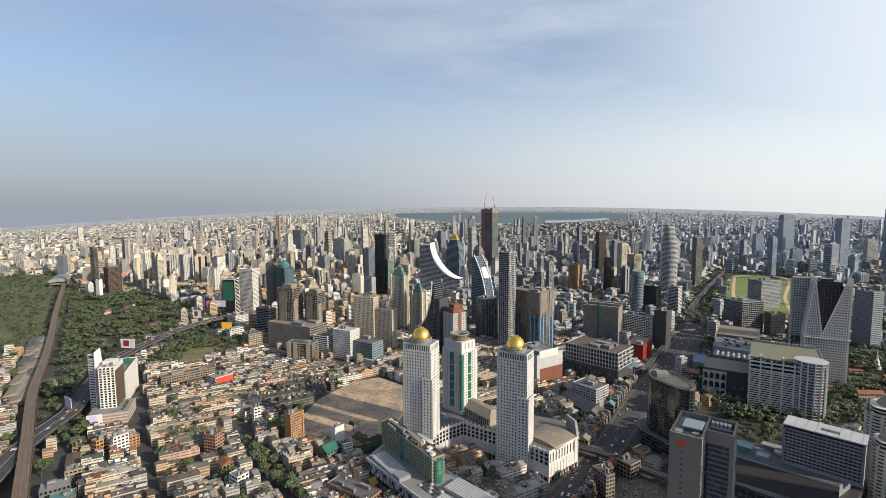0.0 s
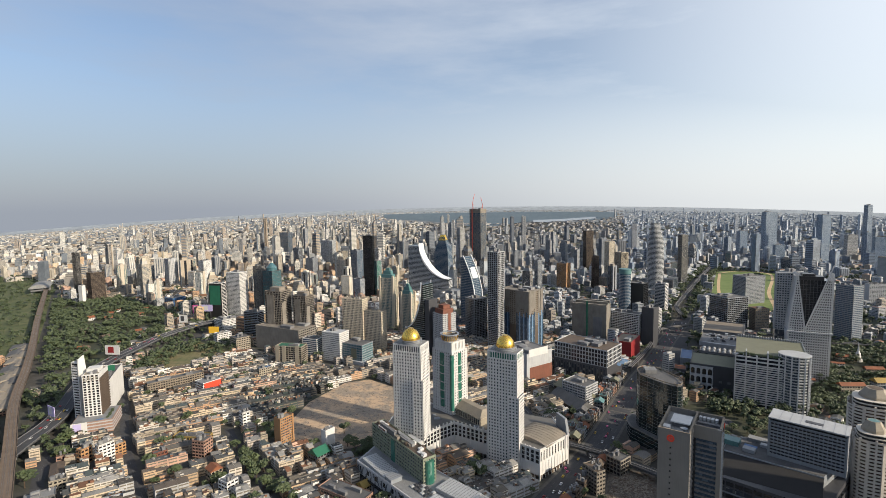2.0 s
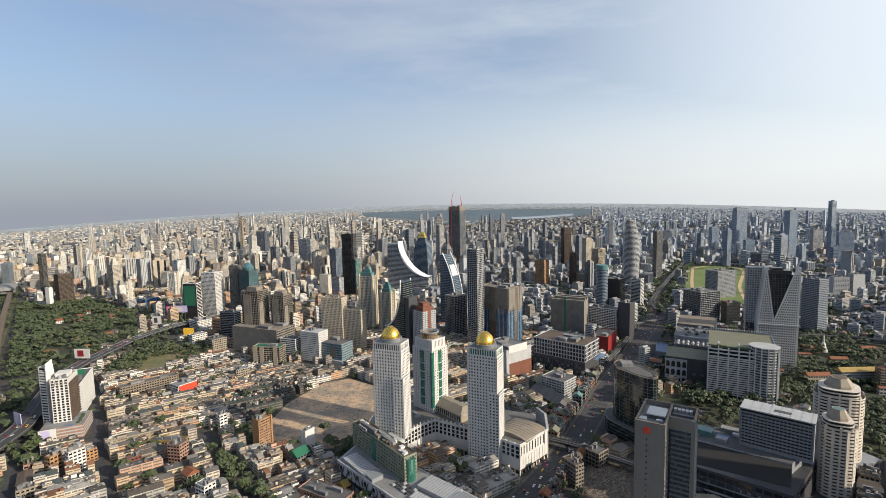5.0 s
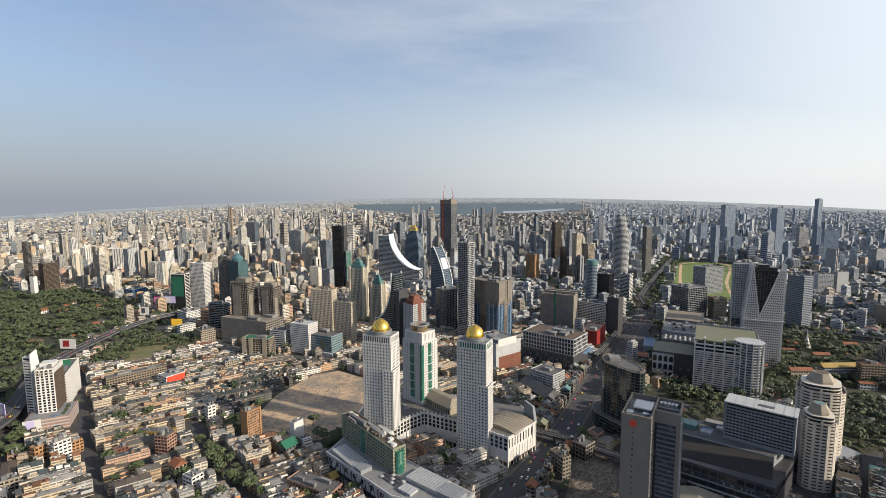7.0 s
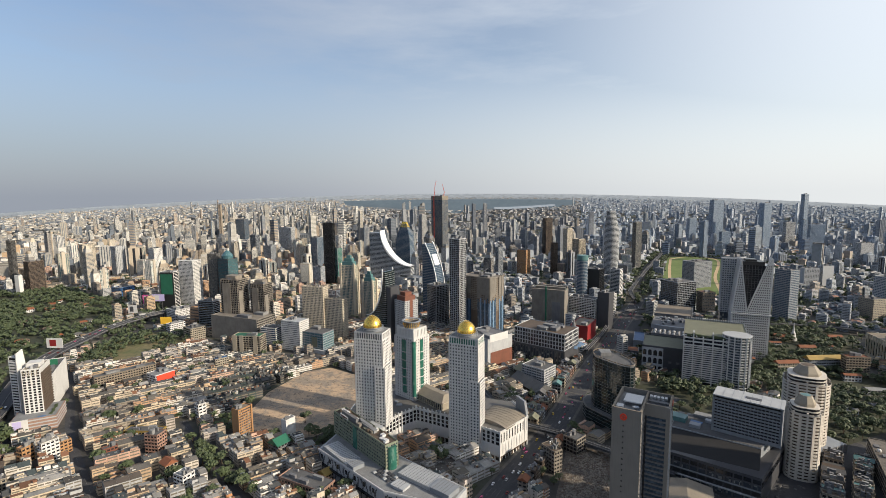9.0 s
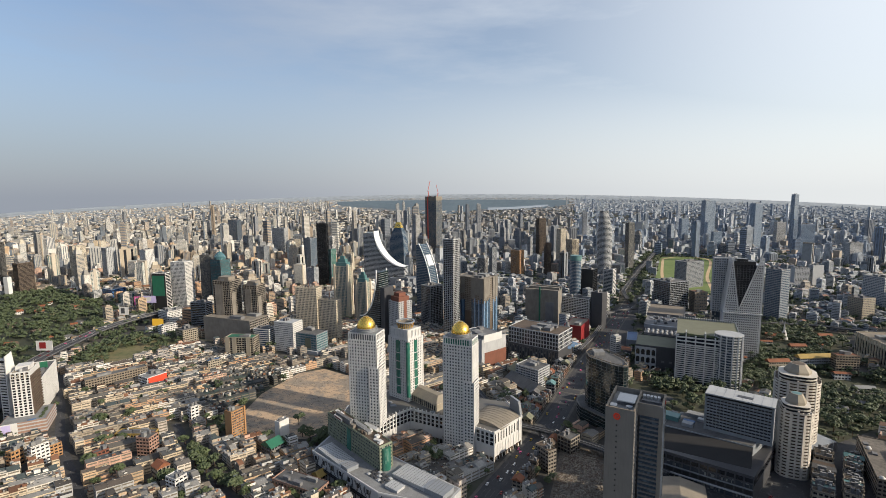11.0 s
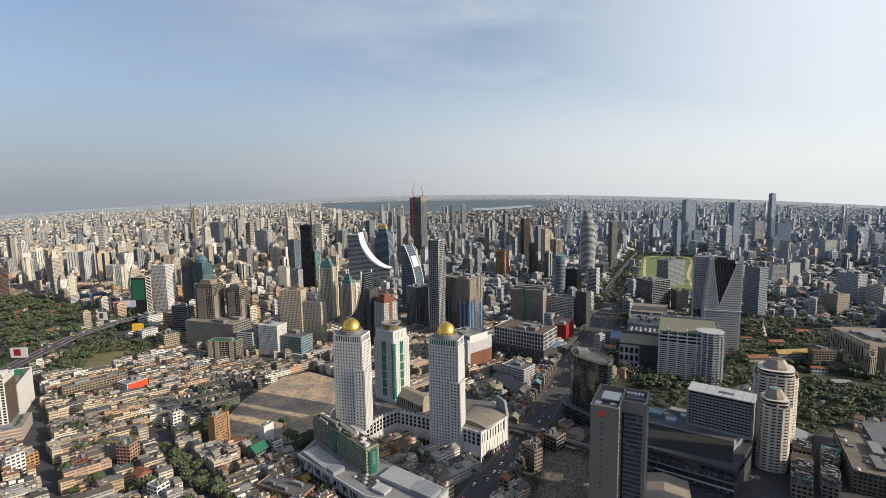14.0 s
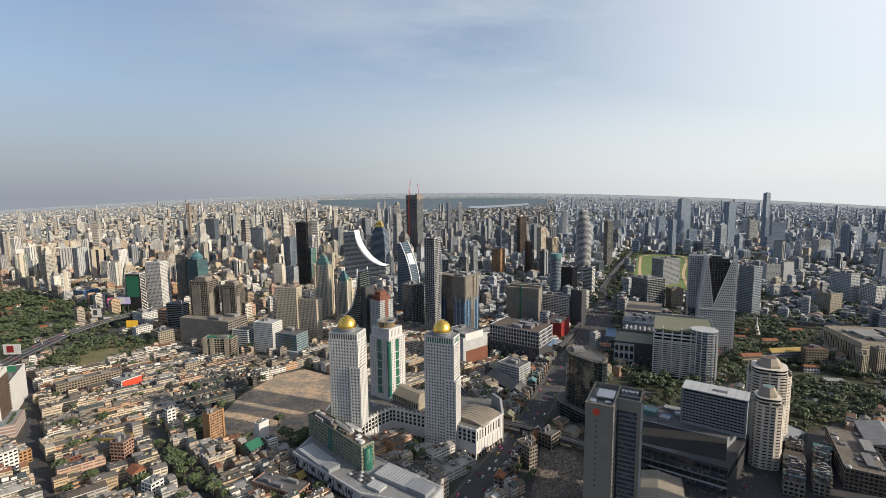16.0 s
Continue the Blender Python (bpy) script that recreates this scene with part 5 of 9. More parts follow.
for key, nm, lb, wl_, gl_, kw in (
    ((-1113.5, 1560.7, 42.5, 21.2, 67.9, 0.0, 85.6), "screened_block", "brown office block behind a patterned screen", BROWN, GLASSBLACK, dict(fh=3.4, sp=0.9, bay=2.2, pier=0.7)),
    ((-1120.4, 1508.6, 12.0, 12.2, 80.6, 0.0, 53.4), "narrow_block", "slim white windowless shaft of a building", WHITE, GLASS, dict(blank="wsen")),
    ((-1217.9, 1624.0, 14.8, 14.6, 81.9, 0.0, 138.4), "apartment_tower", "tall dark slim apartment tower", TAUPE, GLASSBLACK, dict(sp=0.7, bay=3, pier=0.6)),
    ((-1098.4, 1776.3, 38.9, 23.8, 58.1, 0.0, 113.1), "apartment_tower", "cream apartment tower with twin ribs", IVORY, GLASS, dict(sp=1.2, bay=3.4, pier=1.4)),
    ((-1043.7, 1846.8, 34.4, 27.0, 61.7, 0.0, 99.3), "apartment_tower", "tall off-white apartment tower with vertical shafts", OFFWHITE, GLASS, dict(sp=1.4, bay=5.5, pier=3.0)),
    ((-1056.1, 1946.9, 21.3, 17.4, 64.6, 0.0, 54.6), "apartment_tower", "short off-white apartment tower", OFFWHITE, GLASS, dict(sp=1.4, bay=4.5, pier=2.0)),
    ((-1007.9, 2014.7, 35.0, 35.2, 60.7, 0.0, 76.2), "apartment_tower", "white apartment tower of clustered shafts", WHITE, GLASS, dict(sp=1.5, bay=5, pier=2.4)),
    ((-310.7, 1603.4, 14.9, 29.4, 75.6, 0.0, 180.9), "office_tower", "very tall black glass tower", BLACK, GLASSBLACK, dict(sp=0.6, bay=3, pier=0.4)),
    ((-286.5, 1604.3, 17.2, 16.9, 44.2, 0.0, 109.3), "office_tower", "green glass office tower", PALEGREY, GLASSGREEN, dict(sp=0.6, bay=4, pier=0.4)),
    ((-362.3, 2045.8, 18.4, 18.7, 50.1, 0.0, 112.3), "office_tower", "white tower with a dark glazed front", WHITE, GLASSBLACK, dict(sp=0.8, bay=6, pier=1.5)),
    ((-4.3, 1103.6, 32.3, 32.5, 38.4, 0.0, 82.9), "apartment_tower", "dark apartment tower with a pale frame grid", PALEGREY, GLASSBLACK, dict(sp=0.5, bay=4, pier=0.5)),
    ((31.8, 1010.7, 22.4, 22.4, 52.1, 0.0, 180.0), "apartment_tower", "very slender tower with offset balcony frames", OFFWHITE, GLASSBLACK, dict(sp=0.7, bay=4.5, pier=0.7)),
    ((278.9, 1092.2, 22.3, 55.4, 52.6, 0.0, 56.9), "hotel_slab", "white hotel slab with deep balconies", WHITE, GLASSBLACK, dict(fh=3.1, sp=1.1, bay=3.4, pier=0.5)),
    ((315.1, 1069.1, 23.4, 23.0, 47.3, 0.0, 70.2), "shopping_block", "dark grey windowless shopping block", DARKGREY, GLASSBLACK, dict(blank="ws")),
    ((370.2, 1354.8, 34.8, 41.0, 52.2, 0.0, 77.0), "office_cube", "black cube-shaped office building", BLACK, GLASSBLACK, dict(fh=4, sp=0.5, bay=4, pier=0.3, blank="w")),
    ((433.2, 1380.1, 24.5, 24.2, 50.3, 0.0, 72.0), "office_tower", "rounded white-banded office tower", WHITE, GLASS, dict(fh=3.4, sp=1.3, bay=6, pier=0)),
    ((524.1, 1005.8, 24.3, 29.1, 29.2, 0.0, 143.0), "office_tower", "tall grey office slab with a white window grid", OFFWHITE, GLASS, dict(fh=3.5, sp=1.2, bay=3.6, pier=1.0)),
    ((687.1, 1113.3, 27.1, 34.6, 22.1, 0.0, 103.7), "office_tower", "grey office tower with horizontal window bands", PALEGREY, GLASSBLUE, dict(fh=3.4, sp=1.6, bay=5, pier=0.3)),
    ((511.7, 1205.3, 52.6, 51.7, 20.1, 0.0, 69.4), "office_block", "dark glass office block with pale storey bands", PALEGREY, GLASSBLACK, dict(fh=3.8, sp=0.8, bay=5, pier=0.3)),
    ((701.8, 1534.7, 63.8, 44.9, 19.7, 0.0, 70.1), "hospital_block", "pale slab with brown shafts and wide windows", PALEGREY, GLASS, dict(fh=3.5, sp=1.6, bay=3.2, pier=0.9)),
    ((562.1, 1184.1, 25.9, 26.2, -0.1, 0.0, 47.9), "office_block", "beige office with a red tiled roof", BEIGE, GLASS, dict(roof=BRICK, sp=1.5, bay=3.5, pier=1)),
    ((133.1, 755.7, 30.9, 37.6, 45.5, 0.0, 26.8), "low_office", "white office with balcony bands among low sheds", OFFWHITE, GLASS, dict(fh=3.2, sp=1.4, bay=4, pier=0.5)),
    ((1511.1, 2350.5, 19.4, 19.5, 12.3, 0.0, 242.4), "office_tower", "very tall slate-blue glass tower", HAZESLATE, GLASSHAZE, dict(sp=0.8, bay=5, pier=0.3)),
    ((1273.2, 2608.3, 49.8, 34.5, 7.2, 0.0, 216.7), "office_tower", "tall blue-grey twin-slab tower", HAZESLATE, GLASSHAZE, dict(sp=0.8, bay=4, pier=0.8)),
    ((1422.2, 2476.1, 35.0, 35.0, 8.2, 0.0, 203.4), "office_tower", "tall blue-grey tower with a stepped crown", HAZESLATE, GLASSHAZE, dict(sp=0.8, bay=4, pier=0.5)),
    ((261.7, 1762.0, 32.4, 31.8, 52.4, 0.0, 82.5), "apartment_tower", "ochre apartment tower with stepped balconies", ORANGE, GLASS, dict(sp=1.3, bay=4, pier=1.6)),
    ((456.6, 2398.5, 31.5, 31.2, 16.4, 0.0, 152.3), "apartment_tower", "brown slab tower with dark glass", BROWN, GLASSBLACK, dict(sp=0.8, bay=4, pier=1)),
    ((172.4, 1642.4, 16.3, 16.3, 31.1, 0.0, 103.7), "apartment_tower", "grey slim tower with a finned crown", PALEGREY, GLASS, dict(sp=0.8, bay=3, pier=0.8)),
    ((1291.0, 2898.9, 35.4, 35.2, 3.1, 0.0, 120.8), "office_tower", "grey glass office tower", HAZESLATE, GLASSHAZE, dict(sp=0.8, bay=4, pier=0.4)),
    ((1193.4, 2363.1, 36.0, 22.0, 2.4, 0.0, 89.6), "office_tower", "blue glass office block", HAZESLATE, GLASSHAZE, dict(sp=0.5, bay=4, pier=0.3)),
    ((1497.6, 2246.6, 50.1, 30.5, -11.3, 0.0, 123.3), "office_tower", "broad dark blue glass office slab", HAZESLATE, GLASSHAZE, dict(sp=1.0, bay=4, pier=0.3)),
    ((1448.9, 2244.9, 15.2, 15.2, -2.8, 0.0, 141.2), "office_tower", "slim dark navy tower", HAZESLATE, GLASSHAZE, dict(sp=0.6, bay=4, pier=0.3)),
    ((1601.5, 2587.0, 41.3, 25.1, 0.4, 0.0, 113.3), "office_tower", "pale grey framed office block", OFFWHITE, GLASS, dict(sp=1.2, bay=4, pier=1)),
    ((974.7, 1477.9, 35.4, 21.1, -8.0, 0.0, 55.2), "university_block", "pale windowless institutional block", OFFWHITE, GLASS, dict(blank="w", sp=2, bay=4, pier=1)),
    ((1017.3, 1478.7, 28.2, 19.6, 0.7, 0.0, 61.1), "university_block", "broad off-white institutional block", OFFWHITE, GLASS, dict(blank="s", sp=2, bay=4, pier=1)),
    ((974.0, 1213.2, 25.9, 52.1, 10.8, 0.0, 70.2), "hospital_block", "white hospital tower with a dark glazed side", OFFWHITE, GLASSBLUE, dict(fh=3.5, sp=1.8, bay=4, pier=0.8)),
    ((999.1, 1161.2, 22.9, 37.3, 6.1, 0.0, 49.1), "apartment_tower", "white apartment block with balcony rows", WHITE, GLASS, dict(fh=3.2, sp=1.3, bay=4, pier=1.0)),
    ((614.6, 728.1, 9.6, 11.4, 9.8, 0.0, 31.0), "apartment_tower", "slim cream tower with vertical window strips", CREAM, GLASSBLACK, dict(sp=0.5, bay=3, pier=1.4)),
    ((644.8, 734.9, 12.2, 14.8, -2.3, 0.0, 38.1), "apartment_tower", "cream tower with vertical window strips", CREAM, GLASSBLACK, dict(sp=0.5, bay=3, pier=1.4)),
    ((1776.6, 2188.4, 60.4, 36.8, 2.1, 0.0, 102.3), "office_tower", "broad slate office tower in the haze", HAZESLATE, GLASSHAZE, dict(sp=1.2, bay=5, pier=1.0)),
    ((1848.9, 2180.3, 36.7, 28.9, -0.2, 0.0, 78.3), "office_tower", "slate-blue tower with a sloping crown", HAZESLATE, GLASSHAZE, dict(sp=1.0, bay=5, pier=0.6)),
    ((1414.3, 1872.4, 42.9, 25.3, 0.2, 0.0, 82.4), "university_block", "tall pale slab with a window grid", OFFWHITE, GLASS, dict(sp=1.4, bay=3.5, pier=1.4)),
    ((866.4, 1118.5, 32.8, 33.3, 12.1, 0.0, 42.8), "office_block", "beige block with a stepped top", CREAM, GLASS, dict(fh=3.5, sp=1.9, bay=4, pier=1.4)),
    ((134.6, 555.4, 16.8, 16.6, 40.2, 0.0, 15.2), "derelict_block", "derelict concrete frame building beside the flyover", RAW, GLASSBLACK, dict(fh=3.5, sp=0.9, bay=4, pier=0.7)),
    ((-628.4, 2344.8, 43.4, 52.8, 58.0, 0.0, 127.4), "office_tower", "off-white office tower with window grid", OFFWHITE, GLASS, dict(sp=1.3, bay=4, pier=1)),
    ((-934.8, 2703.8, 43.8, 43.0, 80.9, 0.0, 147.2), "office_tower", "dark blue glass tower", GREY, GLASSBLUE, dict(sp=0.7, bay=4, pier=0.4)),
    ((-616.9, 2061.6, 32.3, 32.4, 68.6, 0.0, 78.0), "apartment_tower", "grey apartment tower with dark stripes", PALEGREY, GLASS, dict(sp=0.9, bay=4, pier=1.6)),
    ((-694.9, 2143.2, 23.6, 28.2, 63.9, 0.0, 111.0), "office_tower", "slim grey tower framed like a gate", PALEGREY, GLASSBLACK, dict(sp=0.7, bay=5, pier=1.2)),
    ((-567.2, 2333.8, 33.6, 33.7, 55.7, 0.0, 81.2), "apartment_tower", "cream banded apartment block", CREAM, GLASS, dict(sp=1.5, bay=4, pier=0.8)),
    ((-333.5, 1560.5, 18.8, 28.3, 60.9, 0.0, 62.7), "office_block", "office block with a lattice facade", OFFWHITE, GLASSBLUE, dict(sp=0.8, bay=2.2, pier=0.8)),
    ((-411.4, 1908.1, 31.8, 31.5, 57.2, 0.0, 117.6), "office_tower", "blue glass tower with pale edges", PALEGREY, GLASSBLUE, dict(sp=0.7, bay=4, pier=0.5)),
    ((432.3, 1755.5, 30.1, 30.1, 29.2, 0.0, 115.4), "apartment_tower", "dark tower with tall pale ribs", IVORY, GLASSBLACK, dict(sp=0.4, bay=4, pier=1.0)),
    ((458.3, 2023.4, 25.3, 25.1, 26.3, 0.0, 130.9), "apartment_tower", "cream apartment tower with arched crown", IVORY, GLASS, dict(sp=1.2, bay=3.5, pier=1.2)),
    ((651.1, 1868.2, 21.4, 21.6, 15.9, 0.0, 158.3), "apartment_tower", "slim dark apartment tower", TAUPE, GLASS, dict(sp=0.8, bay=3.5, pier=0.8)),
    ((353.7, 1747.8, 15.8, 15.7, 29.6, 0.0, 105.1), "apartment_tower", "brown slim apartment tower", BROWN, GLASSBLACK, dict(sp=0.8, bay=4, pier=1)),
):
    tower(use(key), nm, lb, wl_, gl_, **kw)

# stepped cream towers with teal crowns
for b in ((-187.1, 1172.5, 20.7, 31.2, 71.6, 0.0, 114.3), (-142.9, 1144.3, 16.4, 24.7, 62.8, 0.0, 84.4)):
    t = tower(use(b), "crowned_tower", "cream ribbed tower with a teal glass stepped crown", IVORY, GLASSTEAL, 3.3, 0.7, 3.0, 1.1, TEAL, 0, group="teal-crowned towers")
    w, d, h = b[2], b[3], b[6]
    for k, (f, hh) in enumerate(((0.8, 8), (0.55, 15), (0.3, 21))):
        part("crown_tier", Geo().box(-w * f / 2, -d * f / 2, h, w * f / 2, d * f / 2, h + hh), TEAL, t)
    part("mast", Geo().beam((0, 0, h + 20), (0, 0, h + 30), 0.7), TEAL, t)
    for x, y in ((-1, -1), (1, -1), (-1, 1)):
        part("corner_tower", Geo().box(x * w / 2 - 2, y * d / 2 - 2, 0, x * w / 2 + 2, y * d / 2 + 2, h + 5), IVORY, t)


def crescent(b):
    """Banded block whose roofline sweeps down in a white crescent; its broad face is its local west side."""
    b = use(b)
    w, d, h = b[2], b[3], b[6]
    t = thing("crescent_building", site(b), "grey banded office building with a white crescent roof sweep", "building")
    y_top, reach, z_low = -5.0, 92.0, 60.0
    take_box(b[0] + 40, b[1] - 16, 60, 100, b[4])

    def near(z):
        f = min(max((h - z) / (h - z_low), 0.0), 1.0)
        return y_top - reach * (1 - math.cos(math.asin(f)))
    n = int(h / 3.6)
    gg = Geo()
    for k in range(n):
        z = k * h / n
        y0 = near(z + h / n) + 0.5 if z > z_low * 0.6 else -d / 2 - 18 - 30 * (1 - z / z_low)
        gg.box(-w / 2, y0, z, w / 2, d / 2, z + h / n)
        part("floor_band", Geo().box(-w / 2 - 0.5, y0 - 0.4, z, w / 2 + 0.5, d / 2 + 0.5, z + 1.6), OFFWHITE, t)
    part("glazing", gg, GLASS, t)
    g = Geo()
    for k in range(25):
        q = math.pi / 2 * k / 24
        y, z = y_top - reach * (1 - math.cos(q)), h + 6 - (h + 6 - z_low) * math.sin(q)
        th = 0.8 + 5.0 * math.sin(math.pi * k / 24) ** 1.5
        ny, nz = math.cos(q), math.sin(q)
        for x, o in ((-w / 2 - 4, 0), (w / 2 + 1, 0), (w / 2 + 1, th), (-w / 2 - 4, th)):
            g.v.append((x, y - ny * o * 0.75, z + nz * o * 0.75 + (o * 0.2)))
    for k in range(24):
        g.f += [(4 * k + j, 4 * k + (j + 1) % 4, 4 * k + 4 + (j + 1) % 4, 4 * k + 4 + j) for j in range(4)]
    part("crescent", g, SILVER, t, "white metal crescent sweep")
    part("low_wing", Geo().prism(rect(w + 14, 70, 0, -d / 2 - 60), 0, 30), PALEGREY, t)


crescent((-165.7, 1613.2, 30.5, 60.0, 70.1, 0.0, 152.0))


def gold_top(b):
    b = use(b)
    w, d, h = b[2], b[3], b[6]
    t = thing("gold_topped_tower", site(b), "bowed dark glass tower with a golden top", "tower")

    def plan(z):
        f = z / h
        k = 1 + 0.16 * math.sin(math.pi * min(f * 1.1, 1)) - (0.0 if f < 0.7 else 0.6 * ((f - 0.7) / 0.3) ** 1.6)
        return rect(w * max(k, 0.35), d * max(k, 0.35))
    slabs(t, plan, 0, h, 3.5, 0.9, PALEGREY, GLASSBLUE)
    part("gold_cap", Geo().prism(rect(w * 0.6, d * 0.6), h - 10, h + 7, rect(w * 0.25, d * 0.3)), GOLD, t)
    return t


gold_top((-107.6, 1772.2, 29.2, 44.3, 64.1, 0.0, 166.9))


def site_tower(b):
    """Tall tower under construction, with climbing cranes."""
    b = use(b)
    w, d, h = b[2], b[3], b[6]
    t = tower(b, "tower_under_construction", "very tall unfinished tower in brown netting with cranes", SHEET, GLASSBLUE, 3.6, 0.8, 4, 0.7, RAW, 2)
    part("site_hoist", Geo().box(-w / 2 - 2.2, d * 0.22, 0, -w / 2 - 0.4, d * 0.22 + 4, h), REDSTEEL, t, "red hoist mast")
    part("safety_net", Geo().box(-w / 2 - 0.8, -d / 2 - 0.8, h - 14, w / 2 + 0.8, d / 2 + 0.8, h + 1), RAW, t)
    for x, y, hh, jx in ((-w * 0.3, d * 0.3, 38, 12), (w * 0.3, -d * 0.25, 24, -10)):
        g = Geo()
        for sx, sy in ((-1, -1), (1, -1), (1, 1), (-1, 1)):
            g.beam((x + sx, y + sy, h), (x + sx, y + sy, h + hh * 0.55), 0.6)
        for k in range(5):
            g.beam((x - 1, y - 1, h + k * 4), (x + 1, y + 1, h + k * 4 + 3), 0.4)
        part("crane_mast", g, REDSTEEL, t)
        part("crane_jib", Geo().beam((x - jx * 0.4, y, h + hh * 0.5), (x + jx, y, h + hh + 22), 1.3), REDSTEEL, t)


site_tower((1.7, 2225.3, 41.4, 54.6, 53.7, 0.0, 249.2))


def sail_tower(b, label, lean):
    """Glass tower with a curved shoulder edged in white."""
    b = use(b)
    w, d, h = b[2], b[3], b[6]
    t = thing("sail_tower", site(b), label, "tower", "sail-shaped glass towers")

    def near(f):
        return -d / 2 + d * 0.75 * max(0.0, (f - 0.45) / 0.55) ** 1.7

    def plan(z):
        y0 = near(z / h)
        return [(-w / 2, y0), (w / 2, y0 + 1), (w / 2, d / 2), (0, d / 2 + 2), (-w / 2, d / 2)]
    slabs(t, plan, 0, h, 3.5, 0.7, PALEGREY, GLASSBLUE if lean else MIRROR)
    pts = [(near(0.3 + 0.73 * k / 20), (0.3 + 0.73 * k / 20) * h) for k in range(21)]
    for x in (-w / 2 - 1, w / 2 + 1):
        g = Geo()
        for (y0, z0), (y1, z1) in zip(pts, pts[1:]):
            g.beam((x, y0 - 0.8, z0), (x, y1 - 0.8, z1), 1.6)
        part("sail_edge", g, SILVER, t, "white curved edge rib")
    if lean:
        part("glass_shoulder", Geo().prism(rect(w * 0.7, d * 0.2, 0, near(0.75)), h * 0.72, h * 0.86, rect(w * 0.6, d * 0.1, 0, near(0.86))), SILVER, t)


def arc_tower(b):
    """Dark glass tower cut by a white arc that falls from its near top corner."""
    b = use(b)
    w, d, h = b[2], b[3], b[6]
    t = thing("arc_tower", site(b), "dark glass tower cut by a slim white arc", "tower", "sail-shaped glass towers")
    z_low = h * 0.40

    def far(z):
        f = min(max((h - z) / (h - z_low), 0.0), 1.0)
        return -d / 2 + 5 + (d - 5) * (1 - math.cos(math.asin(f)))
    slabs(t, lambda z: [(-w / 2, -d / 2), (w / 2, -d / 2), (w / 2, far(z)), (-w / 2, far(z))], 0, h, 3.5, 0.8, GREY, MIRROR)
    for x in (-w / 2 - 1, w / 2 + 1):
        g = Geo()
        pts = [(-d / 2 + 5 + (d - 3) * (1 - math.cos(q)), h + 4 - (h + 4 - z_low) * math.sin(q)) for q in (math.pi / 2 * k / 20 for k in range(21))]
        for (y0, z0), (y1, z1) in zip(pts, pts[1:]):
            g.beam((x, y0, z0), (x, y1, z1), 1.7)
        part("arc_rib", g, SILVER, t, "white curved edge rib")
    part("back_block", Geo().box(-w / 2 + 2, -d / 2 - 10, 0, w / 2, -d / 2 - 0.5, h * 0.8), DARKGREY, t)


arc_tower((-102.0, 975.2, 29.3, 41.4, 58.5, 0.0, 130.5))
sail_tower((-14.6, 1204.5, 28.0, 39.2, 53.3, 0.0, 153.4), "blue-grey glass tower with a curved sail-shaped top", True)

b = use((-57.1, 944.0, 28.9, 29.3, 41.6, 0.0, 83.7))
t = tower(b, "stepped_tower", "white and brick-red stepped apartment tower", OFFWHITE, GLASS, 3.2, 1.6, 4, 1.6, BRICK, 0)
for f, z in ((0.8, 8), (0.5, 14)):
    part("upper_tier", Geo().box(-b[2] * f / 2, -b[3] * f / 2, b[6], b[2] * f / 2, b[3] * f / 2, b[6] + z), BRICK, t)
part("red_shaft", Geo().box(-3, -b[3] / 2 - 0.8, 10, 3, -b[3] / 2 - 0.3, b[6] + 2), BRICK, t)


def blue_site(b):
    """Tower half clad in blue glass, its bare concrete top in netting."""
    b = use(b)
    w, d, h = b[2], b[3], b[6]
    t = thing("half_clad_tower", site(b), "unfinished tower, blue glass below and netted concrete above", "tower")
    part("core", Geo().box(-w / 2, -d / 2, 0, w / 2, d / 2, h - 1), BROWN, t)
    part("bare_frame", lattice(Geo(), w, d, h * 0.45, h, 3.4, 1.3, 5, 1.3), RAW, t)
    rnd = random.Random(8)
    for side in "ws":
        ln_ = d if side == "w" else w
        n = int(ln_ / 3.2)
        for k in range(n):
            if 0.38 < k / n < 0.6:
                continue
            top = h * rnd.uniform(0.58, 0.68)
            a = -ln_ / 2 + k * ln_ / n
            q = Geo().box(-w / 2 - 1.0, a, 0, -w / 2 - 0.5, a + ln_ / n - 0.5, top) if side == "w" else Geo().box(a, -d / 2 - 1.0, 0, a + ln_ / n - 0.5, -d / 2 - 0.5, top)
            part("curtain_wall_strip", q, GLASSBLUE if k % 3 else GLASSSKY, t)
        for k in range(5):
            a = -ln_ / 2 + (0, 0.14, 0.27, 0.62, 0.8)[k] * ln_
            l2 = ln_ * 0.15
            z0 = h * rnd.uniform(0.66, 0.74)
            q = Geo().box(-w / 2 - 1.5, a, z0, -w / 2 - 1.1, a + l2, h + rnd.uniform(0, 3)) if side == "w" else Geo().box(a, -d / 2 - 1.5, z0, a + l2, -d / 2 - 1.1, h + rnd.uniform(0, 3))
            part("safety_net", q, SHEET, t)
    roof_kit(t, w, d, h, RAW, 5, 4)
    for x in (-w * 0.2, w * 0.25):
        part("tower_crane", Geo().beam((x, 0, h), (x, 0, h + 9), 1.2).beam((x - 4, 0, h + 8), (x + 14, 3, h + 11), 0.7), STEEL, t)


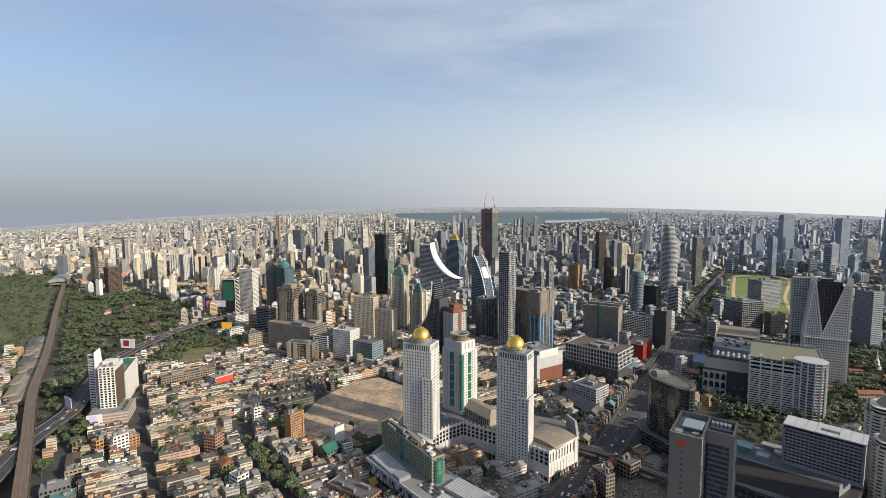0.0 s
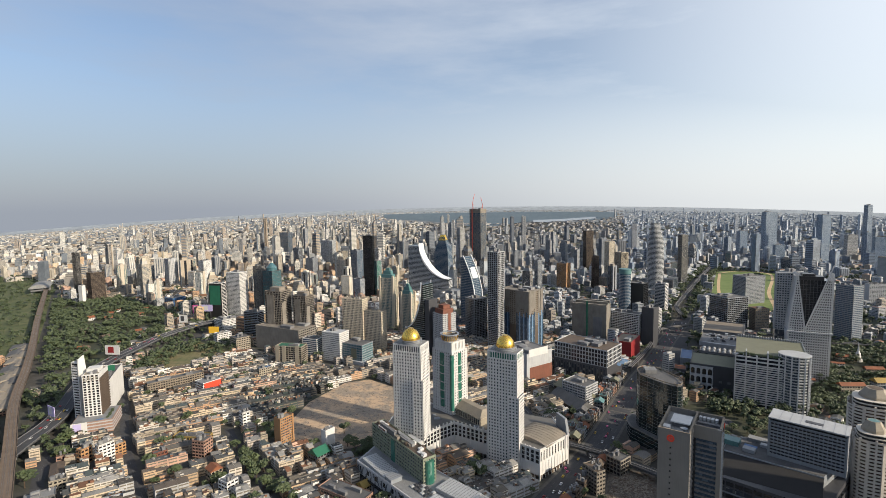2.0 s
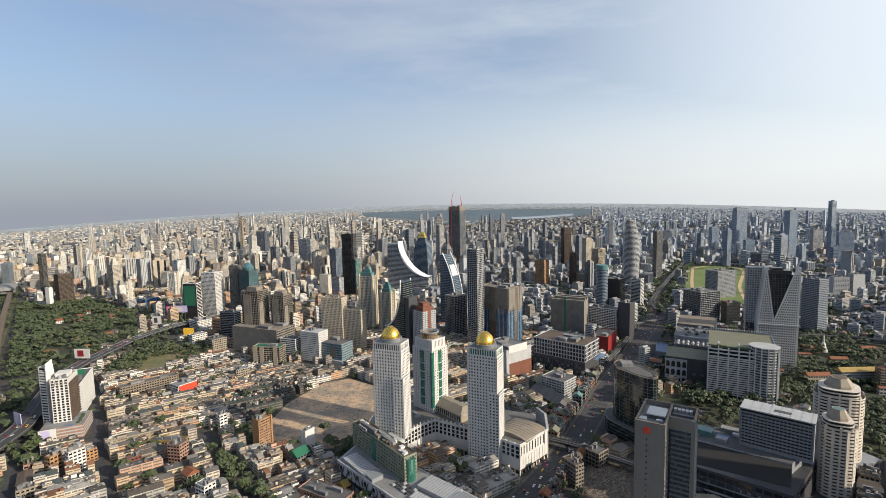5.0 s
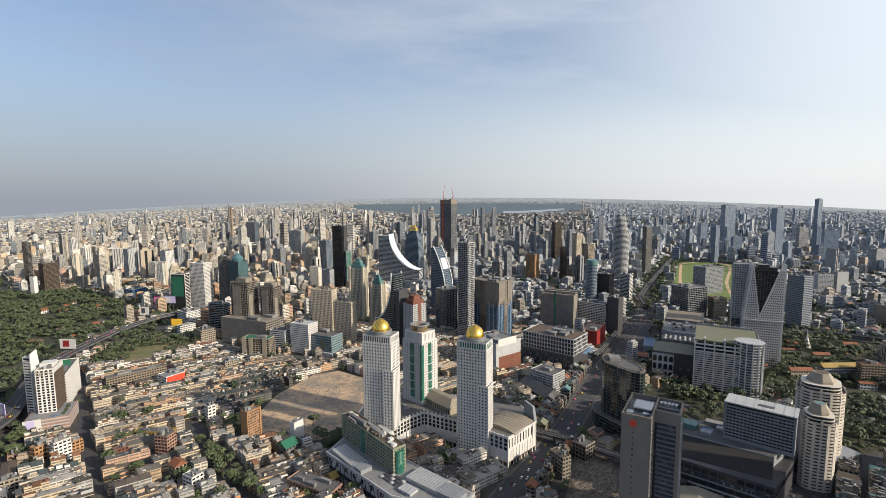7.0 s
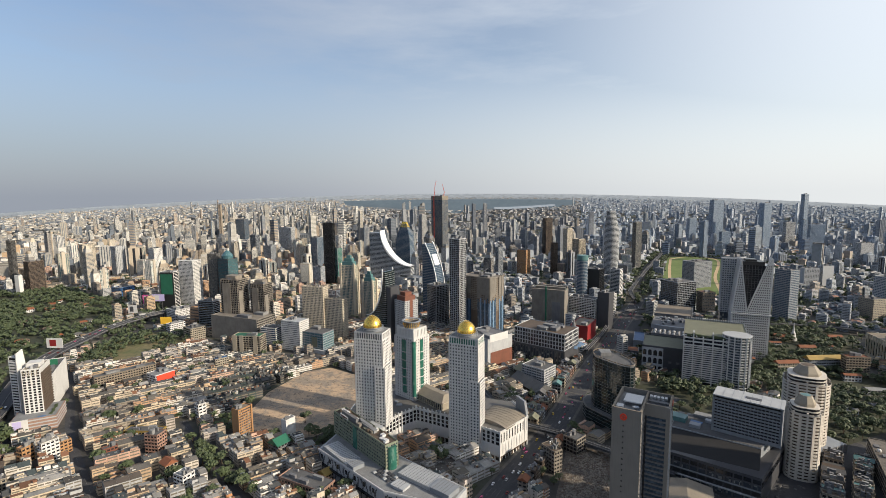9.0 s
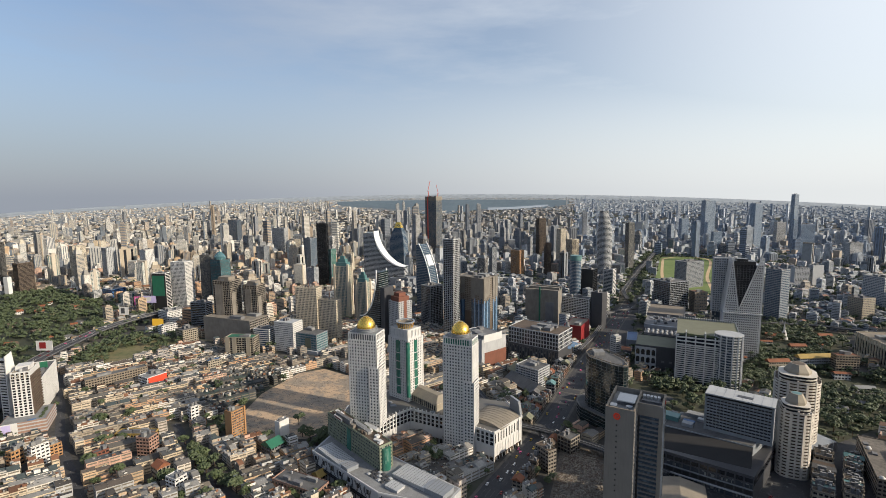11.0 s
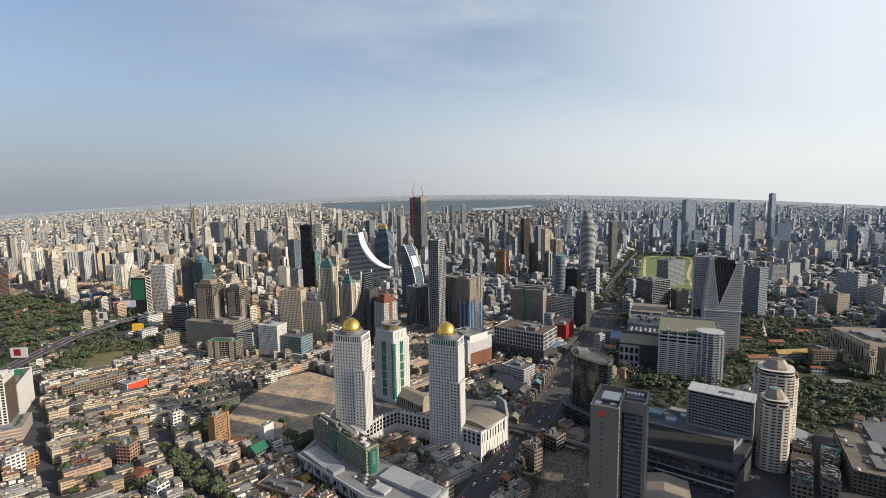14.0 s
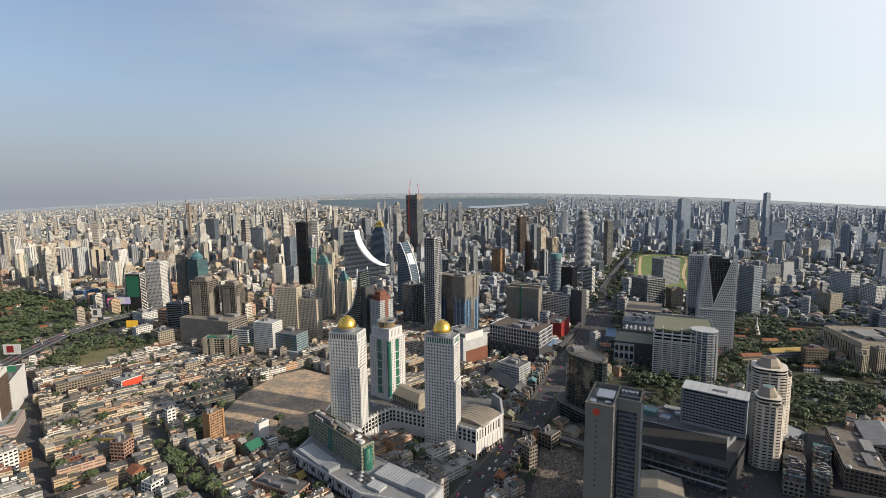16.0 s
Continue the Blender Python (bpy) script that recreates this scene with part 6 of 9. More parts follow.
GLASSSKY = glass_mat("pale_blue_glass", (0.16, 0.26, 0.40), light=0.3, blind=(0.26, 0.34, 0.44))
blue_site((76.9, 1035.0, 45.1, 71.6, 47.0, 0.0, 109.9))
b = use((71.8, 865.9, 53.5, 63.4, 37.2, 0.0, 44.6))
t = tower(b, "unfinished_podium", "new mall podium with brick-red and white cladding", OFFWHITE, GLASSBLACK, 15, 9, 14, 1.0, GREY, 4, blank="ws")
part("brick_cladding", Geo().box(-b[2] / 2 + 6, -b[3] / 2 - 0.9, 0, b[2] / 2 + 0.4, -b[3] / 2 - 0.4, b[6] * 0.55), BRICK, t)
part("hoarding", Geo().box(-b[2] / 2 + 4, -b[3] / 2 - 1.0, b[6] - 4, b[2] / 2 - 10, -b[3] / 2 - 0.5, b[6] + 7), WHITE, t)

b = use((214.1, 1095.1, 39.8, 64.2, 63.6, 0.0, 73.0))
t = tower(b, "netted_tower", "broad grey block wrapped in safety sheeting", SHEET, GLASSBLACK, 3.4, 1.0, 5, 0.8, RAW, 3, blank="ws")
part("sheet_seam", Geo().box(-b[2] / 2 - 0.7, -b[3] / 2 + 8, 12, -b[2] / 2 - 0.36, -b[3] / 2 + 24, 52), GREY, t)
part("site_hoist", Geo().box(-b[2] / 2 - 2.4, 2, 0, -b[2] / 2 - 0.6, 5, b[6] + 8), GREENP, t, "green hoist mast")
for k in range(4):
    part("form_panel", Geo().box(-b[2] / 2 + 3 + k * 9, -b[3] / 2, b[6], -b[2] / 2 + 9 + k * 9, b[3] / 2 - 4, b[6] + 2 + (k % 2) * 4), TEAL if k == 2 else RAW, t)
b = use((167.3, 884.1, 57.1, 89.2, 51.5, 0.0, 48.5))
t = tower(b, "shopping_block", "white and dark-windowed mall front of many bays", OFFWHITE, GLASSBLACK, 6.0, 1.3, 5.0, 1.2, BROWN, 5)
part("dark_base", Geo().box(-b[2] / 2 - 1, -b[3] / 2 - 1, 0, b[2] / 2 + 1, b[3] / 2 + 1, b[6] * 0.5), DARKGREY, t)
for k in range(18):
    part("shop_window", Geo().box(-b[2] / 2 - 1.2, -b[3] / 2 + 2 + k * 4.8, 4, -b[2] / 2 - 0.9, -b[3] / 2 + 4.6 + k * 4.8, b[6] * 0.5 - 3), GLASS, t)
t = thing("glass_canopy", pose(212, 872, 20, 0, 0, 48), "pale folded glass entrance canopy", "canopy")
g = Geo()
for k in range(6):
    g.v += [(-15 + k * 6, -9, 3 * (k % 2)), (-15 + k * 6, 9, 3 * (k % 2) + 1)]
g.f += [(2 * k, 2 * k + 2, 2 * k + 3, 2 * k + 1) for k in range(5)]
part("panel", g, GLASSSKY, t)
for x in (-12, 12):
    part("column", Geo().beam((x, 0, -20), (x, 0, 1), 1.0), STEEL, t)
b = use((252.0, 985.0, 62.0, 30.0, 58.0, 0.0, 32.0))
t = tower(b, "cinema_block", "bright red shopping block with a pale roof", RED, GLASSBLACK, 9, 5, 9, 0.8, BEIGE, 2, blank="ws")
part("white_edge", Geo().box(-b[2] / 2 - 0.9, -b[3] / 2 - 0.9, 0, b[2] / 2 + 0.9, -b[3] / 2 - 0.5, 3), WHITE, t)
t = thing("cone_turret", pose(b[0] - 24, b[1] - 28, 0), "ribbed grey turret with a conical roof", "turret", fit="even")
part("shaft", Geo().lathe([(6, 0), (6, 26)], 20), GREY, t)
part("cone_roof", Geo().lathe([(7, 26), (4, 33), (1.6, 40), (0.1, 45)], 20), GREY, t)
for k in range(6):
    part("floor_band", ring(Geo(), 5.5, 6.5, 4 + k * 4, 4.8 + k * 4, 20), PALEGREY, t)

b = use((330.6, 1310.4, 21.5, 21.7, 30.8, 0.0, 111.8))
t = thing("round_tower", site(b), "cylindrical banded glass tower with a teal drum top", "tower", fit="even")
slabs(t, lambda z: ellipse(b[2] * 0.62, b[3] * 0.62, 24), 0, b[6] - 8, 3.4, 1.0, PALEGREY, GLASSBLUE)
part("top_drum", Geo().lathe([(b[2] * 0.66, b[6] - 8), (b[2] * 0.66, b[6] + 3), (0.01, b[6] + 3)], 28), TEAL, t)


def petal_tower(b):
    b = use(b)
    w, d = b[2] * 0.56, b[3] * 0.56
    h = 206.0
    t = thing("petal_tower", site(b), "tall white-banded tower with a curved petal-like top", "tower", fit="even")

    def plan(z):
        f = z / h
        k = 0.86 + 0.17 * math.sin(math.pi * min(f / 0.85, 1.0) * 0.9)
        cut = 0.0 if f < 0.72 else ((f - 0.72) / 0.28) ** 1.4
        return [(x * k - cut * w * 0.55 * (1 if x > 0 else 0.1), y * k * (1 - 0.45 * cut)) for x, y in ellipse(w, d, 28)]
    slabs(t, plan, 0, h, 3.5, 1.5, OFFWHITE, GLASS)
    for k in range(5):
        part("petal_fin", Geo().prism(rect(w * 0.3, d * 0.5, -w * 0.6 + k * 3, 0), h - 30 + k * 4, h + 2 - k * 3, rect(w * 0.06, d * 0.3, -w * 0.55 + k * 3, 0)), OFFWHITE, t)


petal_tower((500.6, 1650.8, 40.8, 40.1, 35.0, 0.0, 163.2))


def glass_hotel(h):
    """Curtain-walled hotel, flat-fronted, its far end drawn out to a rounded prow."""
    t = thing("glass_hotel", Matrix(), "dark mirror-glass hotel with a flat front and rounded prow", "hotel")
    PLANNED.add(t.name)
    corner = [(171, 618), (173, 636), (186, 648), (198, 633), (205, 609), (206.5, 596), (203, 583), (196.5, 578), (186, 588)]
    take_poly([(188 + (x - 188) * 1.45, 610 + (y - 610) * 1.45) for x, y in corner])
    out = smooth_line(corner + corner[:1], 6.0)[:-1]
    cx, cy = sum(p[0] for p in out) / len(out), sum(p[1] for p in out) / len(out)

    def grown(k):
        return [(cx + (x - cx) * k, cy + (y - cy) * k) for x, y in out]
    part("curtain_wall", Geo().prism(out, 12, h), MIRROR, t)
    for x, y in grown(1.004):
        part("mullion", Geo().box(x - 0.13, y - 0.13, 12, x + 0.13, y + 0.13, h), STEEL, t)
    for k in range(int((h - 12) / 3.4)):
        part("transom", Geo().prism(grown(1.006), 12 + k * 3.4, 12.3 + k * 3.4), STEEL, t)
    part("roof", Geo().prism(grown(0.985), h, h + 0.5), ROOFGREY, t)
    g = Geo()
    for (x0, y0), (x1, y1) in zip(grown(0.99), grown(0.99)[1:] + grown(0.99)[:1]):
        g.beam((x0, y0, h + 2.2), (x1, y1, h + 2.2), 0.5, 0.9)
    part("roof_ring", g, BEIGE, t, "pale ring beam round the roof edge")
    for p0, p1 in list(zip(grown(0.99), grown(0.8)))[::2]:
        part("roof_rib", Geo().beam((*p0, h + 0.4), (*p1, h + 2.6), 0.5), BEIGE, t)
    part("rooftop_unit", Geo().prism([(178, 622), (190, 622), (192, 636), (180, 638)], h, h + 4), ROOFLIGHT, t)
    part("podium", Geo().prism(grown(1.42), 5, 20), MIRROR, t)
    part("podium_base", Geo().prism(grown(1.4), 0, 5), TAUPE, t)
    part("podium_roof", Geo().prism(grown(1.36), 20.5, 20.9), ROOFGREY, t)
    for z in (8.6, 12.4, 16.2):
        part("podium_transom", Geo().prism(grown(1.425), z, z + 0.35), STEEL, t)
    part("podium_band", Geo().prism(grown(1.44), 19.4, 20.5), TAUPE, t)
    for k in range(7):
        part("sign_bar", Geo().box(172.4 + k * 1.7, 616.5 - k * 3.6, h - 5, 173.4 + k * 1.7, 617.5 - k * 3.6, h - 2.4), ROOFLIGHT, t)


glass_hotel(78.0)


BANKSTONE = wall_mat("warm_taupe_stone", (0.182, 0.172, 0.158), 0.16, 0.6)


def logo_tower(b):
    """Stone-clad office tower: a plain wing with a round red emblem, and a glazed wing set back beside it."""
    b = use(b, 6)
    w, d, h = b[2], b[3], b[6]
    t = thing("bank_tower", site(b), "taupe stone office tower with a red round emblem", "tower")
    x0, x1, x2, ys, yg, yn = -w / 2, -w / 2 + 21.0, w / 2, -d / 2, -d / 2 + 19.3, d / 2
    part("stone_wing", Geo().box(x0, ys, 0, x1, yn, h - 4.0), BANKSTONE, t)
    part("glazing", Geo().box(x1, yg + 1.2, 0, x2 - 1.2, yn, h - 9), GLASSBLUE, t)
    n = int((h - 9) / 3.6)
    for k in range(n):
        z = k * (h - 9) / n
        part("floor_band", Geo().box(x1 + 1.6, yg, z, x2 - 2.6, yg + 1.2, z + 1.3), GREY, t)
        part("side_band", Geo().box(x2 - 1.2, yg + 2.6, z, x2, yn - 1.5, z + 1.7), PALEGREY, t)
    part("corner_fin", Geo().box(x2 - 2.6, yg - 0.4, 0, x2 + 0.2, yg + 2.6, h), BANKSTONE, t)
    part("rear_fin", Geo().box(x2 - 2.6, yn - 1.5, 0, x2 + 0.2, yn + 0.6, h), BANKSTONE, t)
    part("top_band", Geo().box(x1 + 0.01, yg - 0.2, h - 9, x2 - 2.6, yn, h - 4.0), BANKSTONE, t)
    part("dark_joint", Geo().box(x1 + 0.02, yg - 0.1, 0, x1 + 1.6, yg + 1.2, h - 9), GLASSBLACK, t)
    for k in range(26):
        part("wing_louvre", Geo().box(x1, ys + 1.6, 3 + k * 3.6, x1 + 0.35, yg - 0.5, 4.6 + k * 3.6), GREY, t)
    part("roof", Geo().box(x0 + 1.1, ys + 1.1, h - 4.0, x1 - 1.1, yn - 1.1, h - 3.7), ROOFLIGHT, t)
    part("lower_roof", Geo().box(x1, yg + 1.1, h - 4.0, x2 - 1.1, yn - 1.1, h - 3.7), DARKGREY, t)
    for q in ((x0, ys, x0 + 1.1, yn), (x0 + 1.1, ys, x1 - 1.1, ys + 1.1), (x1 - 1.1, ys, x1, yn - 1.1), (x0 + 1.1, yn - 1.1, x2, yn), (x1, yg - 0.2, x2 - 2.6, yg + 1.1), (x2 - 1.1, yg + 2.6, x2, yn - 1.5)):
        part("parapet", Geo().box(q[0], q[1], h - 4.0, q[2], q[3], h), BANKSTONE, t)
        part("coping", Geo().box(q[0] - 0.12, q[1] - 0.12, h, q[2] + 0.12, q[3] + 0.12, h + 0.35), BEIGE, t)
    part("plant_roof", Geo().box(x0 + 5.5, ys + 17, h - 0.6, x1 - 2.2, ys + 34, h + 0.3), WHITE, t, "flat white plant-room roof")
    part("plant_room", Geo().box(x0 + 7, ys + 18.5, h - 3.7, x1 - 3.6, ys + 32.5, h - 0.6), GREY, t)
    part("cooling_unit", Geo().box(x0 + 1.6, ys + 8, h - 3.7, x0 + 6.4, ys + 14, h - 1.4), WHITE, t)
    part("satellite_dish", Geo().lathe([(0.1, h - 1.6), (1.6, h - 1.0), (2.5, h + 0.3)], 16, x1 - 5, ys + 8), ZINC, t)
    part("dish_stand", Geo().lathe([(0.4, h - 3.7), (0.4, h - 1.4)], 8, x1 - 5, ys + 8), STEEL, t)
    for k in range(5):
        part("cooling_tower", Geo().box(x1 + 1.2 + k * 2.7, yn - 8.5, h - 3.7, x1 + 3.3 + k * 2.7, yn - 4, h - 0.8), ZINC, t)
    part("rear_deck", Geo().box(x1 + 0.8, yn - 14, h - 3.7, x2 - 2, yn - 10, h - 2.6), GREY, t)
    for at, k in ((Matrix.Translation((x0 + 8.4, ys - 0.02, h - 6)) @ Euler((math.pi / 2, 0, 0)).to_matrix().to_4x4(), 1.0), (Matrix.Translation((x2 + 0.2, yn - 6, h - 4)) @ Euler((0, math.pi / 2, 0)).to_matrix().to_4x4(), 0.8)):
        em = part("emblem", Geo().lathe([(1.35, 0), (2.6, 0), (2.6, 0.4), (1.35, 0.4), (1.35, 0)], 24), REDP, t, "red ring emblem")
        em.matrix_basis = at @ Matrix.Scale(k, 4)
        em = part("emblem_core", Geo().lathe([(0.01, 0.3), (0.9, 0.3), (0.9, 0)], 16), REDP, t)
        em.matrix_basis = at @ Matrix.Scale(k, 4)
    for k in range(13):
        part("slot_window", Geo().box(x0 + 7.9, ys - 0.05, h - 13.4 - k * 4.3, x0 + 8.9, ys + 0.1, h - 12.3 - k * 4.3), GLASSBLACK, t)


REDP = wall_mat("signal_red_paint", (0.65, 0.06, 0.03), 0.1, 0.4)
logo_tower((152.5, 421.2, 38.7, 48.0, -30.7, 0.0, 102.8))

b = use((282.5, 510.0, 55.0, 19.0, -39.5, 34.0, 66.0), 6)
t = tower(b, "hotel_slab", "grey hotel slab with ribbon windows and a flat overhanging white roof", PALEGREY, GLASSBLACK, 3.1, 1.5, 3.0, 0.5, ZINC, 0, foot=2.5)
w, d, h = b[2], b[3], b[6] - b[5]
part("overhang_roof", Geo().box(-w / 2 - 1.5, -d / 2 - 2.2, h + 3.6, w / 2 + 2, d / 2 + 5, h + 4.6), OFFWHITE, t, "flat pale roof plate")
part("attic", Geo().box(-w / 2 + 1, -d / 2 + 1, h, w / 2 - 1, d / 2 - 1, h + 3.6), GLASSBLACK, t)
part("roof_opening", Geo().box(-2, -3.5, h + 4.6, 11, 2, h + 4.9), DARKGREY, t)
for k in range(8):
    part("roof_seam", Geo().box(-w / 2 - 1.2 + k * w / 7, -d / 2 - 2, h + 4.6, -w / 2 - 0.9 + k * w / 7, d / 2 + 4.8, h + 4.72), PALEGREY, t)
for s in (-1, 1):
    part("end_wall", Geo().box(s * w / 2 + (0.4 if s > 0 else -1.4), -d / 2 - 0.8, 0, s * w / 2 + (1.4 if s > 0 else -0.4), d / 2 + 0.6, h + 3.6), PALEGREY, t)
HPOD = [(204, 500), (262, 446), (322, 512), (262, 570), (230, 562)]
take_poly(HPOD)
t = thing("hotel_podium", Matrix(), "grey stepped hotel podium with a dark lean-to roof and terrace", "building")
PLANNED.add(t.name)
part("wall", Geo().prism(HPOD, 0, 25), DARKGREY, t)
part("terrace_block", Geo().prism([(222, 533), (281, 482), (316, 514), (262, 564), (236, 556)], 25, 34), PALEGREY, t)
part("terrace_deck", Geo().prism([(223, 534), (281, 483), (315, 514), (262, 563), (237, 555)], 34, 34.3), ROOFGREY, t)
g = Geo()
g.v += [(208, 503, 25.2), (267, 459, 25.2), (281, 482, 33.0), (222, 533, 33.0), (208, 503, 24.8), (267, 459, 24.8), (281, 482, 24.8), (222, 533, 24.8)]
g.f += [(0, 1, 2, 3), (7, 6, 5, 4), (0, 4, 5, 1), (1, 5, 6, 2), (2, 6, 7, 3), (3, 7, 4, 0)]
part("lean_to_roof", g, MATTE, t, "long dark lean-to roof")
for k, n, mx, my, ux, uy, step, psi in along(HPOD[0], HPOD[1], 7.0):
    for zz, m_ in ((2.0, GLASS), (8.5, BLACK), (14.0, GLASS), (19.0, GLASSBLACK)):
        on_wall("window", mx, my, ux, uy, psi, 0, step * 0.8, 0.2, zz, zz + 3.4, m_, t)
    on_wall("floor_band", mx, my, ux, uy, psi, 0, step, 0.7, 12.4, 13.4, PALEGREY, t)
    on_wall("canopy_band", mx, my, ux, uy, psi, 0, step, 1.4, 6.4, 7.4, OFFWHITE, t)
for k, n, mx, my, ux, uy, step, psi in along(HPOD[1], HPOD[2], 5.0):
    on_wall("side_window", mx, my, ux, uy, psi, 0, step * 0.7, 0.2, 16, 21, GLASSBLACK, t)
for x, y, w_, d_, h_, m_, lb in ((236, 548, 15, 12, 4.5, TEAL, "teal pool bar roof"), (250, 540, 11, 6, 0.5, BLUEROOF, "blue terrace pool"), (262, 552, 16, 9, 3.2, ROOFLIGHT, ""), (244, 530, 10, 8, 3.0, PALEGREY, ""), (262, 540, 6, 6, 2.4, OFFWHITE, "")):
    part("terrace_roof", Geo().box(-w_ / 2, -d_ / 2, 0, w_ / 2, d_ / 2, h_), m_, t, lb, drawn=False).matrix_world = settle(pose(x, y, 34.3, 0, 0, -39.5))


SHELL = wall_mat("cream_white_render", (0.56, 0.52, 0.47), 0.2)
GLASSBROWN = glass_mat("brown_window_glass", (0.05, 0.035, 0.025), light=0.3, blind=(0.16, 0.12, 0.09))


def turret_tower(b, label, flat, k0):
    """White condominium of rounded balconies with a polygonal roof lantern."""
    b = use(b, 5)
    w, d, h = b[2], b[3], b[6]
    t = thing("turret_tower", site(b), label, "tower", "pair of turreted condominiums", "even")

    def plan(z, k=1.0):
        return [(w * k0 * k * math.cos(a) * (1 + 0.06 * math.cos(4 * a)), d * k0 * k * math.sin(a) * (1 + 0.06 * math.cos(4 * a))) for a in (q * math.tau / 32 for q in range(32))]
    slabs(t, lambda z: plan(z), 0, h - 9, 3.1, 1.55, SHELL, GLASSBROWN, 1.5)
    for k in range(16):
        x, y = plan(0)[2 * k]
        part("pier", Geo().turned(x, y, 1.6, 2.3 if k % 2 else 1.5, math.degrees(math.atan2(y, x)), 0, h - (9 if k % 2 else 6)), SHELL, t)
    slabs(t, lambda z: plan(z, 0.84), h - 9, h - 2.8, 3.1, 1.1, SHELL, GLASSBLACK, 1.2)
    part("terrace_deck", Geo().prism(plan(0, 1.03), h - 9.2, h - 8.9), BROWN, t)
    rail = Geo()
    out_ = plan(0, 1.04)
    for p0, p1 in zip(out_, out_[1:] + out_[:1]):
        rail.beam((*p0, h - 8.4), (*p1, h - 8.4), 0.3, 1.1)
    part("terrace_rail", rail, SHELL, t)
    part("attic_roof", Geo().prism(plan(0, 0.86), h - 2.8, h - 2.3), SHELL, t)
    r = min(w, d) * k0 * 0.62
    part("lantern", Geo().lathe([(r, h - 2.4), (r, h - 0.2), (r * 0.97, h + 0.6), (r * 0.62, h + 6.0), (r * 0.6, h + 6.6), (0.01, h + 6.5)], 8), CREAM, t, "faceted cream roof lantern")
    part("skylight", Geo().lathe([(r * 0.5, h + 6.65), (0.01, h + 6.8)], 8), TEAL if flat else BROWN, t)


turret_tower((367.5, 558.4, 30.8, 27.5, 12.7, 0.0, 79.3), "tall white condominium with rounded balconies and lantern roof", False, 0.74)
b = (328.6, 500.0, 20.4, 20.2, 18.5, 0.0, 69.9)
turret_tower(b, "shorter white condominium with rounded balconies and lantern roof", True, 0.70)
b = (367.5, 558.4, 30.8, 27.5, 12.7, 0.0, 79.3)
take_box(b[0], b[1], 62, 56, 20)
t = thing("condominium_podium", pose(b[0] + 2, b[1] - 6, 0, 0, 0, 20), "grey terraced podium of the condominiums", "building")
part("wall", Geo().box(-27, -24, 0, 27, 24, 9), GREY, t)
part("deck", Geo().box(-26, -23, 9, 26, 23, 9.4), PALEGREY, t)
for k in range(6):
    part("ramp_beam", Geo().box(-26 + k * 9, -24.6, 2, -25 + k * 9, -24, 10.5), OFFWHITE, t)

# tower with the V-shaped cleft, on its gridded base
b = use((386.0, 786.0, 78.0, 108.0, -28.0, 0.0, 66.0))
w, d, h = b[2], b[3], b[6]
t = thing("department_store", site(b), "white louvred department store with roof garden", "building")
part("glazing", Geo().box(-w / 2, -d / 2, 0, w / 2, d / 2, h - 0.5), GLASSBLACK, t)
part("side_wall", Geo().box(-w / 2 - 0.5, -d / 2, 0, -w / 2, d / 2, h + 1.2), TAUPE, t)
part("side_wall", Geo().box(w / 2, -d / 2, 0, w / 2 + 0.5, d / 2, h + 1.2), OFFWHITE, t)
part("rear_wall", Geo().box(-w / 2, d / 2, 0, w / 2, d / 2 + 0.5, h + 1.2), TAUPE, t)
part("roof", Geo().box(-w / 2, -d / 2 + 10, h - 0.5, w / 2, d / 2, h + 0.3), OLIVE, t, "pale olive roof deck")
part("parapet", Geo().box(-w / 2, d / 2 - 0.6, h, w / 2, d / 2, h + 1.6), PALEGREY, t)
for k in range(17):
    z = 3.5 + k * 2.9
    part("louvre", Geo().box(-w / 2, -d / 2 - 0.9, z, w * 0.27, -d / 2 - 0.1, z + 1.5), WHITE, t)
for z in (52.5, 57.5, 62.5):
    part("gallery_beam", Geo().box(-w / 2 - 0.8, -d / 2 - 1.8, z, w * 0.29, -d / 2 - 0.1, z + 1.7), WHITE, t)
for k in range(6):
    x = -w / 2 + k * w * 0.152
    part("pier", Geo().box(x - 0.8, -d / 2 - 2.0, 0, x + 0.8, -d / 2, h + (5 if k % 2 else 0.5)), WHITE, t)
    if k % 2:
        part("roof_pergola", Geo().box(x - 0.8, -d / 2 - 2.0, h + 3.6, x + 0.8, -d / 2 + 11, h + 5.4).box(x - 0.8, -d / 2 + 9.6, h, x + 0.8, -d / 2 + 11, h + 3.6), OFFWHITE, t)
for k in range(21):
    z = k * (h + 5) / 20
    part("corner_band", Geo().prism(ellipse(w * 0.225, w * 0.225, 24, w * 0.32, -d / 2 + w * 0.14), z, z + 1.2), OFFWHITE, t)
part("round_corner", Geo().prism(ellipse(w * 0.215, w * 0.215, 24, w * 0.32, -d / 2 + w * 0.14), 0, h + 5), GLASS, t, "rounded glazed corner drum")
for k in range(7):
    a = radians(-150 + k * 24)
    x, y = w * 0.32 + w * 0.222 * math.cos(a), -d / 2 + w * 0.14 + w * 0.222 * math.sin(a)
    part("corner_pier", Geo().box(x - 0.7, y - 0.7, 0, x + 0.7, y + 0.7, h + 6), WHITE, t)
for k in range(9):
    x = -w / 2 + 3 + k * 6.4
    part("hedge", Geo().box(x, -d / 2 + 1.2, h - 0.5, x + 5.6, -d / 2 + 4.2 + (k % 3) * 0.7, h + 1.4 + (k * 7 % 4) * 0.4), LEAF, t)
for k in range(24):
    x = -w / 2 + 2 + k * (w - 4) / 24
    part("roof_fin", Geo().box(x, d / 2 - 5, h, x + 1.2, d / 2 - 0.8, h + 3.4), OFFWHITE, t)


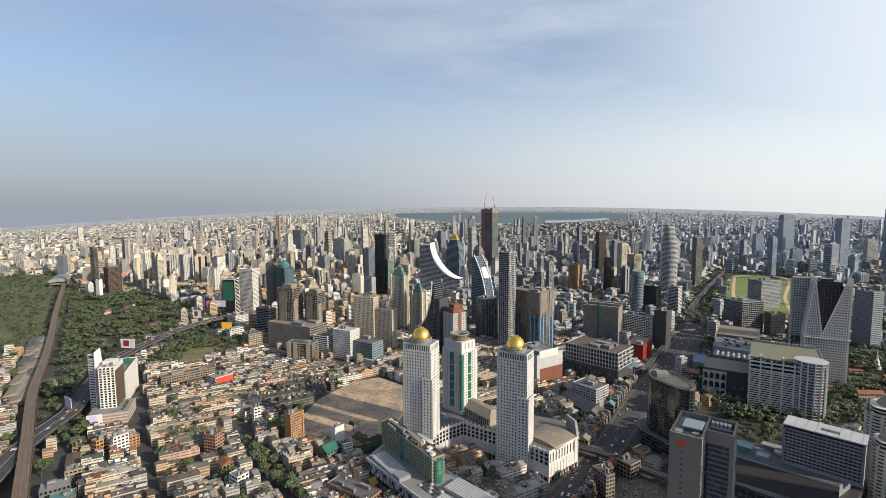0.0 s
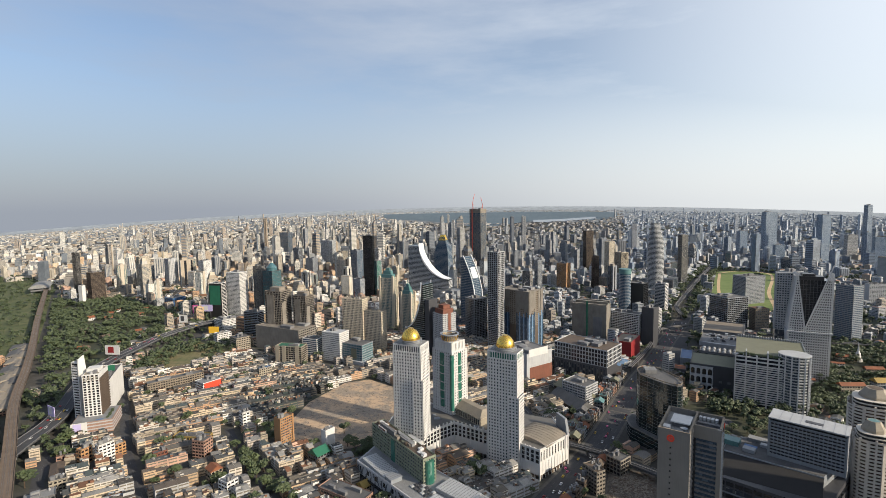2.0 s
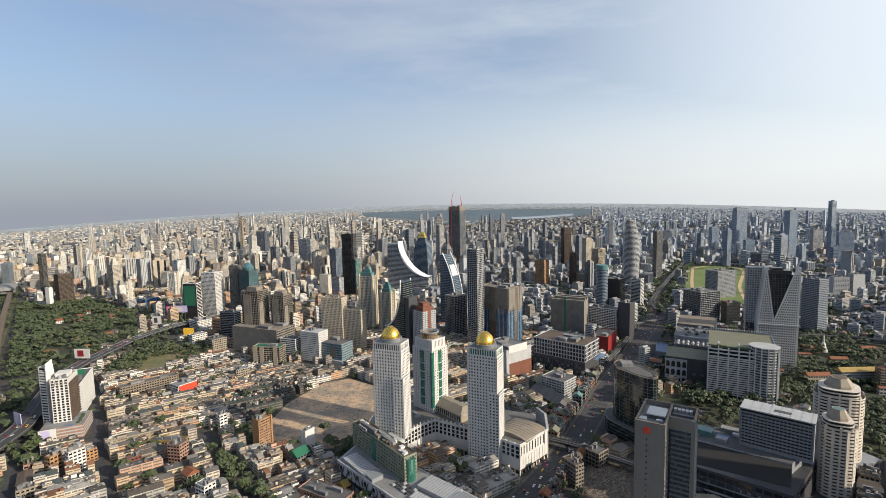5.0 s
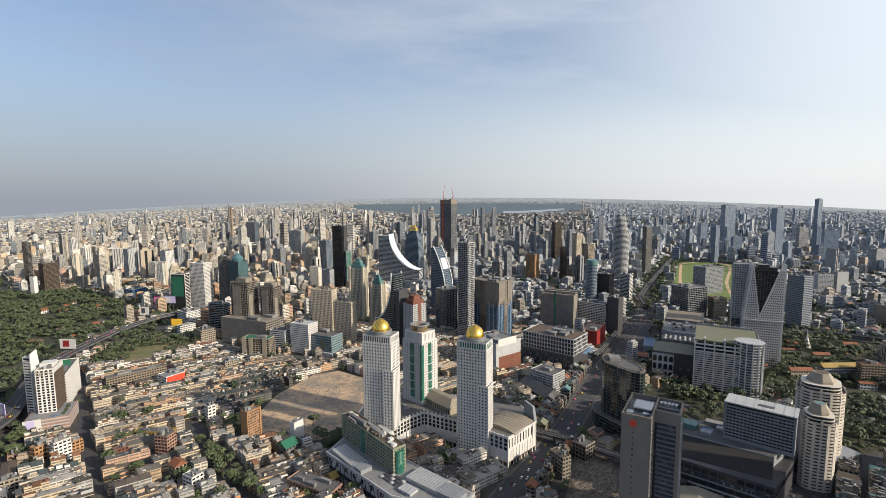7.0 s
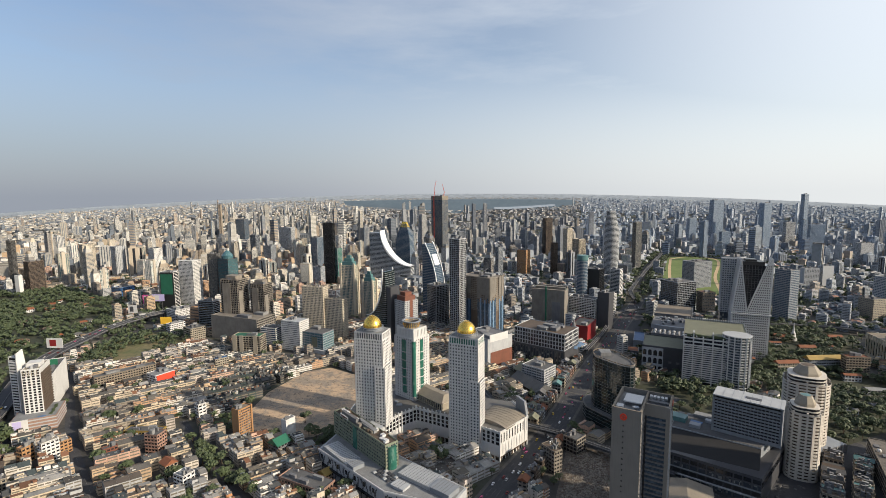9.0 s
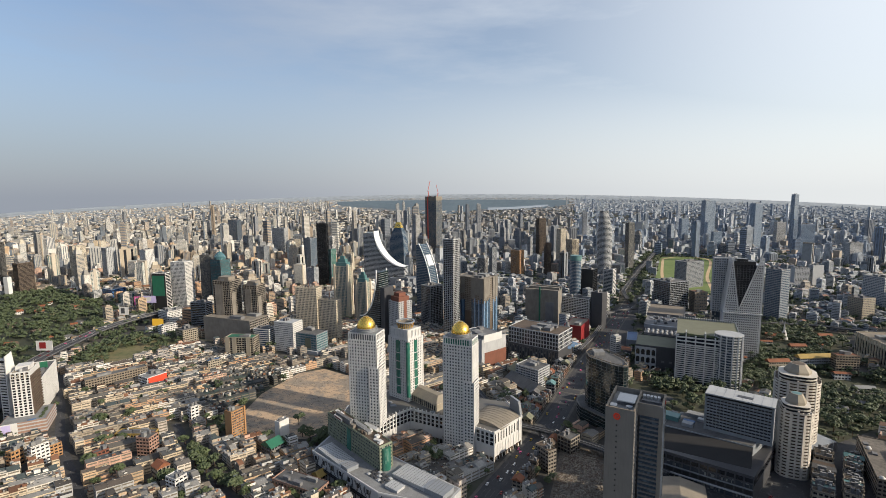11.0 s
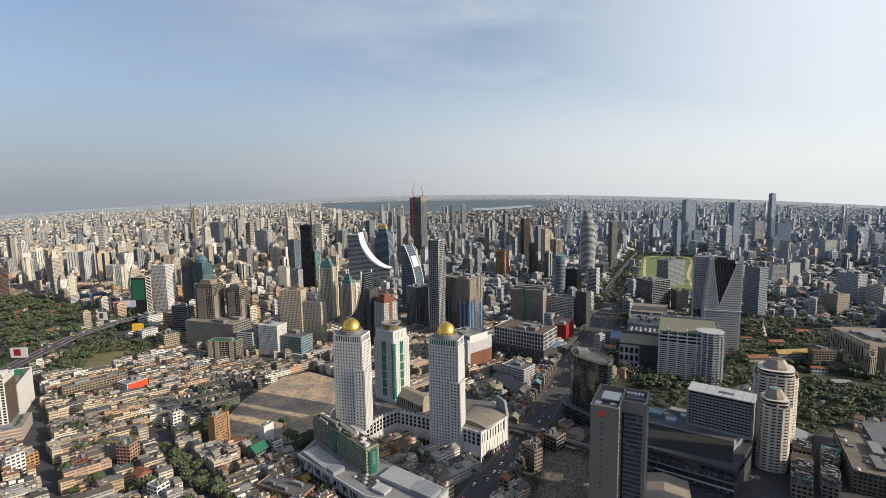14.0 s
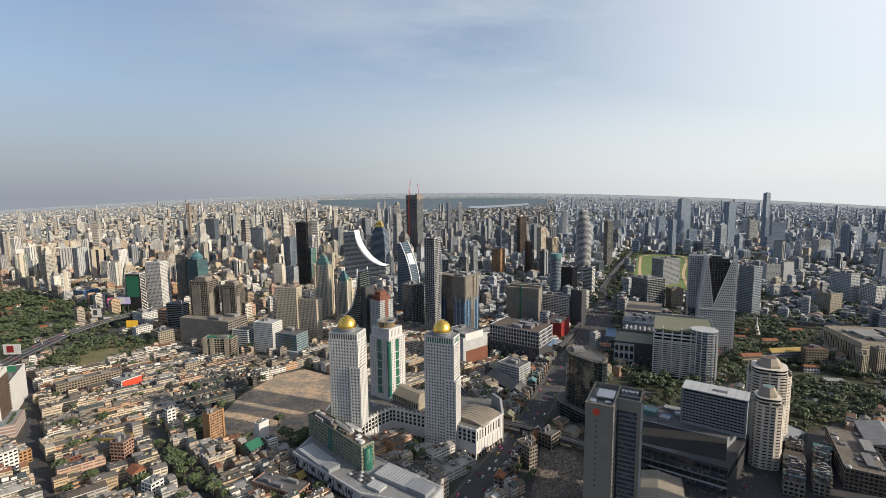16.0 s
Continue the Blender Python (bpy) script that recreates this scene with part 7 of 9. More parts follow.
def cleft_tower(b):
    b = use(b)
    w, d, h = 50.0, 30.0, 158.0
    t = thing("cleft_tower", pose(b[0], b[1], 0, 0, 0, -22), "white tower with a dark V-shaped cleft between two horns", "tower")
    # dark core
    part("dark_core", Geo().prism(rect(w * 0.84, d * 0.94, w * 0.05), 0, h * 0.93), GLASSBLACK, t)
    for k in range(1, int(h * 0.93 / 3.6)):
        part("core_band", Geo().box(-w * 0.37, -d * 0.485, k * 3.6, w * 0.475, -d * 0.46, k * 3.6 + 0.5), DARKGREY, t)
    for k in range(11):
        x = -w * 0.36 + k * w * 0.083
        part("core_mullion", Geo().box(x - 0.25, -d * 0.49, 70, x + 0.25, -d * 0.465, h * 0.93), DARKGREY, t)
    # pale gridded slab rising behind the cleft
    bw, bd, bh = 40.0, 17.0, h * 0.965
    for nm, geo, mat in (("slab_glazing", Geo().box(-bw / 2, -bd / 2, 0, bw / 2, bd / 2, bh - 0.4), GLASS), ("slab_wall", lattice(Geo(), bw, bd, 66, bh, 3.6, 1.7, 3.2, 1.1, 0.4), OFFWHITE), ("slab_roof", Geo().box(-bw / 2, -bd / 2, bh - 0.4, bw / 2, bd / 2, bh + 0.2), ROOFLIGHT)):
        part(nm, geo, mat, t).matrix_basis = Matrix.Translation((-w * 0.36, d / 2 + bd / 2 + 0.5, 0))
    part("plant_top", Geo().box(-w * 0.28, -d * 0.4, h * 0.93, w * 0.3, d * 0.4, h * 0.965).box(-w * 0.2, -d * 0.3, h * 0.965, w * 0.1, d * 0.3, h * 0.985), BLACK, t)
    n = int(h / 3.6)
    gl, gr = Geo(), Geo()
    vz = 76.0
    for k in range(n):
        z = k * h / n
        f = max(0.0, (z - vz) / (h - vz))
        for g, a, b_, side in ((gl, -0.52 + 0.17 * f, -0.11 - 0.22 * f, -1), (gr, -0.11 + 0.58 * f, 0.52, 1)):
            if (b_ - a) * w < 0.8:
                continue
            x0, x1 = a * w, b_ * w
            g.box(x0, -d / 2 - 0.6, z, x1, -d / 2 + 0.3, z + 1.6)
            m = int((x1 - x0) / 3.0) + 1
            for j in range(m):
                x = x0 + (j + 0.5) * (x1 - x0) / m
                g.box(x - 0.5, -d / 2 - 0.55, z + 1.5, x + 0.5, -d / 2 + 0.3, z + h / n)
            e0, e1 = (x0, x0 + 0.9) if side < 0 else (x1 - 0.9, x1)
            g.box(e0, -d / 2 + 0.3, z, e1, d / 2, z + 1.6)
            for j in range(8):
                y = -d / 2 + j * d / 7
                g.box(e0, y - 0.5, z + 1.5, e1, y + 0.5, z + h / n)
    part("horn", gl, WHITE, t)
    part("horn", gr, WHITE, t)
    for a, top in ((-0.34, h - 4), (0.5, h + 12)):
        part("horn_edge", Geo().beam((-0.11 * w, -d / 2 - 0.8, vz), (a * w, -d / 2 - 0.8, top), 1.3), WHITE, t)
    part("terrace", Geo().box(-w * 0.55, -d * 0.62, 70, w * 0.55, d * 0.55, 72), OFFWHITE, t)


cleft_tower((480.4, 872.1, 30.6, 30.7, 17.1, 0.0, 70.6))
# lower malls before it
def store_hall(b, label, wall, roof):
    use(b)
    w, d, h = b[2], b[3], b[6]
    t = thing("shopping_mall", site(b), label, "mall")
    part("wall", Geo().box(-w / 2, -d / 2, 0, w / 2, d / 2, h), wall, t)
    part("roof", Geo().box(-w / 2 + 0.8, -d / 2 + 0.8, h, w / 2 - 0.8, d / 2 - 0.8, h + 0.4), roof, t)
    for x0, y0, x1, y1 in ((-w / 2, -d / 2, w / 2, -d / 2 + 0.8), (-w / 2, d / 2 - 0.8, w / 2, d / 2), (-w / 2, -d / 2 + 0.8, -w / 2 + 0.8, d / 2 - 0.8), (w / 2 - 0.8, -d / 2 + 0.8, w / 2, d / 2 - 0.8)):
        part("parapet", Geo().box(x0, y0, h, x1, y1, h + 1.5), wall, t)
    return t


b = (332.0, 827.0, 58.0, 66.0, -26.6, 0.0, 37.0)
t = store_hall(b, "dark shopping mall with a broad olive roof", DARKGREY, OLIVE)
for k in range(5):
    part("ledge", Geo().box(2 + k * 5.2, -33.5, 6 + (k % 2) * 9, 6 + k * 5.2, -33, 9 + (k % 2) * 9), GREY, t)
part("service_door", Geo().box(14, -33.5, 0, 20, -33, 5), OFFWHITE, t)
t = thing("arched_screen", site(b), "white facade screen of arched openings", "facade")
for j in range(3):
    for k in range(4):
        cx, cz, sp_ = -29 + 7.2 * (k + 0.5), 1 + j * 11.6, 2.5
        pts = [(cx - 3.6, cz), (cx - sp_, cz), (cx - sp_, cz + 6)] + [(cx - sp_ * math.cos(a), cz + 6 + sp_ * math.sin(a)) for a in (radians(q) for q in range(30, 180, 30))] + [(cx + sp_, cz + 6), (cx + sp_, cz), (cx + 3.6, cz), (cx + 3.6, cz + 11.6), (cx - 3.6, cz + 11.6)]
        part("arch_panel", prism_y(Geo(), list(reversed(pts)), -34.2, -33.2), OFFWHITE, t)
        part("arch_pane", Geo().box(cx - sp_, -33.15, cz, cx + sp_, -33.03, cz + 8.4), GLASSBLACK, t)
t = store_hall((370.0, 893.0, 60.0, 30.0, -28.0, 0.0, 33.0), "low hall under a roof of small glazed lanterns", GREY, DARKGREY)
for j in range(3):
    for k in range(8):
        part("roof_lantern", Geo().lathe([(2.9, 33.4), (2.7, 35.2), (1.3, 36.6), (0.05, 37.0)], 10, -25 + k * 7.1, -9 + j * 8.5), (OFFWHITE, ROOFLIGHT)[(j + k) % 2], t)
t = store_hall((396.0, 950.0, 66.0, 74.0, -29.0, 0.0, 38.0), "broad grey mall with a curved rim and roof plant", TAUPE, GREY)
part("curved_rim", Geo().prism([(-33, -37)] + [(-33 + 66 * k / 12, -37 - 7 * math.sin(math.pi * k / 12)) for k in range(1, 12)] + [(33, -37)], 33, 39.8), PALEGREY, t)
rng_m = random.Random(8)
for k in range(26):
    x, y = rng_m.uniform(-28, 26), rng_m.uniform(-28, 32)
    a, c = rng_m.uniform(1.5, 6), rng_m.uniform(1.5, 7)
    part("roof_plant", Geo().box(x, y, 38.3, x + a, y + c, 39.6 + rng_m.random() * 3), rng_m.choice((GREY, PALEGREY, DARKGREY, ROOFLIGHT, ZINC)), t)
store_hall((441.0, 1055.0, 64.0, 92.0, -29.0, 0.0, 36.0), "plain grey mall with a wide beige roof", GREY, BEIGE)
t = store_hall((338.0, 948.0, 17.0, 62.0, -24.0, 0.0, 14.0), "long stall hall with a pale blue sheet roof", PALEGREY, BLUEROOF)
t = store_hall((306.0, 884.0, 17.0, 26.0, -24.0, 0.0, 10.0), "low stall hall with an orange awning roof", GREY, TILE)

# ---- single low buildings ----
STAINROOF = ground_like("stained_flat_roof", (0.10, 0.088, 0.078), (0.145, 0.13, 0.115), (0.06, 0.052, 0.046), 0.05, 0.3)


def low_block(b, name, label, wall, roof, gable=False, storey=3.3, category="building", pitch=0.32):
    b = use(b, 1.5)
    w, d, h = b[2], b[3], max(b[6] - b[5], 3.5)
    t = thing(name, site(b), label, category)
    part("wall", Geo().box(-w / 2, -d / 2, 0, w / 2, d / 2, h), wall, t)
    n = max(1, int(h / storey))
    for k in range(n):
        g = Geo()
        z = k * h / n
        for s, ln_, flat in (("s", w, True), ("w", d, False), ("n", w, True), ("e", d, False)):
            m = max(1, int(ln_ / 3.4))
            for j in range(m):
                o = -ln_ / 2 + (j + 0.5) * ln_ / m
                q = ln_ / m * 0.33
                e = (d if flat else w) / 2 * (-1 if s in "sw" else 1)
                lo, hi = min(e, e * 1.004 + (0.06 if e > 0 else -0.06)), max(e, e * 1.004 + (0.06 if e > 0 else -0.06))
                if flat:
                    g.box(o - q, lo, z + h / n * 0.3, o + q, hi, z + h / n * 0.75)
                else:
                    g.box(lo, o - q, z + h / n * 0.3, hi, o + q, z + h / n * 0.75)
        tagged(part("window_strip", g, GLASSBLACK, t), kind="stuff")
        if n > 2 and k:
            part("floor_band", Geo().box(-w / 2 - 0.5, -d / 2 - 0.5, z - 0.12, w / 2 + 0.5, d / 2 + 0.5, z + 0.12), wall, t)
    if gable:
        g = Geo()
        if w > d:
            hh = d * pitch
            i = len(g.v)
            prof = [(-d / 2 - 0.8, h - 0.1), (0, h + hh), (d / 2 + 0.8, h - 0.1), (d / 2 + 0.8, h - 0.4), (-d / 2 - 0.8, h - 0.4)]
            g.v += [(-w / 2 - 0.8, y, z) for y, z in prof] + [(w / 2 + 0.8, y, z) for y, z in prof]
            g.f += [(k, (k + 1) % 5, 5 + (k + 1) % 5, 5 + k) for k in range(5)] + [(4, 3, 2, 1, 0), (5, 6, 7, 8, 9)]
        else:
            hh = w * pitch
            prism_y(g, [(-w / 2 - 0.8, h - 0.1), (0, h + hh), (w / 2 + 0.8, h - 0.1), (w / 2 + 0.8, h - 0.4), (-w / 2 - 0.8, h - 0.4)], -d / 2 - 0.8, d / 2 + 0.8)
        part("roof", g, roof, t)
    else:
        roof_kit(t, w, d, h, roof, 3, int(b[0] * 3 + b[1]) & 511, 0.9, wall)
        part("water_tank", Geo().lathe([(0.01, h), (0.9, h), (0.9, h + 1.8), (0.4, h + 2.3), (0.01, h + 2.3)], 10, w * 0.3, d * 0.3), ZINC, t)
    return t


low_block((-444.5, 785.9, 79.4, 15.7, 45.8, 0.0, 17.3), "market_hall", "long low market hall with a grey roof", BEIGE, ROOFGREY)
b = (-388.7, 774.2, 29.6, 23.3, 59.1, 0.0, 17.4)
t = low_block(b, "shop_block", "white shop block with a bright red front", WHITE, ROOFLIGHT)
part("red_front", Geo().box(-b[2] / 2 + 1.5, -b[3] / 2 - 0.9, 3, b[2] / 2 - 0.5, -b[3] / 2 - 0.3, max(b[6], 6)), REDP, t, "red billboard front")
low_block((-330.8, 840.8, 20.7, 10.3, 44.0, 0.0, 17.3), "shop_block", "pale green corner block with a blue roof", CREAM, BLUEROOF)
low_block((-281.3, 648.3, 9.9, 9.8, 52.6, 0.0, 19.0), "town_house", "white cubic town house", WHITE, ROOFLIGHT)
low_block((-165.4, 561.5, 16.7, 16.5, 55.5, 0.0, 10.6), "shed", "workshop shed with a green metal roof", GREY, GREENP, True)
low_block((-410.0, 544.7, 12.6, 7.4, 73.2, 0.0, 16.2), "apartment_block", "orange apartment house with balconies", ORANGE, BEIGE)
low_block((-388.1, 546.7, 16.6, 8.3, 60.9, 0.0, 21.3), "apartment_block", "white apartment house with many small windows", WHITE, CREAM)
low_block((-385.4, 565.0, 11.7, 7.1, 57.6, 0.0, 13.2), "apartment_block", "ochre and white apartment house", ORANGE, ROOFGREY)
low_block((-332.7, 553.1, 14.2, 7.1, 50.5, 0.0, 10.5), "apartment_block", "terrace of brick-orange town houses", BRICK, ROOFGREY)
low_block((-291.2, 563.4, 14.8, 14.8, 79.2, 0.0, 20.8), "apartment_block", "plain salmon-pink town block", PINK, ROOFGREY)
low_block((-118.4, 479.0, 20.3, 49.7, 63.4, 0.0, 13.0), "warehouse", "long pink-walled building with a grey flat roof", PINK, ROOFGREY)
low_block((-105.0, 503.8, 14.4, 11.4, 50.0, 0.0, 7.5), "shed", "small shed with a mustard roof", BEIGE, GOLDROOF, True)
low_block((-255.2, 514.6, 12.0, 12.2, 53.6, 0.0, 13.1), "villa", "cream villa with a tiled hip roof", CREAM, TILE, True)
low_block((-228.2, 486.7, 13.1, 13.0, 63.2, 0.0, 16.6), "town_house", "white town house with roof terrace", WHITE, ROOFLIGHT)
low_block((203.0, 450.0, 40.0, 50.0, -25.0, 0.0, 7.5), "exhibition_hall", "large hall with a broad beige pitched roof", TAUPE, HALLROOF, True, pitch=0.1)
rng_r = random.Random(33)
for cx, cy, psi, n, wd in ((345.0, 480.0, -35.0, 13, 16.0), (370.0, 477.0, -37.0, 13, 14.0)):
    sn_, cs_ = -math.sin(radians(psi)), math.cos(radians(psi))
    for k in range(n):
        o = (k - (n - 1) / 2) * 7.4
        low_block((cx + sn_ * o, cy + cs_ * o, wd * rng_r.uniform(0.85, 1.05), 7.2, psi, 0.0, rng_r.uniform(9, 14)), "shophouse", "weathered shophouse in a tight row beside a lane", rng_r.choice((BEIGE, GREY, CREAM, RAW, OFFWHITE)), rng_r.choice((ROOFGREY, ROOFLIGHT, ROOFGREY, BROWN, TEAL)), rng_r.random() < 0.25, category="house")
t = low_block((407.0, 482.0, 34.0, 96.0, -33.0, 0.0, 18.0), "old_block", "big grey-brown weathered block with a damp flat roof", RAW, STAINROOF)
for k in range(9):
    x, y = rng_r.uniform(-14, 14), -45 + k * 10.5
    part("skylight" if k % 3 else "roof_dome", Geo().box(x - 2, y - 3, 18, x + 2, y + 3, 19.4) if k % 3 else Geo().lathe([(2.2, 18), (2.2, 19), (1.5, 20.2), (0.05, 20.8)], 14, x, y), GREY if k % 3 else WHITE, t)
low_block((452.0, 500.0, 40.0, 60.0, -33.0, 0.0, 21.0), "warehouse", "pale barrel-roofed hall behind the old block", GREY, ROOFLIGHT, True, pitch=0.12)
low_block((250.0, 418.0, 18.0, 12.0, -27.0, 0.0, 9.0), "shop_block", "small block with a pale blue metal roof", GREY, BLUEROOF)
for b_ in ((495.7, 793.3, 30.7, 10.7, 0.6, 0.0, 14.8), (580.5, 879.5, 23.9, 9.6, -4.0, 0.0, 12.7), (595.6, 967.0, 27.2, 11.1, -8.1, 0.0, 8.0), (670.4, 944.5, 22.3, 8.9, -2.0, 0.0, 11.7)):
    low_block(b_, "temple_hall", "temple hall with an orange tiled roof", CREAM, TILE, True, 4, "temple")
low_block((549.0, 795.0, 48.9, 14.5, 1.3, 0.0, 19.7), "school", "school building with an ochre roof", PALEGREY, GOLDROOF, True)
low_block((578.5, 772.0, 29.6, 14.6, -9.3, 0.0, 28.9), "school", "school block with a tan tiled roof", BEIGE, TILE)
for x, y, w_, d_, h_ in ((552, 700, 22, 12, 7), (520, 652, 16, 10, 5), (478, 640, 12, 9, 5), (560, 752, 20, 9, 9), (530, 850, 14, 8, 7), (470, 842, 12, 8, 7), (630, 905, 16, 9, 7), (560, 930, 18, 8, 7), (505, 868, 12, 8, 7)):
    low_block((x, y, float(w_), float(d_), -12.0, 0.0, float(h_)), "temple_house", "low pale house among the temple trees", OFFWHITE, ROOFLIGHT if y < 720 else TILE, True, category="house", pitch=0.2)
low_block((118.2, 729.6, 26.3, 64.7, 26.1, 0.0, 10.3), "market_hall", "dark ribbed market shed", BROWN, ROOFGREY, True)
low_block((129.6, 771.5, 26.3, 66.6, 26.8, 0.0, 9.3), "market_hall", "market shed with a green-grey roof", BROWN, OLIVE, True)
low_block((103.4, 516.6, 10.2, 20.3, 29.4, 0.0, 21.8), "derelict_block", "half-demolished bare concrete house", RAW, BROWN)
low_block((-321.4, 600.3, 13.8, 40.8, 87.0, 0.0, 8.8), "school", "long yellow-fronted two-storey school", GOLDROOF, ROOFGREY)
low_block((-838.7, 1496.7, 44.0, 35.7, 67.5, 0.0, 22.4), "market_hall", "market hall with a blue front", BLUEROOF, ROOFLIGHT)
low_block((-761.2, 1408.4, 30.2, 24.1, 52.7, 0.0, 21.2), "market_hall", "market hall with a pale green front", TEAL, ROOFLIGHT)
low_block((-500.6, 1062.1, 31.5, 15.7, 54.7, 0.0, 21.5), "shop_block", "white corner shop block", WHITE, ROOFLIGHT)
low_block((-558.9, 1209.7, 45.5, 35.9, 58.2, 0.0, 20.6), "office_block", "low white office with rounded decks", WHITE, ROOFLIGHT)
low_block((-448.6, 1023.4, 29.2, 29.8, 52.0, 0.0, 22.8), "office_block", "small cream office annex", CREAM, ROOFGREY)
t = thing("chedi", pose(613, 965, 0), "slender white stone temple spire", "spire", fit="size")
part("base", Geo().lathe([(6, 0), (6, 4), (4.5, 5), (4.5, 8), (3.5, 9)], 16), WHITE, t)
part("spire", Geo().lathe([(3.5, 9), (3.2, 13), (1.4, 17), (0.7, 25), (0.05, 34)], 16), WHITE, t)


def hoarding(q, face, label, inset=None):
    """A big billboard on steel legs; q is x, y, width, turn, foot and top of the board."""
    x, y, w, psi, lo, hi = q
    t = thing("billboard", pose(x, y, 0, 0, 0, psi), label, "billboard", "roadside billboards")
    panel = part("panel", Geo().box(-w / 2, -0.4, lo, w / 2, 0.4, hi), face, t)
    if inset:
        part("picture_block", Geo().box(-w * 0.3, -0.6, lo + (hi - lo) * 0.2, w * 0.1, -0.4, hi - (hi - lo) * 0.15), inset, panel)
    for s in (-0.3, 0.3):
        part("leg", Geo().beam((s * w, 0.8, 0), (s * w, 0.8, lo + 1), 0.8), STEEL, t)
    part("brace", Geo().beam((-w * 0.3, 0.8, lo * 0.3), (w * 0.3, 0.8, lo * 0.8), 0.4), STEEL, t)


MAGENTA = wall_mat("magenta_print", (0.62, 0.10, 0.30), 0.1, 0.5)
YELLOWP = wall_mat("yellow_print", (0.70, 0.42, 0.04), 0.1, 0.5)
hoarding((-626.6, 911.8, 26.2, -0.8, 16.1, 32.1), WHITE, "white billboard with a red block", RED)
hoarding((-631.7, 1263.8, 28.3, -1.1, 25.8, 41.3), LILAC, "lilac billboard with small red marks", WHITE)
hoarding((-645.6, 1182.6, 19.3, -1.1, 15.8, 32.7), WHITE, "white billboard with a dark block", DARKGREY)
hoarding((-522.7, 1071.4, 20.8, -1.0, 17.7, 30.9), YELLOWP, "yellow billboard beside the expressway")
hoarding((-669.8, 1283.5, 13.1, -1.2, 17.1, 36.7), MAGENTA, "magenta billboard among market halls", WHITE)

# two towers out of view, added to throw shade on the bank tower and yards
tower((352.0, 329.0, 46.0, 34.0, 28.0, 0.0, 212.0), "neighbour_tower", "unseen tall tower added to shade the bank tower", BEIGE, GLASS, 3.4, 1.4, 4.0, 1.2, ROOFGREY, 3)
tower((428.0, 370.0, 36.0, 28.0, 28.0, 0.0, 152.0), "neighbour_tower", "unseen broad tower added to shade the yards", BEIGE, GLASS, 3.4, 1.4, 4.0, 1.2, ROOFGREY, 3)
# houses and sheds among the park trees
rng_p = random.Random(21)
for k in range(26):
    u_, v_ = rng_p.random(), rng_p.random()
    x, y = -690 - 330 * u_ + 60 * v_, 1010 + 420 * u_ + 190 * (v_ - 0.5)
    if inside(PARK, np.array([x]), np.array([y]))[0]:
        low_block((x, y, rng_p.uniform(9, 17), rng_p.uniform(8, 13), rng_p.uniform(10, 80), 0.0, rng_p.uniform(4, 8)), "railway_house", "small old house among the park trees", rng_p.choice((CREAM, BEIGE, WHITE)), rng_p.choice((BROWN, ROOFGREY, TILE)), True, category="house")

# open ground kept clear of houses
take_poly([(150, 400), (430, 400), (430, 590), (240, 640), (170, 560)])
take_line([(182, 735), (279, 936), (434, 1255), (540, 1490)], 30)

t = thing("arched_canopy", pose(237.4, 492.0, 9, 0, 0, -35), "low ribbed glass fan canopy over an entrance", "canopy")
for k in range(9):
    g = Geo()
    pts = [(10 * math.cos(radians(q)), -6 + k * 1.5, 3.2 * math.sin(radians(q))) for q in range(0, 181, 20)]
    for p0, p1 in zip(pts, pts[1:]):
        g.beam(p0, p1, 0.3)
    part("rib", g, PALEGREY, t)
part("glass_vault", prism_y(Geo(), [(9.8 * math.cos(radians(q)), 3.0 * math.sin(radians(q))) for q in range(0, 181, 20)], -6, 6), GLASSBLUE, t)
part("support_wall", Geo().box(-10.4, -6.4, -9, 10.4, 6.4, 0), DARKGREY, t)
t = thing("domed_kiosk", pose(225.7, 511.2, 0), "small round kiosk under a ribbed grey dome", "kiosk", fit="size")
part("drum", Geo().lathe([(4.6, 0), (4.6, 7.5)], 20), DARKGREY, t)
part("dome", Geo().lathe([(5.0, 7.5), (4.7, 9.2), (3.6, 11.4), (1.8, 13.0), (0.05, 13.6)], 20), PALEGREY, t, "ribbed grey dome")
for k in range(10):
    a = k * math.tau / 10
    g = Geo()
    ribs = [(5.1, 7.5), (4.8, 9.25), (3.7, 11.5), (1.9, 13.1), (0.1, 13.8)]
    for (r0, z0), (r1, z1) in zip(ribs, ribs[1:]):
        g.beam((r0 * math.cos(a), r0 * math.sin(a), z0), (r1 * math.cos(a), r1 * math.sin(a), z1), 0.25)
    part("rib", g, GREY, t)

# sheds, station and billboard along the railway
for k in range(7):
    for j in range(2):
        o = 25 + 31 * j
        x, y = -606 - 37 * k - 0.8 * o, 681 + 49 * k + 0.6 * o - 10
        low_block((x, y, rng_p.uniform(24, 28), rng_p.uniform(36, 52), 37, 0.0, rng_p.uniform(6, 8)), "railway_shed", "long shed with a tan roof beside the railway", rng_p.choice((CREAM, BEIGE, PINK)), rng_p.choice((HALLROOF, ROOFGREY, HALLROOF)), True, category="shed", pitch=0.14)
t = thing("railway_station", pose(-1440, 1745, 0, 0, 0, 38), "elevated railway station under a pale curved roof", "station")
part("platform", Geo().box(-22, -60, 10, 22, 60, 15), GREY, t)
part("roof", prism_y(Geo(), [(27 * math.cos(radians(q)), 19 + 12 * math.sin(radians(q))) for q in range(0, 181, 15)], -66, 66), ROOFLIGHT, t, "pale vaulted roof")
for k in range(6):
    for s_ in (-20, 20):
        part("pier", Geo().box(s_ - 1.5, -52 + k * 20, 0, s_ + 1.5, -49 + k * 20, 20), GREY, t)
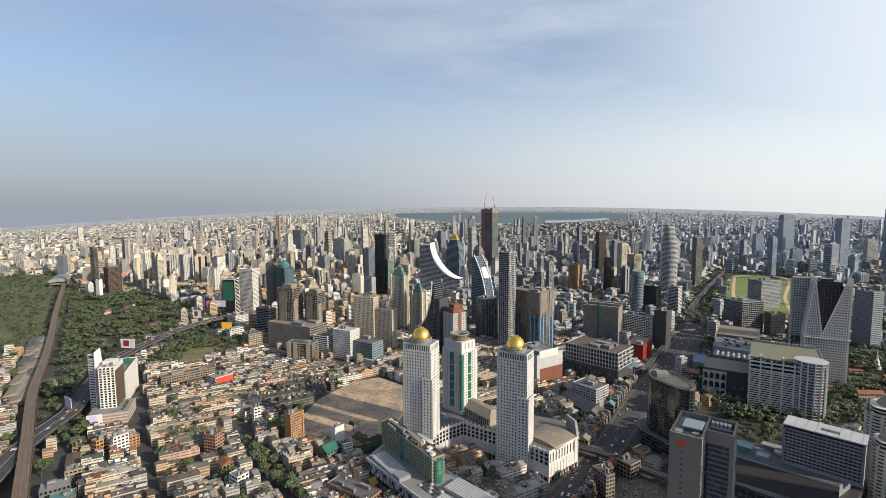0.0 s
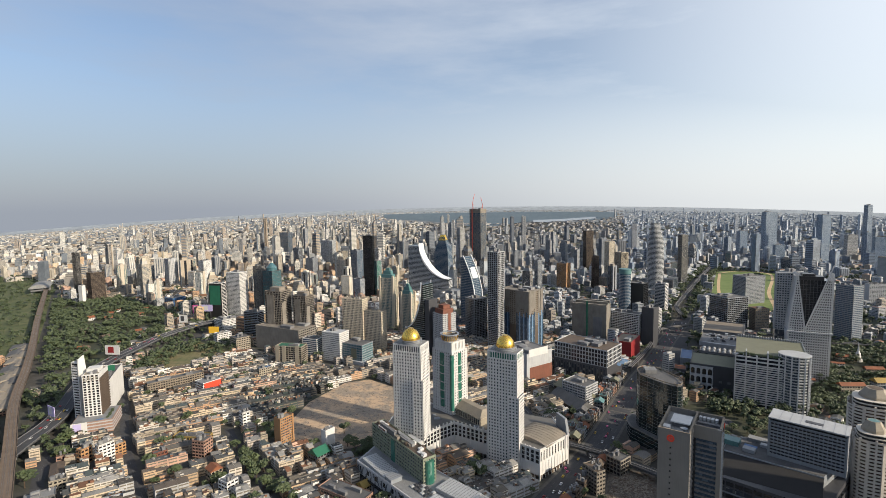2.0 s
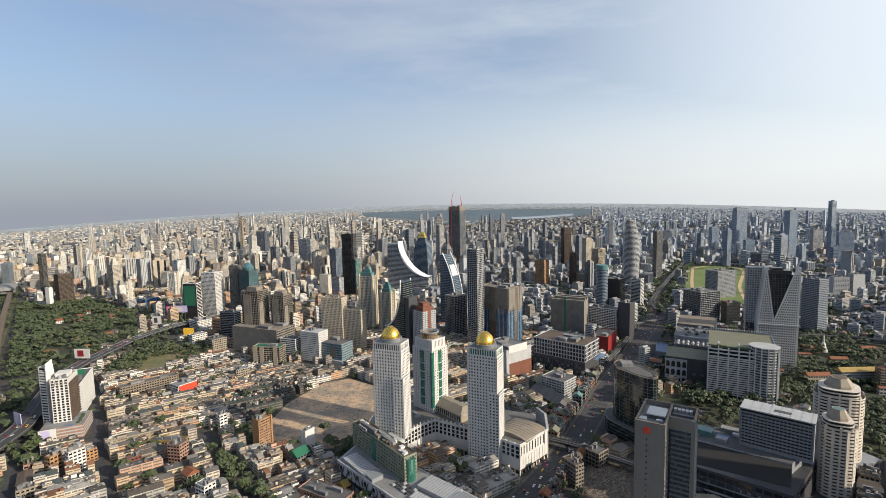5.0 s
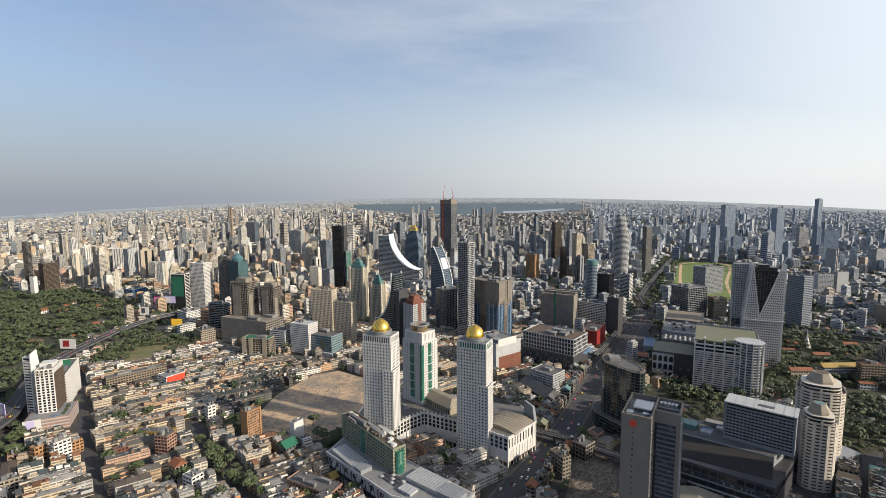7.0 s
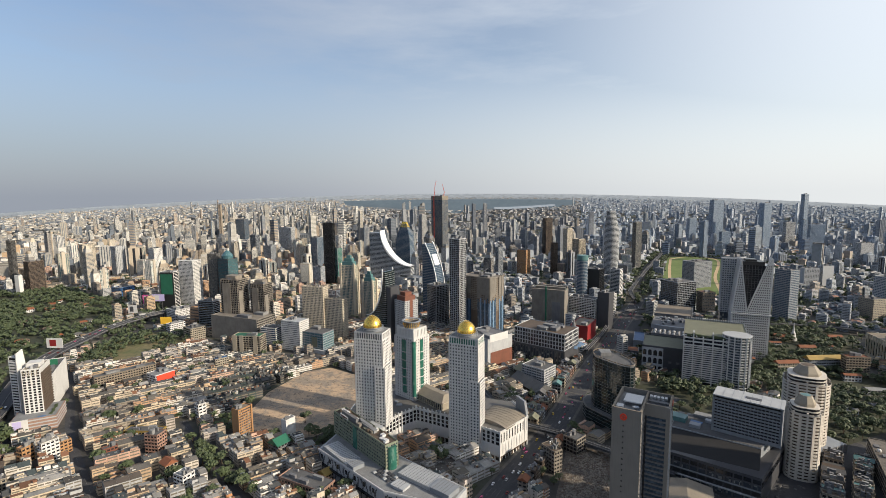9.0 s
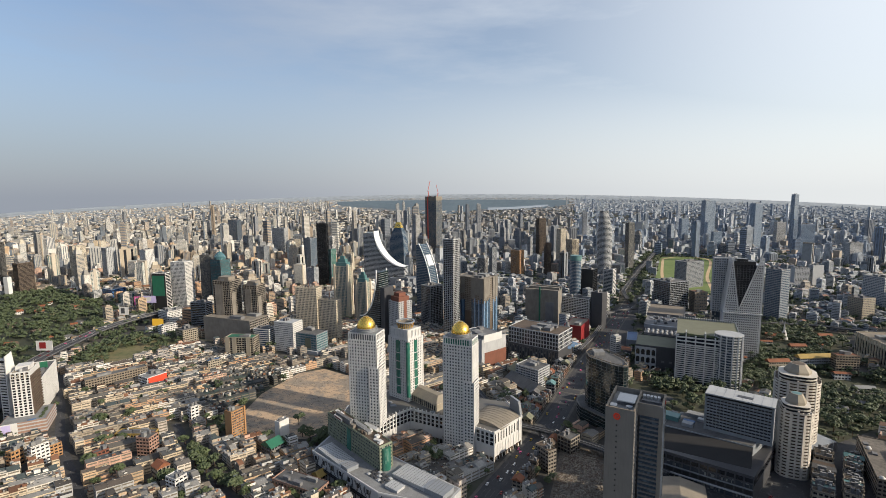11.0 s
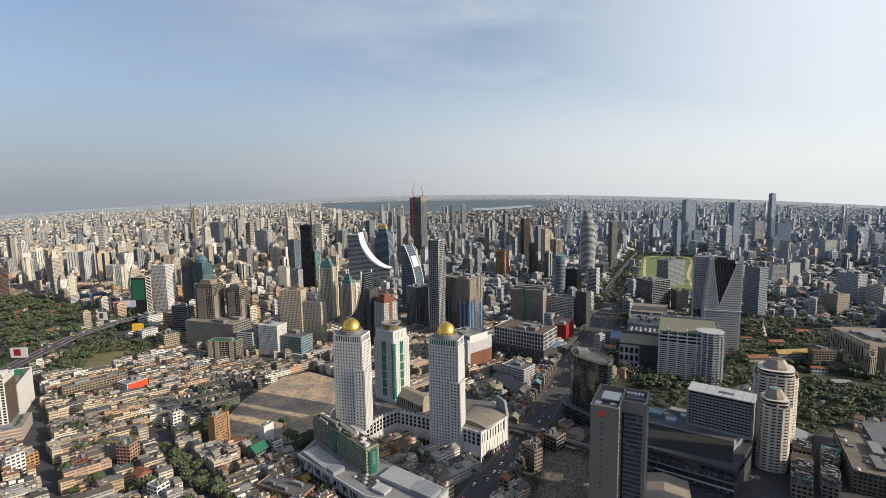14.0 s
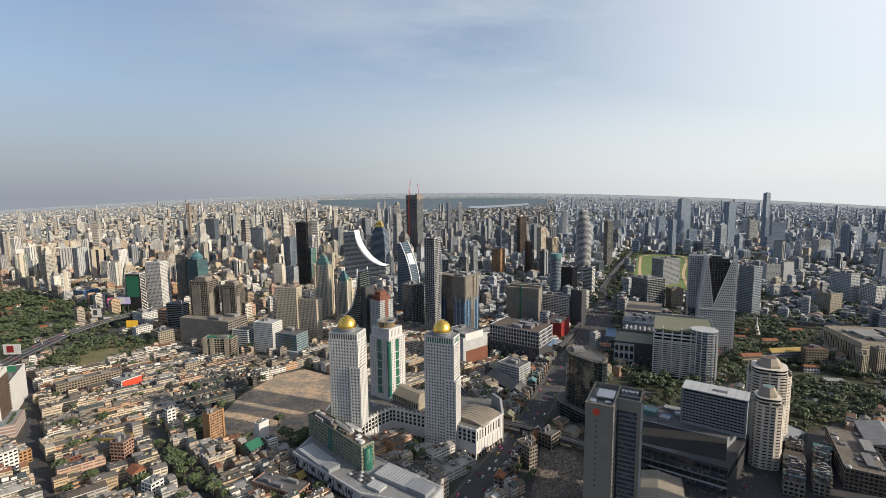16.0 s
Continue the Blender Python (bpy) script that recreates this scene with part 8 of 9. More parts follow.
hoarding((-512.0, 628.0, 17.0, -25.0, 17.0, 29.0), LILAC, "violet billboard beside the expressway", WHITE)

# worn old houses along the avenue, and terraces behind the bank tower
for k in range(12):
    f = k / 11
    x, y = 71 + 55 * f, 474 + 96 * f
    low_block((x, y, 9.0, 8.2, 60 - 2 * f, 0.0, rng_r.uniform(8, 15)), "old_shophouse", "decayed brown shophouse half stripped for demolition", rng_r.choice((BROWN, RAW, BEIGE, TAUPE)), rng_r.choice((BROWN, ROOFGREY, TILE)), rng_r.random() < 0.3, category="house")
for k in range(2, len(MAIN) - 1):
    x, y = MAIN[k]
    if not 600 < y < 870:
        continue
    dx, dy = MAIN[k + 1][0] - x, MAIN[k + 1][1] - y
    ln_ = math.hypot(dx, dy)
    for off in (-23.0, -35.0):
        px, py = x + dy / ln_ * off, y - dx / ln_ * off
        if free(px, py) and free(px - 4, py) and free(px + 4, py):
            low_block((px, py, 11.0, 11.6, math.degrees(math.atan2(dy, dx)) - 90, 0.0, rng_r.uniform(7, 13)), "shophouse", "busy shophouse with a patched roof along the avenue", rng_r.choice((CREAM, OFFWHITE, BEIGE, PINK, GREY)), rng_r.choice((ROOFLIGHT, ROOFGREY, BROWN, TILE, TEAL, OLIVE)), rng_r.random() < 0.3, category="house")
for j in range(12):
    for k in range(5):
        px, py = 92 + 5.2 * j + 12.5 * k, 652 + 13.0 * j - 6.2 * k
        if not (free(px, py) and free(px - 5, py) and free(px + 5, py) and free(px, py - 5) and free(px, py + 5)):
            continue
        low_block((px, py, 11.8, 12.4, 26.0 + rng_r.uniform(-2, 2), 0.0, rng_r.uniform(5, 11)), "market_house", "small market house with a patched roof", rng_r.choice((CREAM, OFFWHITE, BEIGE, GREY, RAW)), rng_r.choice((ROOFLIGHT, ROOFGREY, BROWN, TILE, GREENP, OLIVE, TEAL, ROOFGREY)), rng_r.random() < 0.4, category="house")
low_block((245.0, 612.0, 22.0, 26.0, 47.0, 0.0, 12.0), "terrace_block", "low terrace block with a green-grey roof", PALEGREY, TEAL)
low_block((268.0, 600.0, 14.0, 30.0, 47.0, 0.0, 14.0), "terrace_block", "low pool terrace with a blue deck", OFFWHITE, BLUEROOF)
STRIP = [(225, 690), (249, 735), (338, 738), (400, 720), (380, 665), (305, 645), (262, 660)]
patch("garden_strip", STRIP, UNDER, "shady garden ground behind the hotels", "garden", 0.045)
RAILTREES = [(-575, 690), (-700, 845), (-860, 1050), (-1270, 1585), (-1180, 1540), (-860, 1120), (-670, 880), (-585, 745), (-545, 700)]
take_poly(RAILTREES)
take_poly([(-554, 638), (-595, 680), (-640, 735), (-600, 735), (-535, 660)])
for tr in ([(-269, 587), (-245, 580), (-186, 507), (-171, 477), (-192, 482), (-222, 518)], [(-164, 640), (-136, 631), (-104, 565), (-131, 566)], [(-259, 649), (-233, 632), (-213, 601), (-241, 609)]):
    take_poly(tr)
# roofs and trees between the railway and the narrow street
for x, y, w_, d_, h_, wm, rm in ((-392, 462, 24, 16, 9, GREY, ROOFLIGHT), (-372, 446, 20, 15, 8, GREY, TEAL), (-418, 516, 11, 30, 7, BEIGE, BROWN), (-398, 492, 14, 12, 10, CREAM, ROOFGREY), (-436, 546, 10, 14, 8, PINK, BROWN), (-352, 424, 22, 16, 9, BEIGE, ROOFLIGHT)):
    low_block((x, y, float(w_), float(d_), 40.0, 0.0, float(h_)), "workshop", "plain workshop with a broad sheet roof", wm, rm, d_ > 20, category="building", pitch=0.15)
VERGE = [(-440, 552), (-470, 610), (-490, 625), (-482, 580), (-452, 545)]
take_poly(VERGE)

# ---- the districts ----
rng = random.Random(11)


def shophouse(kind):
    """A narrow town house with balconies, roof additions and a water tank; returned as a thing at the origin."""
    rnd = random.Random(100 + kind)
    w, d = rnd.choice((5.0, 6.0, 8.0, 9.5, 11.0)), rnd.uniform(10, 13.5)
    n = rnd.choice((2, 3, 3, 4, 4))
    h = n * 3.2
    t = thing("shophouse", Matrix(), "weathered concrete shophouse with balconies and patched roof", "house", "shophouses of the old quarter")
    part("wall", Geo().box(-w / 2, -d / 2, 0, w / 2, d / 2, h).box(-w / 2, d / 2 - 3.5, h, w / 2 - rnd.uniform(0, w * 0.4), d / 2, h + 2.8), HOUSE_WALL, t)
    gw, gb = Geo(), Geo()
    for k in range(n):
        z = k * 3.2
        m = max(1, round(w / 3))
        for s in (-1, 1):
            y = s * d / 2
            for j in range(m):
                x = -w / 2 + (j + 0.5) * w / m
                gw.box(x - w / m * 0.34, min(y, y + s * 0.06), z + 0.9, x + w / m * 0.34, max(y, y + s * 0.06), z + 2.4)
            if k:
                gb.box(-w / 2 + 0.1, min(y, y + s * 1.1), z, w / 2 - 0.1, max(y, y + s * 1.1), z + 0.16)
                gb.box(-w / 2 + 0.1, min(y + s * 1.0, y + s * 1.1), z + 0.16, w / 2 - 0.1, max(y + s * 1.0, y + s * 1.1), z + 0.9)
        for s in (-1, 1):
            x = s * w / 2
            gw.box(min(x, x + s * 0.05), -d * 0.2, z + 1.0, max(x, x + s * 0.05), -d * 0.05, z + 2.2)
    tagged(part("window", gw, SHUTTER, t), kind="stuff")
    part("balcony", gb, HOUSE_WALL, t)
    style = kind % 4
    g = Geo()
    if style == 0:
        g.box(-w / 2, -d / 2, h, w / 2, d / 2 - 3.5, h + 0.12)
        g.box(-w / 2, -d / 2, h + 0.12, w / 2, -d / 2 + 0.2, h + 0.9)
        g.box(-w / 2 - 0.01, -d / 2 + 0.2, h + 0.12, -w / 2 + 0.2, d / 2 - 3.5, h + 0.9)
    elif style in (1, 3):
        y0, y1 = -d / 2 - (0.5 if style == 1 else -2.2), d / 2 - 3.6
        for x in (-w / 2 - 0.15, w / 2 + 0.15):
            g.v += [(x, y0, h), (x, (y0 + y1) / 2, h + 2.1), (x, y1, h), (x, y1, h - 0.2), (x, y0, h - 0.2)]
        g.f += [(k, 5 + k, 5 + (k + 1) % 5, (k + 1) % 5) for k in range(5)] + [(0, 1, 2, 3, 4), (9, 8, 7, 6, 5)]
    else:
        prof = [(-w / 2 - 0.3, h + 0.2), (w / 2 + 0.3, h + 1.5), (w / 2 + 0.3, h + 1.3), (-w / 2 - 0.3, h)]
        prism_y(g, prof, -d / 2 - 0.4, d / 2 - 4.6)
    part("roof", g, HOUSE_ROOF, t)
    part("rear_roof", Geo().box(-w / 2 - 0.2, d / 2 - 3.8, h + 2.8, w / 2 - 0.2, d / 2 + 0.3, h + 3.0), HOUSE_ROOF, t)
    part("awning", prism_y(Geo(), [(-w / 2, 3.0), (w / 2, 3.0), (w / 2, 2.9), (-w / 2, 2.9)], -d / 2 - 2.2, -d / 2 - 0.02), HOUSE_ROOF, t)
    part("water_tank", Geo().lathe([(0.01, h + 3.0), (0.7, h + 3.0), (0.75, h + 4.3), (0.4, h + 4.7), (0.01, h + 4.75)], 10, -w * 0.2, d / 2 - 1.8), ZINC, t, "round steel water tank")
    return t, w, d, h


def put_away(protos):
    for t in protos:
        for o in (*t.children_recursive, t):
            bpy.data.objects.remove(o)


protos = [shophouse(k) for k in range(14)]
LANE = radians(40)
ua, va = (math.cos(LANE), math.sin(LANE)), (math.sin(LANE), -math.cos(LANE))


def in_view(x, y, extra=3.0):
    a = math.degrees(math.atan2(x, y))
    return -46 - extra < a < 45 + extra


PAINTS = [(0.524, 0.446, 0.349), (0.582, 0.533, 0.466), (0.436, 0.325, 0.228), (0.339, 0.291, 0.233), (0.563, 0.470, 0.344), (0.485, 0.301, 0.184), (0.485, 0.436, 0.398), (0.262, 0.228, 0.194), (0.601, 0.567, 0.514), (0.495, 0.359, 0.233), (0.700, 0.680, 0.645), (0.520, 0.340, 0.260), (0.660, 0.655, 0.640), (0.400, 0.410, 0.420)]
ROOFS = [(0.074, 0.067, 0.061), (0.111, 0.104, 0.097), (0.054, 0.049, 0.046), (0.156, 0.152, 0.146), (0.086, 0.071, 0.061), (0.123, 0.059, 0.034), (0.072, 0.076, 0.079), (0.098, 0.092, 0.084), (0.184, 0.184, 0.184), (0.057, 0.075, 0.079), (0.287, 0.279, 0.267), (0.189, 0.090, 0.049), (0.246, 0.242, 0.234), (0.139, 0.123, 0.102)]


# sets for further houses on the right, blued and paled to imitate haze
ROOFS_HAZED = [(0.180, 0.191, 0.209), (0.270, 0.281, 0.293), (0.124, 0.130, 0.135), (0.338, 0.338, 0.338), (0.158, 0.135, 0.119), (0.214, 0.112, 0.079), (0.225, 0.247, 0.270)]
PAINTS_HAZED = [(0.309, 0.342, 0.386), (0.399, 0.431, 0.476), (0.244, 0.277, 0.321), (0.386, 0.393, 0.399), (0.193, 0.220, 0.258), (0.426, 0.450, 0.496), (0.347, 0.309, 0.270)]


def shade(c, rnd, k=0.15):
    f = 1 + rnd.uniform(-k, k)
    return tuple(min(0.82, v * f) for v in c)


# rows of shophouses in the old quarter
spots = []
for iq in range(-32, 14):
    for s in (-1, 1):
        p = -420.0 + rng.uniform(0, 10)
        q = iq * 31.0 + s * 7.2
        run, kind, tall = 0, 0, 1.0
        while p < 900:
            if run <= 0:
                run, kind, tall = rng.randrange(2, 9), rng.randrange(14), rng.uniform(0.85, 1.3)
            run -= 1
            w, d = protos[kind][1], protos[kind][2]
            x, y = ua[0] * (p + w / 2) + va[0] * q - 150, ua[1] * (p + w / 2) + va[1] * q + 400
            p += w + (rng.uniform(4, 12) if rng.random() < 0.06 else 0.05)
            if rng.random() < 0.05 or not in_view(x, y) or y < 380 or math.hypot(x, y) > 1150 or x > 150 or x - 0.1 * y > 40:
                continue
            if not (free(x, y) and free(x + 4, y + 4) and free(x - 4, y - 4) and free(x + 4, y - 4) and free(x - 4, y + 4)):
                continue
            spots.append((math.hypot(x, y - 60), x, y, kind, s, tall))
spots.sort()
near, rest = spots[:150], spots[150:]
tops = [protos[q[3]][3] * q[5] for q in near]
for _, x, y, kind, s, tall in near:
    copy_thing(protos[kind][0], settle(pose(x, y, 0, 0, 0, math.degrees(LANE) + (180 if s < 0 else 0)) @ Matrix.Diagonal((1, 1, tall * rng.uniform(0.97, 1.03), 1))))
gw, gg, gf = Geo(), Geo(), Geo()


TIN_QUARTER = [(-318, 722), (-290, 815), (-232, 815), (-204, 759), (-214, 675), (-230, 645), (-275, 668)]
TIN = [(0.033, 0.037, 0.041), (0.045, 0.051, 0.054), (0.027, 0.030, 0.033), (0.060, 0.063, 0.066), (0.030, 0.051, 0.051), (0.078, 0.075, 0.072)]


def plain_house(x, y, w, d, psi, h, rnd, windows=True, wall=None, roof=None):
    wall = wall or shade(rnd.choice(PAINTS if x < -0.05 * y or y < 850 else PAINTS_HAZED), rnd)
    roof = roof or shade(rnd.choice(ROOFS if x < 0.1 * y or y < 850 else ROOFS_HAZED), rnd)
    if inside(TIN_QUARTER, x, y):
        wall, roof, h = shade(rnd.choice(TIN), rnd, 0.3), shade(rnd.choice(TIN), rnd), h * 0.8
    gw.turned(x, y, w, d, psi, 0, h, wall, roof)
    c, s_ = math.cos(radians(psi)), math.sin(radians(psi))
    kind = rnd.random()
    if h < 15 and kind < 0.42:
        gw.gable(x, y, w * 1.03, d * 1.06, psi, h, d * rnd.uniform(0.13, 0.22), roof, wall)
    elif h < 15 and kind < 0.68:
        o = rnd.choice((-0.2, 0.2)) * d
        gw.gable(x - o * s_, y + o * c, w * 1.02, d * 0.62, psi, h, d * rnd.uniform(0.08, 0.15), roof, wall)
        gw.turned(x + o * s_ * 1.5, y - o * c * 1.5, w * 0.98, d * 0.16, psi, h, h + 0.9, wall, wall)
    elif kind < 0.92:
        o = rnd.uniform(-0.25, 0.25) * d
        gw.turned(x - o * s_, y + o * c, w * rnd.uniform(0.5, 0.95), d * rnd.uniform(0.25, 0.45), psi, h, h + rnd.uniform(1.8, 3.2), shade(wall, rnd), shade(rnd.choice(ROOFS), rnd))
    if windows:
        for k in range(int(h / 3.2)):
            o = gg if y < 850 else gf
            o.turned(x, y, w * 0.86, d + 0.16, psi, k * 3.2 + 1.0, k * 3.2 + 2.3)
            o.turned(x, y, w + 0.16, d * 0.8, psi, k * 3.2 + 1.1, k * 3.2 + 2.2)


for _, x, y, kind, s, tall in rest:
    terrace = random.Random(int(tall * 1e6))        # one terrace shares its height and paint
    tops.append(terrace.choice((7, 10, 10, 13, 13)))
    plain_house(x, y, protos[kind][1], protos[kind][2], math.degrees(LANE), tops[-1], rng, True, shade(terrace.choice(PAINTS), rng, 0.08), shade(terrace.choice(ROOFS), rng, 0.12))
put_away([p[0] for p in protos])
# roof clutter: tanks, lean-tos, drying racks and air conditioners on the old houses
gc = Geo()
CLUTTER = [(0.50, 0.49, 0.47), (0.10, 0.10, 0.10), (0.26, 0.25, 0.24), (0.20, 0.09, 0.05), (0.10, 0.09, 0.08), (0.14, 0.16, 0.17), (0.38, 0.33, 0.25), (0.06, 0.055, 0.05), (0.46, 0.42, 0.34), (0.16, 0.15, 0.14)]
for (_, x, y, kind, s, tall), top in zip(spots, tops):
    for q in range(3):
        a, b = x + rng.uniform(-3, 3), y + rng.uniform(-3, 3)
        low = top - rng.uniform(0.5, 3.0)
        gc.turned(a, b, rng.uniform(0.8, 3.4), rng.uniform(0.8, 2.6), math.degrees(LANE), low, top + rng.choice((0.5, 0.8, 1.2, 1.8, 2.6)), shade(rng.choice(CLUTTER), rng), shade(rng.choice(CLUTTER), rng))
tagged(part("roof_clutter", gc, TINT), "lean-tos, stair heads and boxes on the old roofs", "roof clutter", kind="stuff")
for _, x, y, kind, s, tall in spots:
    take_box(x, y, 8, 8, 0, 1)

# other quarters: mixed houses and small blocks on a loose grid
DISTRICT = {}
cells = 0
yy = 420.0
while yy < 2980:
    step = 15.0 if yy < 900 else (18.0 if yy < 1600 else 24.0)
    xx = -yy * 1.06
    while xx < yy * 1.03:
        key = (int(xx // 140), int(yy // 160))
        if key not in DISTRICT:
            DISTRICT[key] = (rng.choice((20, 30, 40, 47, 47, 62)), rng.uniform(0.55, 1.0), rng.random())
        psi, dens, kind = DISTRICT[key]
        x, y = xx + rng.uniform(-2, 2), yy + rng.uniform(-2, 2)
        q = step * 0.36
        if free(x, y) and free(x - q, y - q) and free(x + q, y - q) and free(x - q, y + q) and free(x + q, y + q) and rng.random() < dens and in_view(x, y):
            az = math.degrees(math.atan2(x, y))
            green = 0.34 if az > 22 else (0.22 if y > 850 else 0.12)
            if rng.random() > green:
                w, d = step * rng.uniform(0.6, 0.98), step * rng.uniform(0.55, 0.95)
                h = rng.choice((6, 7, 9, 10, 10, 13, 13, 16))
                if y > 850 and rng.random() < (0.22 if kind > 0.5 else 0.10):
                    w, d, h = w * 1.1, d * 1.1, rng.uniform(17, 42)
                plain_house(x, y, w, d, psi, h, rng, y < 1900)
                cells += 1
        xx += step
    yy += step
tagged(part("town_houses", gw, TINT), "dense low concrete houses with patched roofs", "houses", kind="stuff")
tagged(part("town_house_windows", gg, SHUTTER), "dark window strips of the low houses", "windows", kind="stuff")

tagged(part("block_windows", gf, GLASS), "window strips of the small blocks further off", "windows", kind="stuff")

# apartment and office towers of the middle distance
def plain_tower(kind):
    rnd = random.Random(300 + kind)
    w, d, h = rnd.uniform(18, 34), rnd.uniform(16, 28), rnd.uniform(55, 120)
    t = tower((0, 0, w, d, 0, 0, h), "high_rise", "pale concrete high-rise with regular windows" if kind < 12 else "cool grey high-rise with regular windows", TOWER_WALL if kind < 12 else TOWER_HAZED, rnd.choice((GLASS, GLASS, GLASSBLUE, GLASSBLACK, GLASSTEAL)), 3.3, rnd.choice((0.9, 1.3, 1.6)), rnd.choice((3.2, 4.5, 6.0)), rnd.choice((0.0, 0.8, 1.6, 2.4)), ROOFGREY, 1, "high-rise", "high-rises of the middle distance", blank=rnd.choice(("", "", "", "s", "w")))
    paint = TOWER_WALL if kind < 12 else TOWER_HAZED
    style = kind % 4
    if style == 0:
        for s_ in (-1, 1):
            part("side_shaft", Geo().box(s_ * w * 0.36 - w * 0.1, -d / 2 - 1.6, 0, s_ * w * 0.36 + w * 0.1, d / 2 + 1.6, h + 5), paint, t)
    elif style == 1:
        for k, (f, z0, z1) in enumerate(((0.72, h, h + 9), (0.45, h + 9, h + 16))):
            part("upper_tier", lattice(Geo().box(-w * f / 2, -d * f / 2, z0, w * f / 2, d * f / 2, z1 - 0.3), w * f, d * f, z0, z1, 3.0, 1.2, 3.0, 0.9, 0.3), paint, t)
    elif style == 2:
        # black strip proud of the wall, imitating the shade of a balcony recess
        part("balcony_recess", Geo().box(-w * 0.13, -d / 2 - 0.6, 3, w * 0.13, d / 2 + 0.6, h - 2).box(-w / 2 - 0.6, -d * 0.13, 3, w / 2 + 0.6, d * 0.13, h - 2), GLASSBLACK, t, "dark glass strip standing in for shaded balconies")
        part("crown_block", Geo().box(-w * 0.3, -d * 0.3, h, w * 0.3, d * 0.3, h + 6), paint, t)
    else:
        part("stair_shaft", Geo().box(-w * 0.16, -d / 2 - 2.4, 0, w * 0.16, d / 2 + 2.4, h + 7), paint, t)
        part("crown_slab", Geo().box(-w * 0.42, -d * 0.42, h + 2.6, w * 0.42, d * 0.42, h + 3.4).box(-w * 0.3, -d * 0.3, h, w * 0.3, d * 0.3, h + 2.6), paint, t)
    return t, w, d


tp = [plain_tower(k) for k in range(22)]
made, tries = [], 0
while len(made) < 130 and tries < 12000:
    tries += 1
    az = rng.uniform(-46, 44)
    dist = rng.uniform(1250, 2950)
    if az < -37 and rng.random() < 0.75:
        continue
    if az < -13:
        if dist < 1500 and rng.random() < 0.8:
            continue
    elif az < 4:
        if dist < 1650 or rng.random() < 0.35:
            continue
    elif az < 24:
        if dist < 1500 or rng.random() < 0.55:
            continue
    elif dist < 1900 or rng.random() < 0.5:
        continue
    x, y = dist * math.sin(radians(az)), dist * math.cos(radians(az))
    if not (free(x, y) and free(x + 15, y) and free(x - 15, y) and free(x, y - 15)):
        continue
    if any((x - a) ** 2 + (y - b) ** 2 < 38**2 for a, b in made):
        continue
    kind = rng.randrange(12) if az < -5 else rng.randrange(12, 22)
    copy_thing(tp[kind][0], settle(pose(x, y, 0, 0, 0, rng.choice((20, 35, 47, 60, 75))) @ Matrix.Diagonal((rng.uniform(0.8, 1.15), rng.uniform(0.8, 1.15), rng.uniform(0.55, 1.15) * (0.8 if az > 24 else 1), 1))))
    take_box(x, y, 26, 26, 0, 2)
    made.append((x, y))
put_away([p[0] for p in tp])

# the city beyond, out to the horizon
g, gl = Geo(), Geo()
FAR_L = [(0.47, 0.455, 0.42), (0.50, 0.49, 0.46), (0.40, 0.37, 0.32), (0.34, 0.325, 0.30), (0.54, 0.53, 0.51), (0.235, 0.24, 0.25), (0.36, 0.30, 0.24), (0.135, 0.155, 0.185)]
# middle and right walls go bluer: distance haze put into the colours
FAR_HAZE_M = [(0.26, 0.275, 0.30), (0.33, 0.34, 0.355), (0.20, 0.22, 0.25), (0.40, 0.395, 0.385), (0.15, 0.17, 0.205), (0.29, 0.265, 0.235), (0.22, 0.21, 0.20)]
FAR_HAZE_R = [(0.308, 0.358, 0.425), (0.388, 0.438, 0.505), (0.234, 0.289, 0.370), (0.204, 0.259, 0.345), (0.394, 0.413, 0.443), (0.493, 0.530, 0.579)]


def far_hazed_paint(az):
    return FAR_L if az < -6 else (FAR_HAZE_M if az < 14 else FAR_HAZE_R)


# roofs paled and blued the same way, for haze
FAR_HAZE_ROOF = [(0.150, 0.165, 0.185), (0.205, 0.220, 0.243), (0.110, 0.124, 0.140), (0.165, 0.140, 0.128), (0.245, 0.262, 0.288), (0.062, 0.085, 0.068), (0.050, 0.072, 0.055)]


def far_box(out, x, y, w, d, psi, z0, z1, wall, roof):
    x, y = set_out(x, y)
    a, b, zb = lay(x, y, z0)
    k = math.hypot(a, b) / math.hypot(x, y)
    out.turned(a, b, w * k, d * k, psi, zb, zb + (z1 - z0) * k, wall, roof)


def ribbed_box(x, y, w, d, psi, h, wall):
    """A far high-rise: a glazed core behind ribs or floor bands."""
    dark = rng.choice(((0.09, 0.11, 0.14), (0.13, 0.16, 0.20), (0.18, 0.20, 0.22), tuple(v * 0.55 for v in wall)))
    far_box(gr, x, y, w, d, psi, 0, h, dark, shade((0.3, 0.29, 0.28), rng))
    c, s_ = math.cos(radians(psi)), math.sin(radians(psi))
    if rng.random() < 0.55:
        n = rng.choice((3, 4, 5))
        k = rng.uniform(0.4, 0.75)
        for j in range(n):
            o = (-0.5 + (j + 0.5) / n) * w
            far_box(gr, x + o * c, y + o * s_, w / n * k, d + 1.4, psi, 0, h + 1.5, wall, wall)
            o = (-0.5 + (j + 0.5) / n) * d
            far_box(gr, x - o * s_, y + o * c, w + 1.2, d / n * k, psi, 0, h + 1.2, wall, wall)
    else:
        n = int(h / rng.choice((3.4, 5.0, 6.8)))
        for j in range(n):
            far_box(gr, x, y, w + 1.2, d + 1.2, psi, j * h / n, (j + rng.choice((0.45, 0.55))) * h / n, wall, wall)


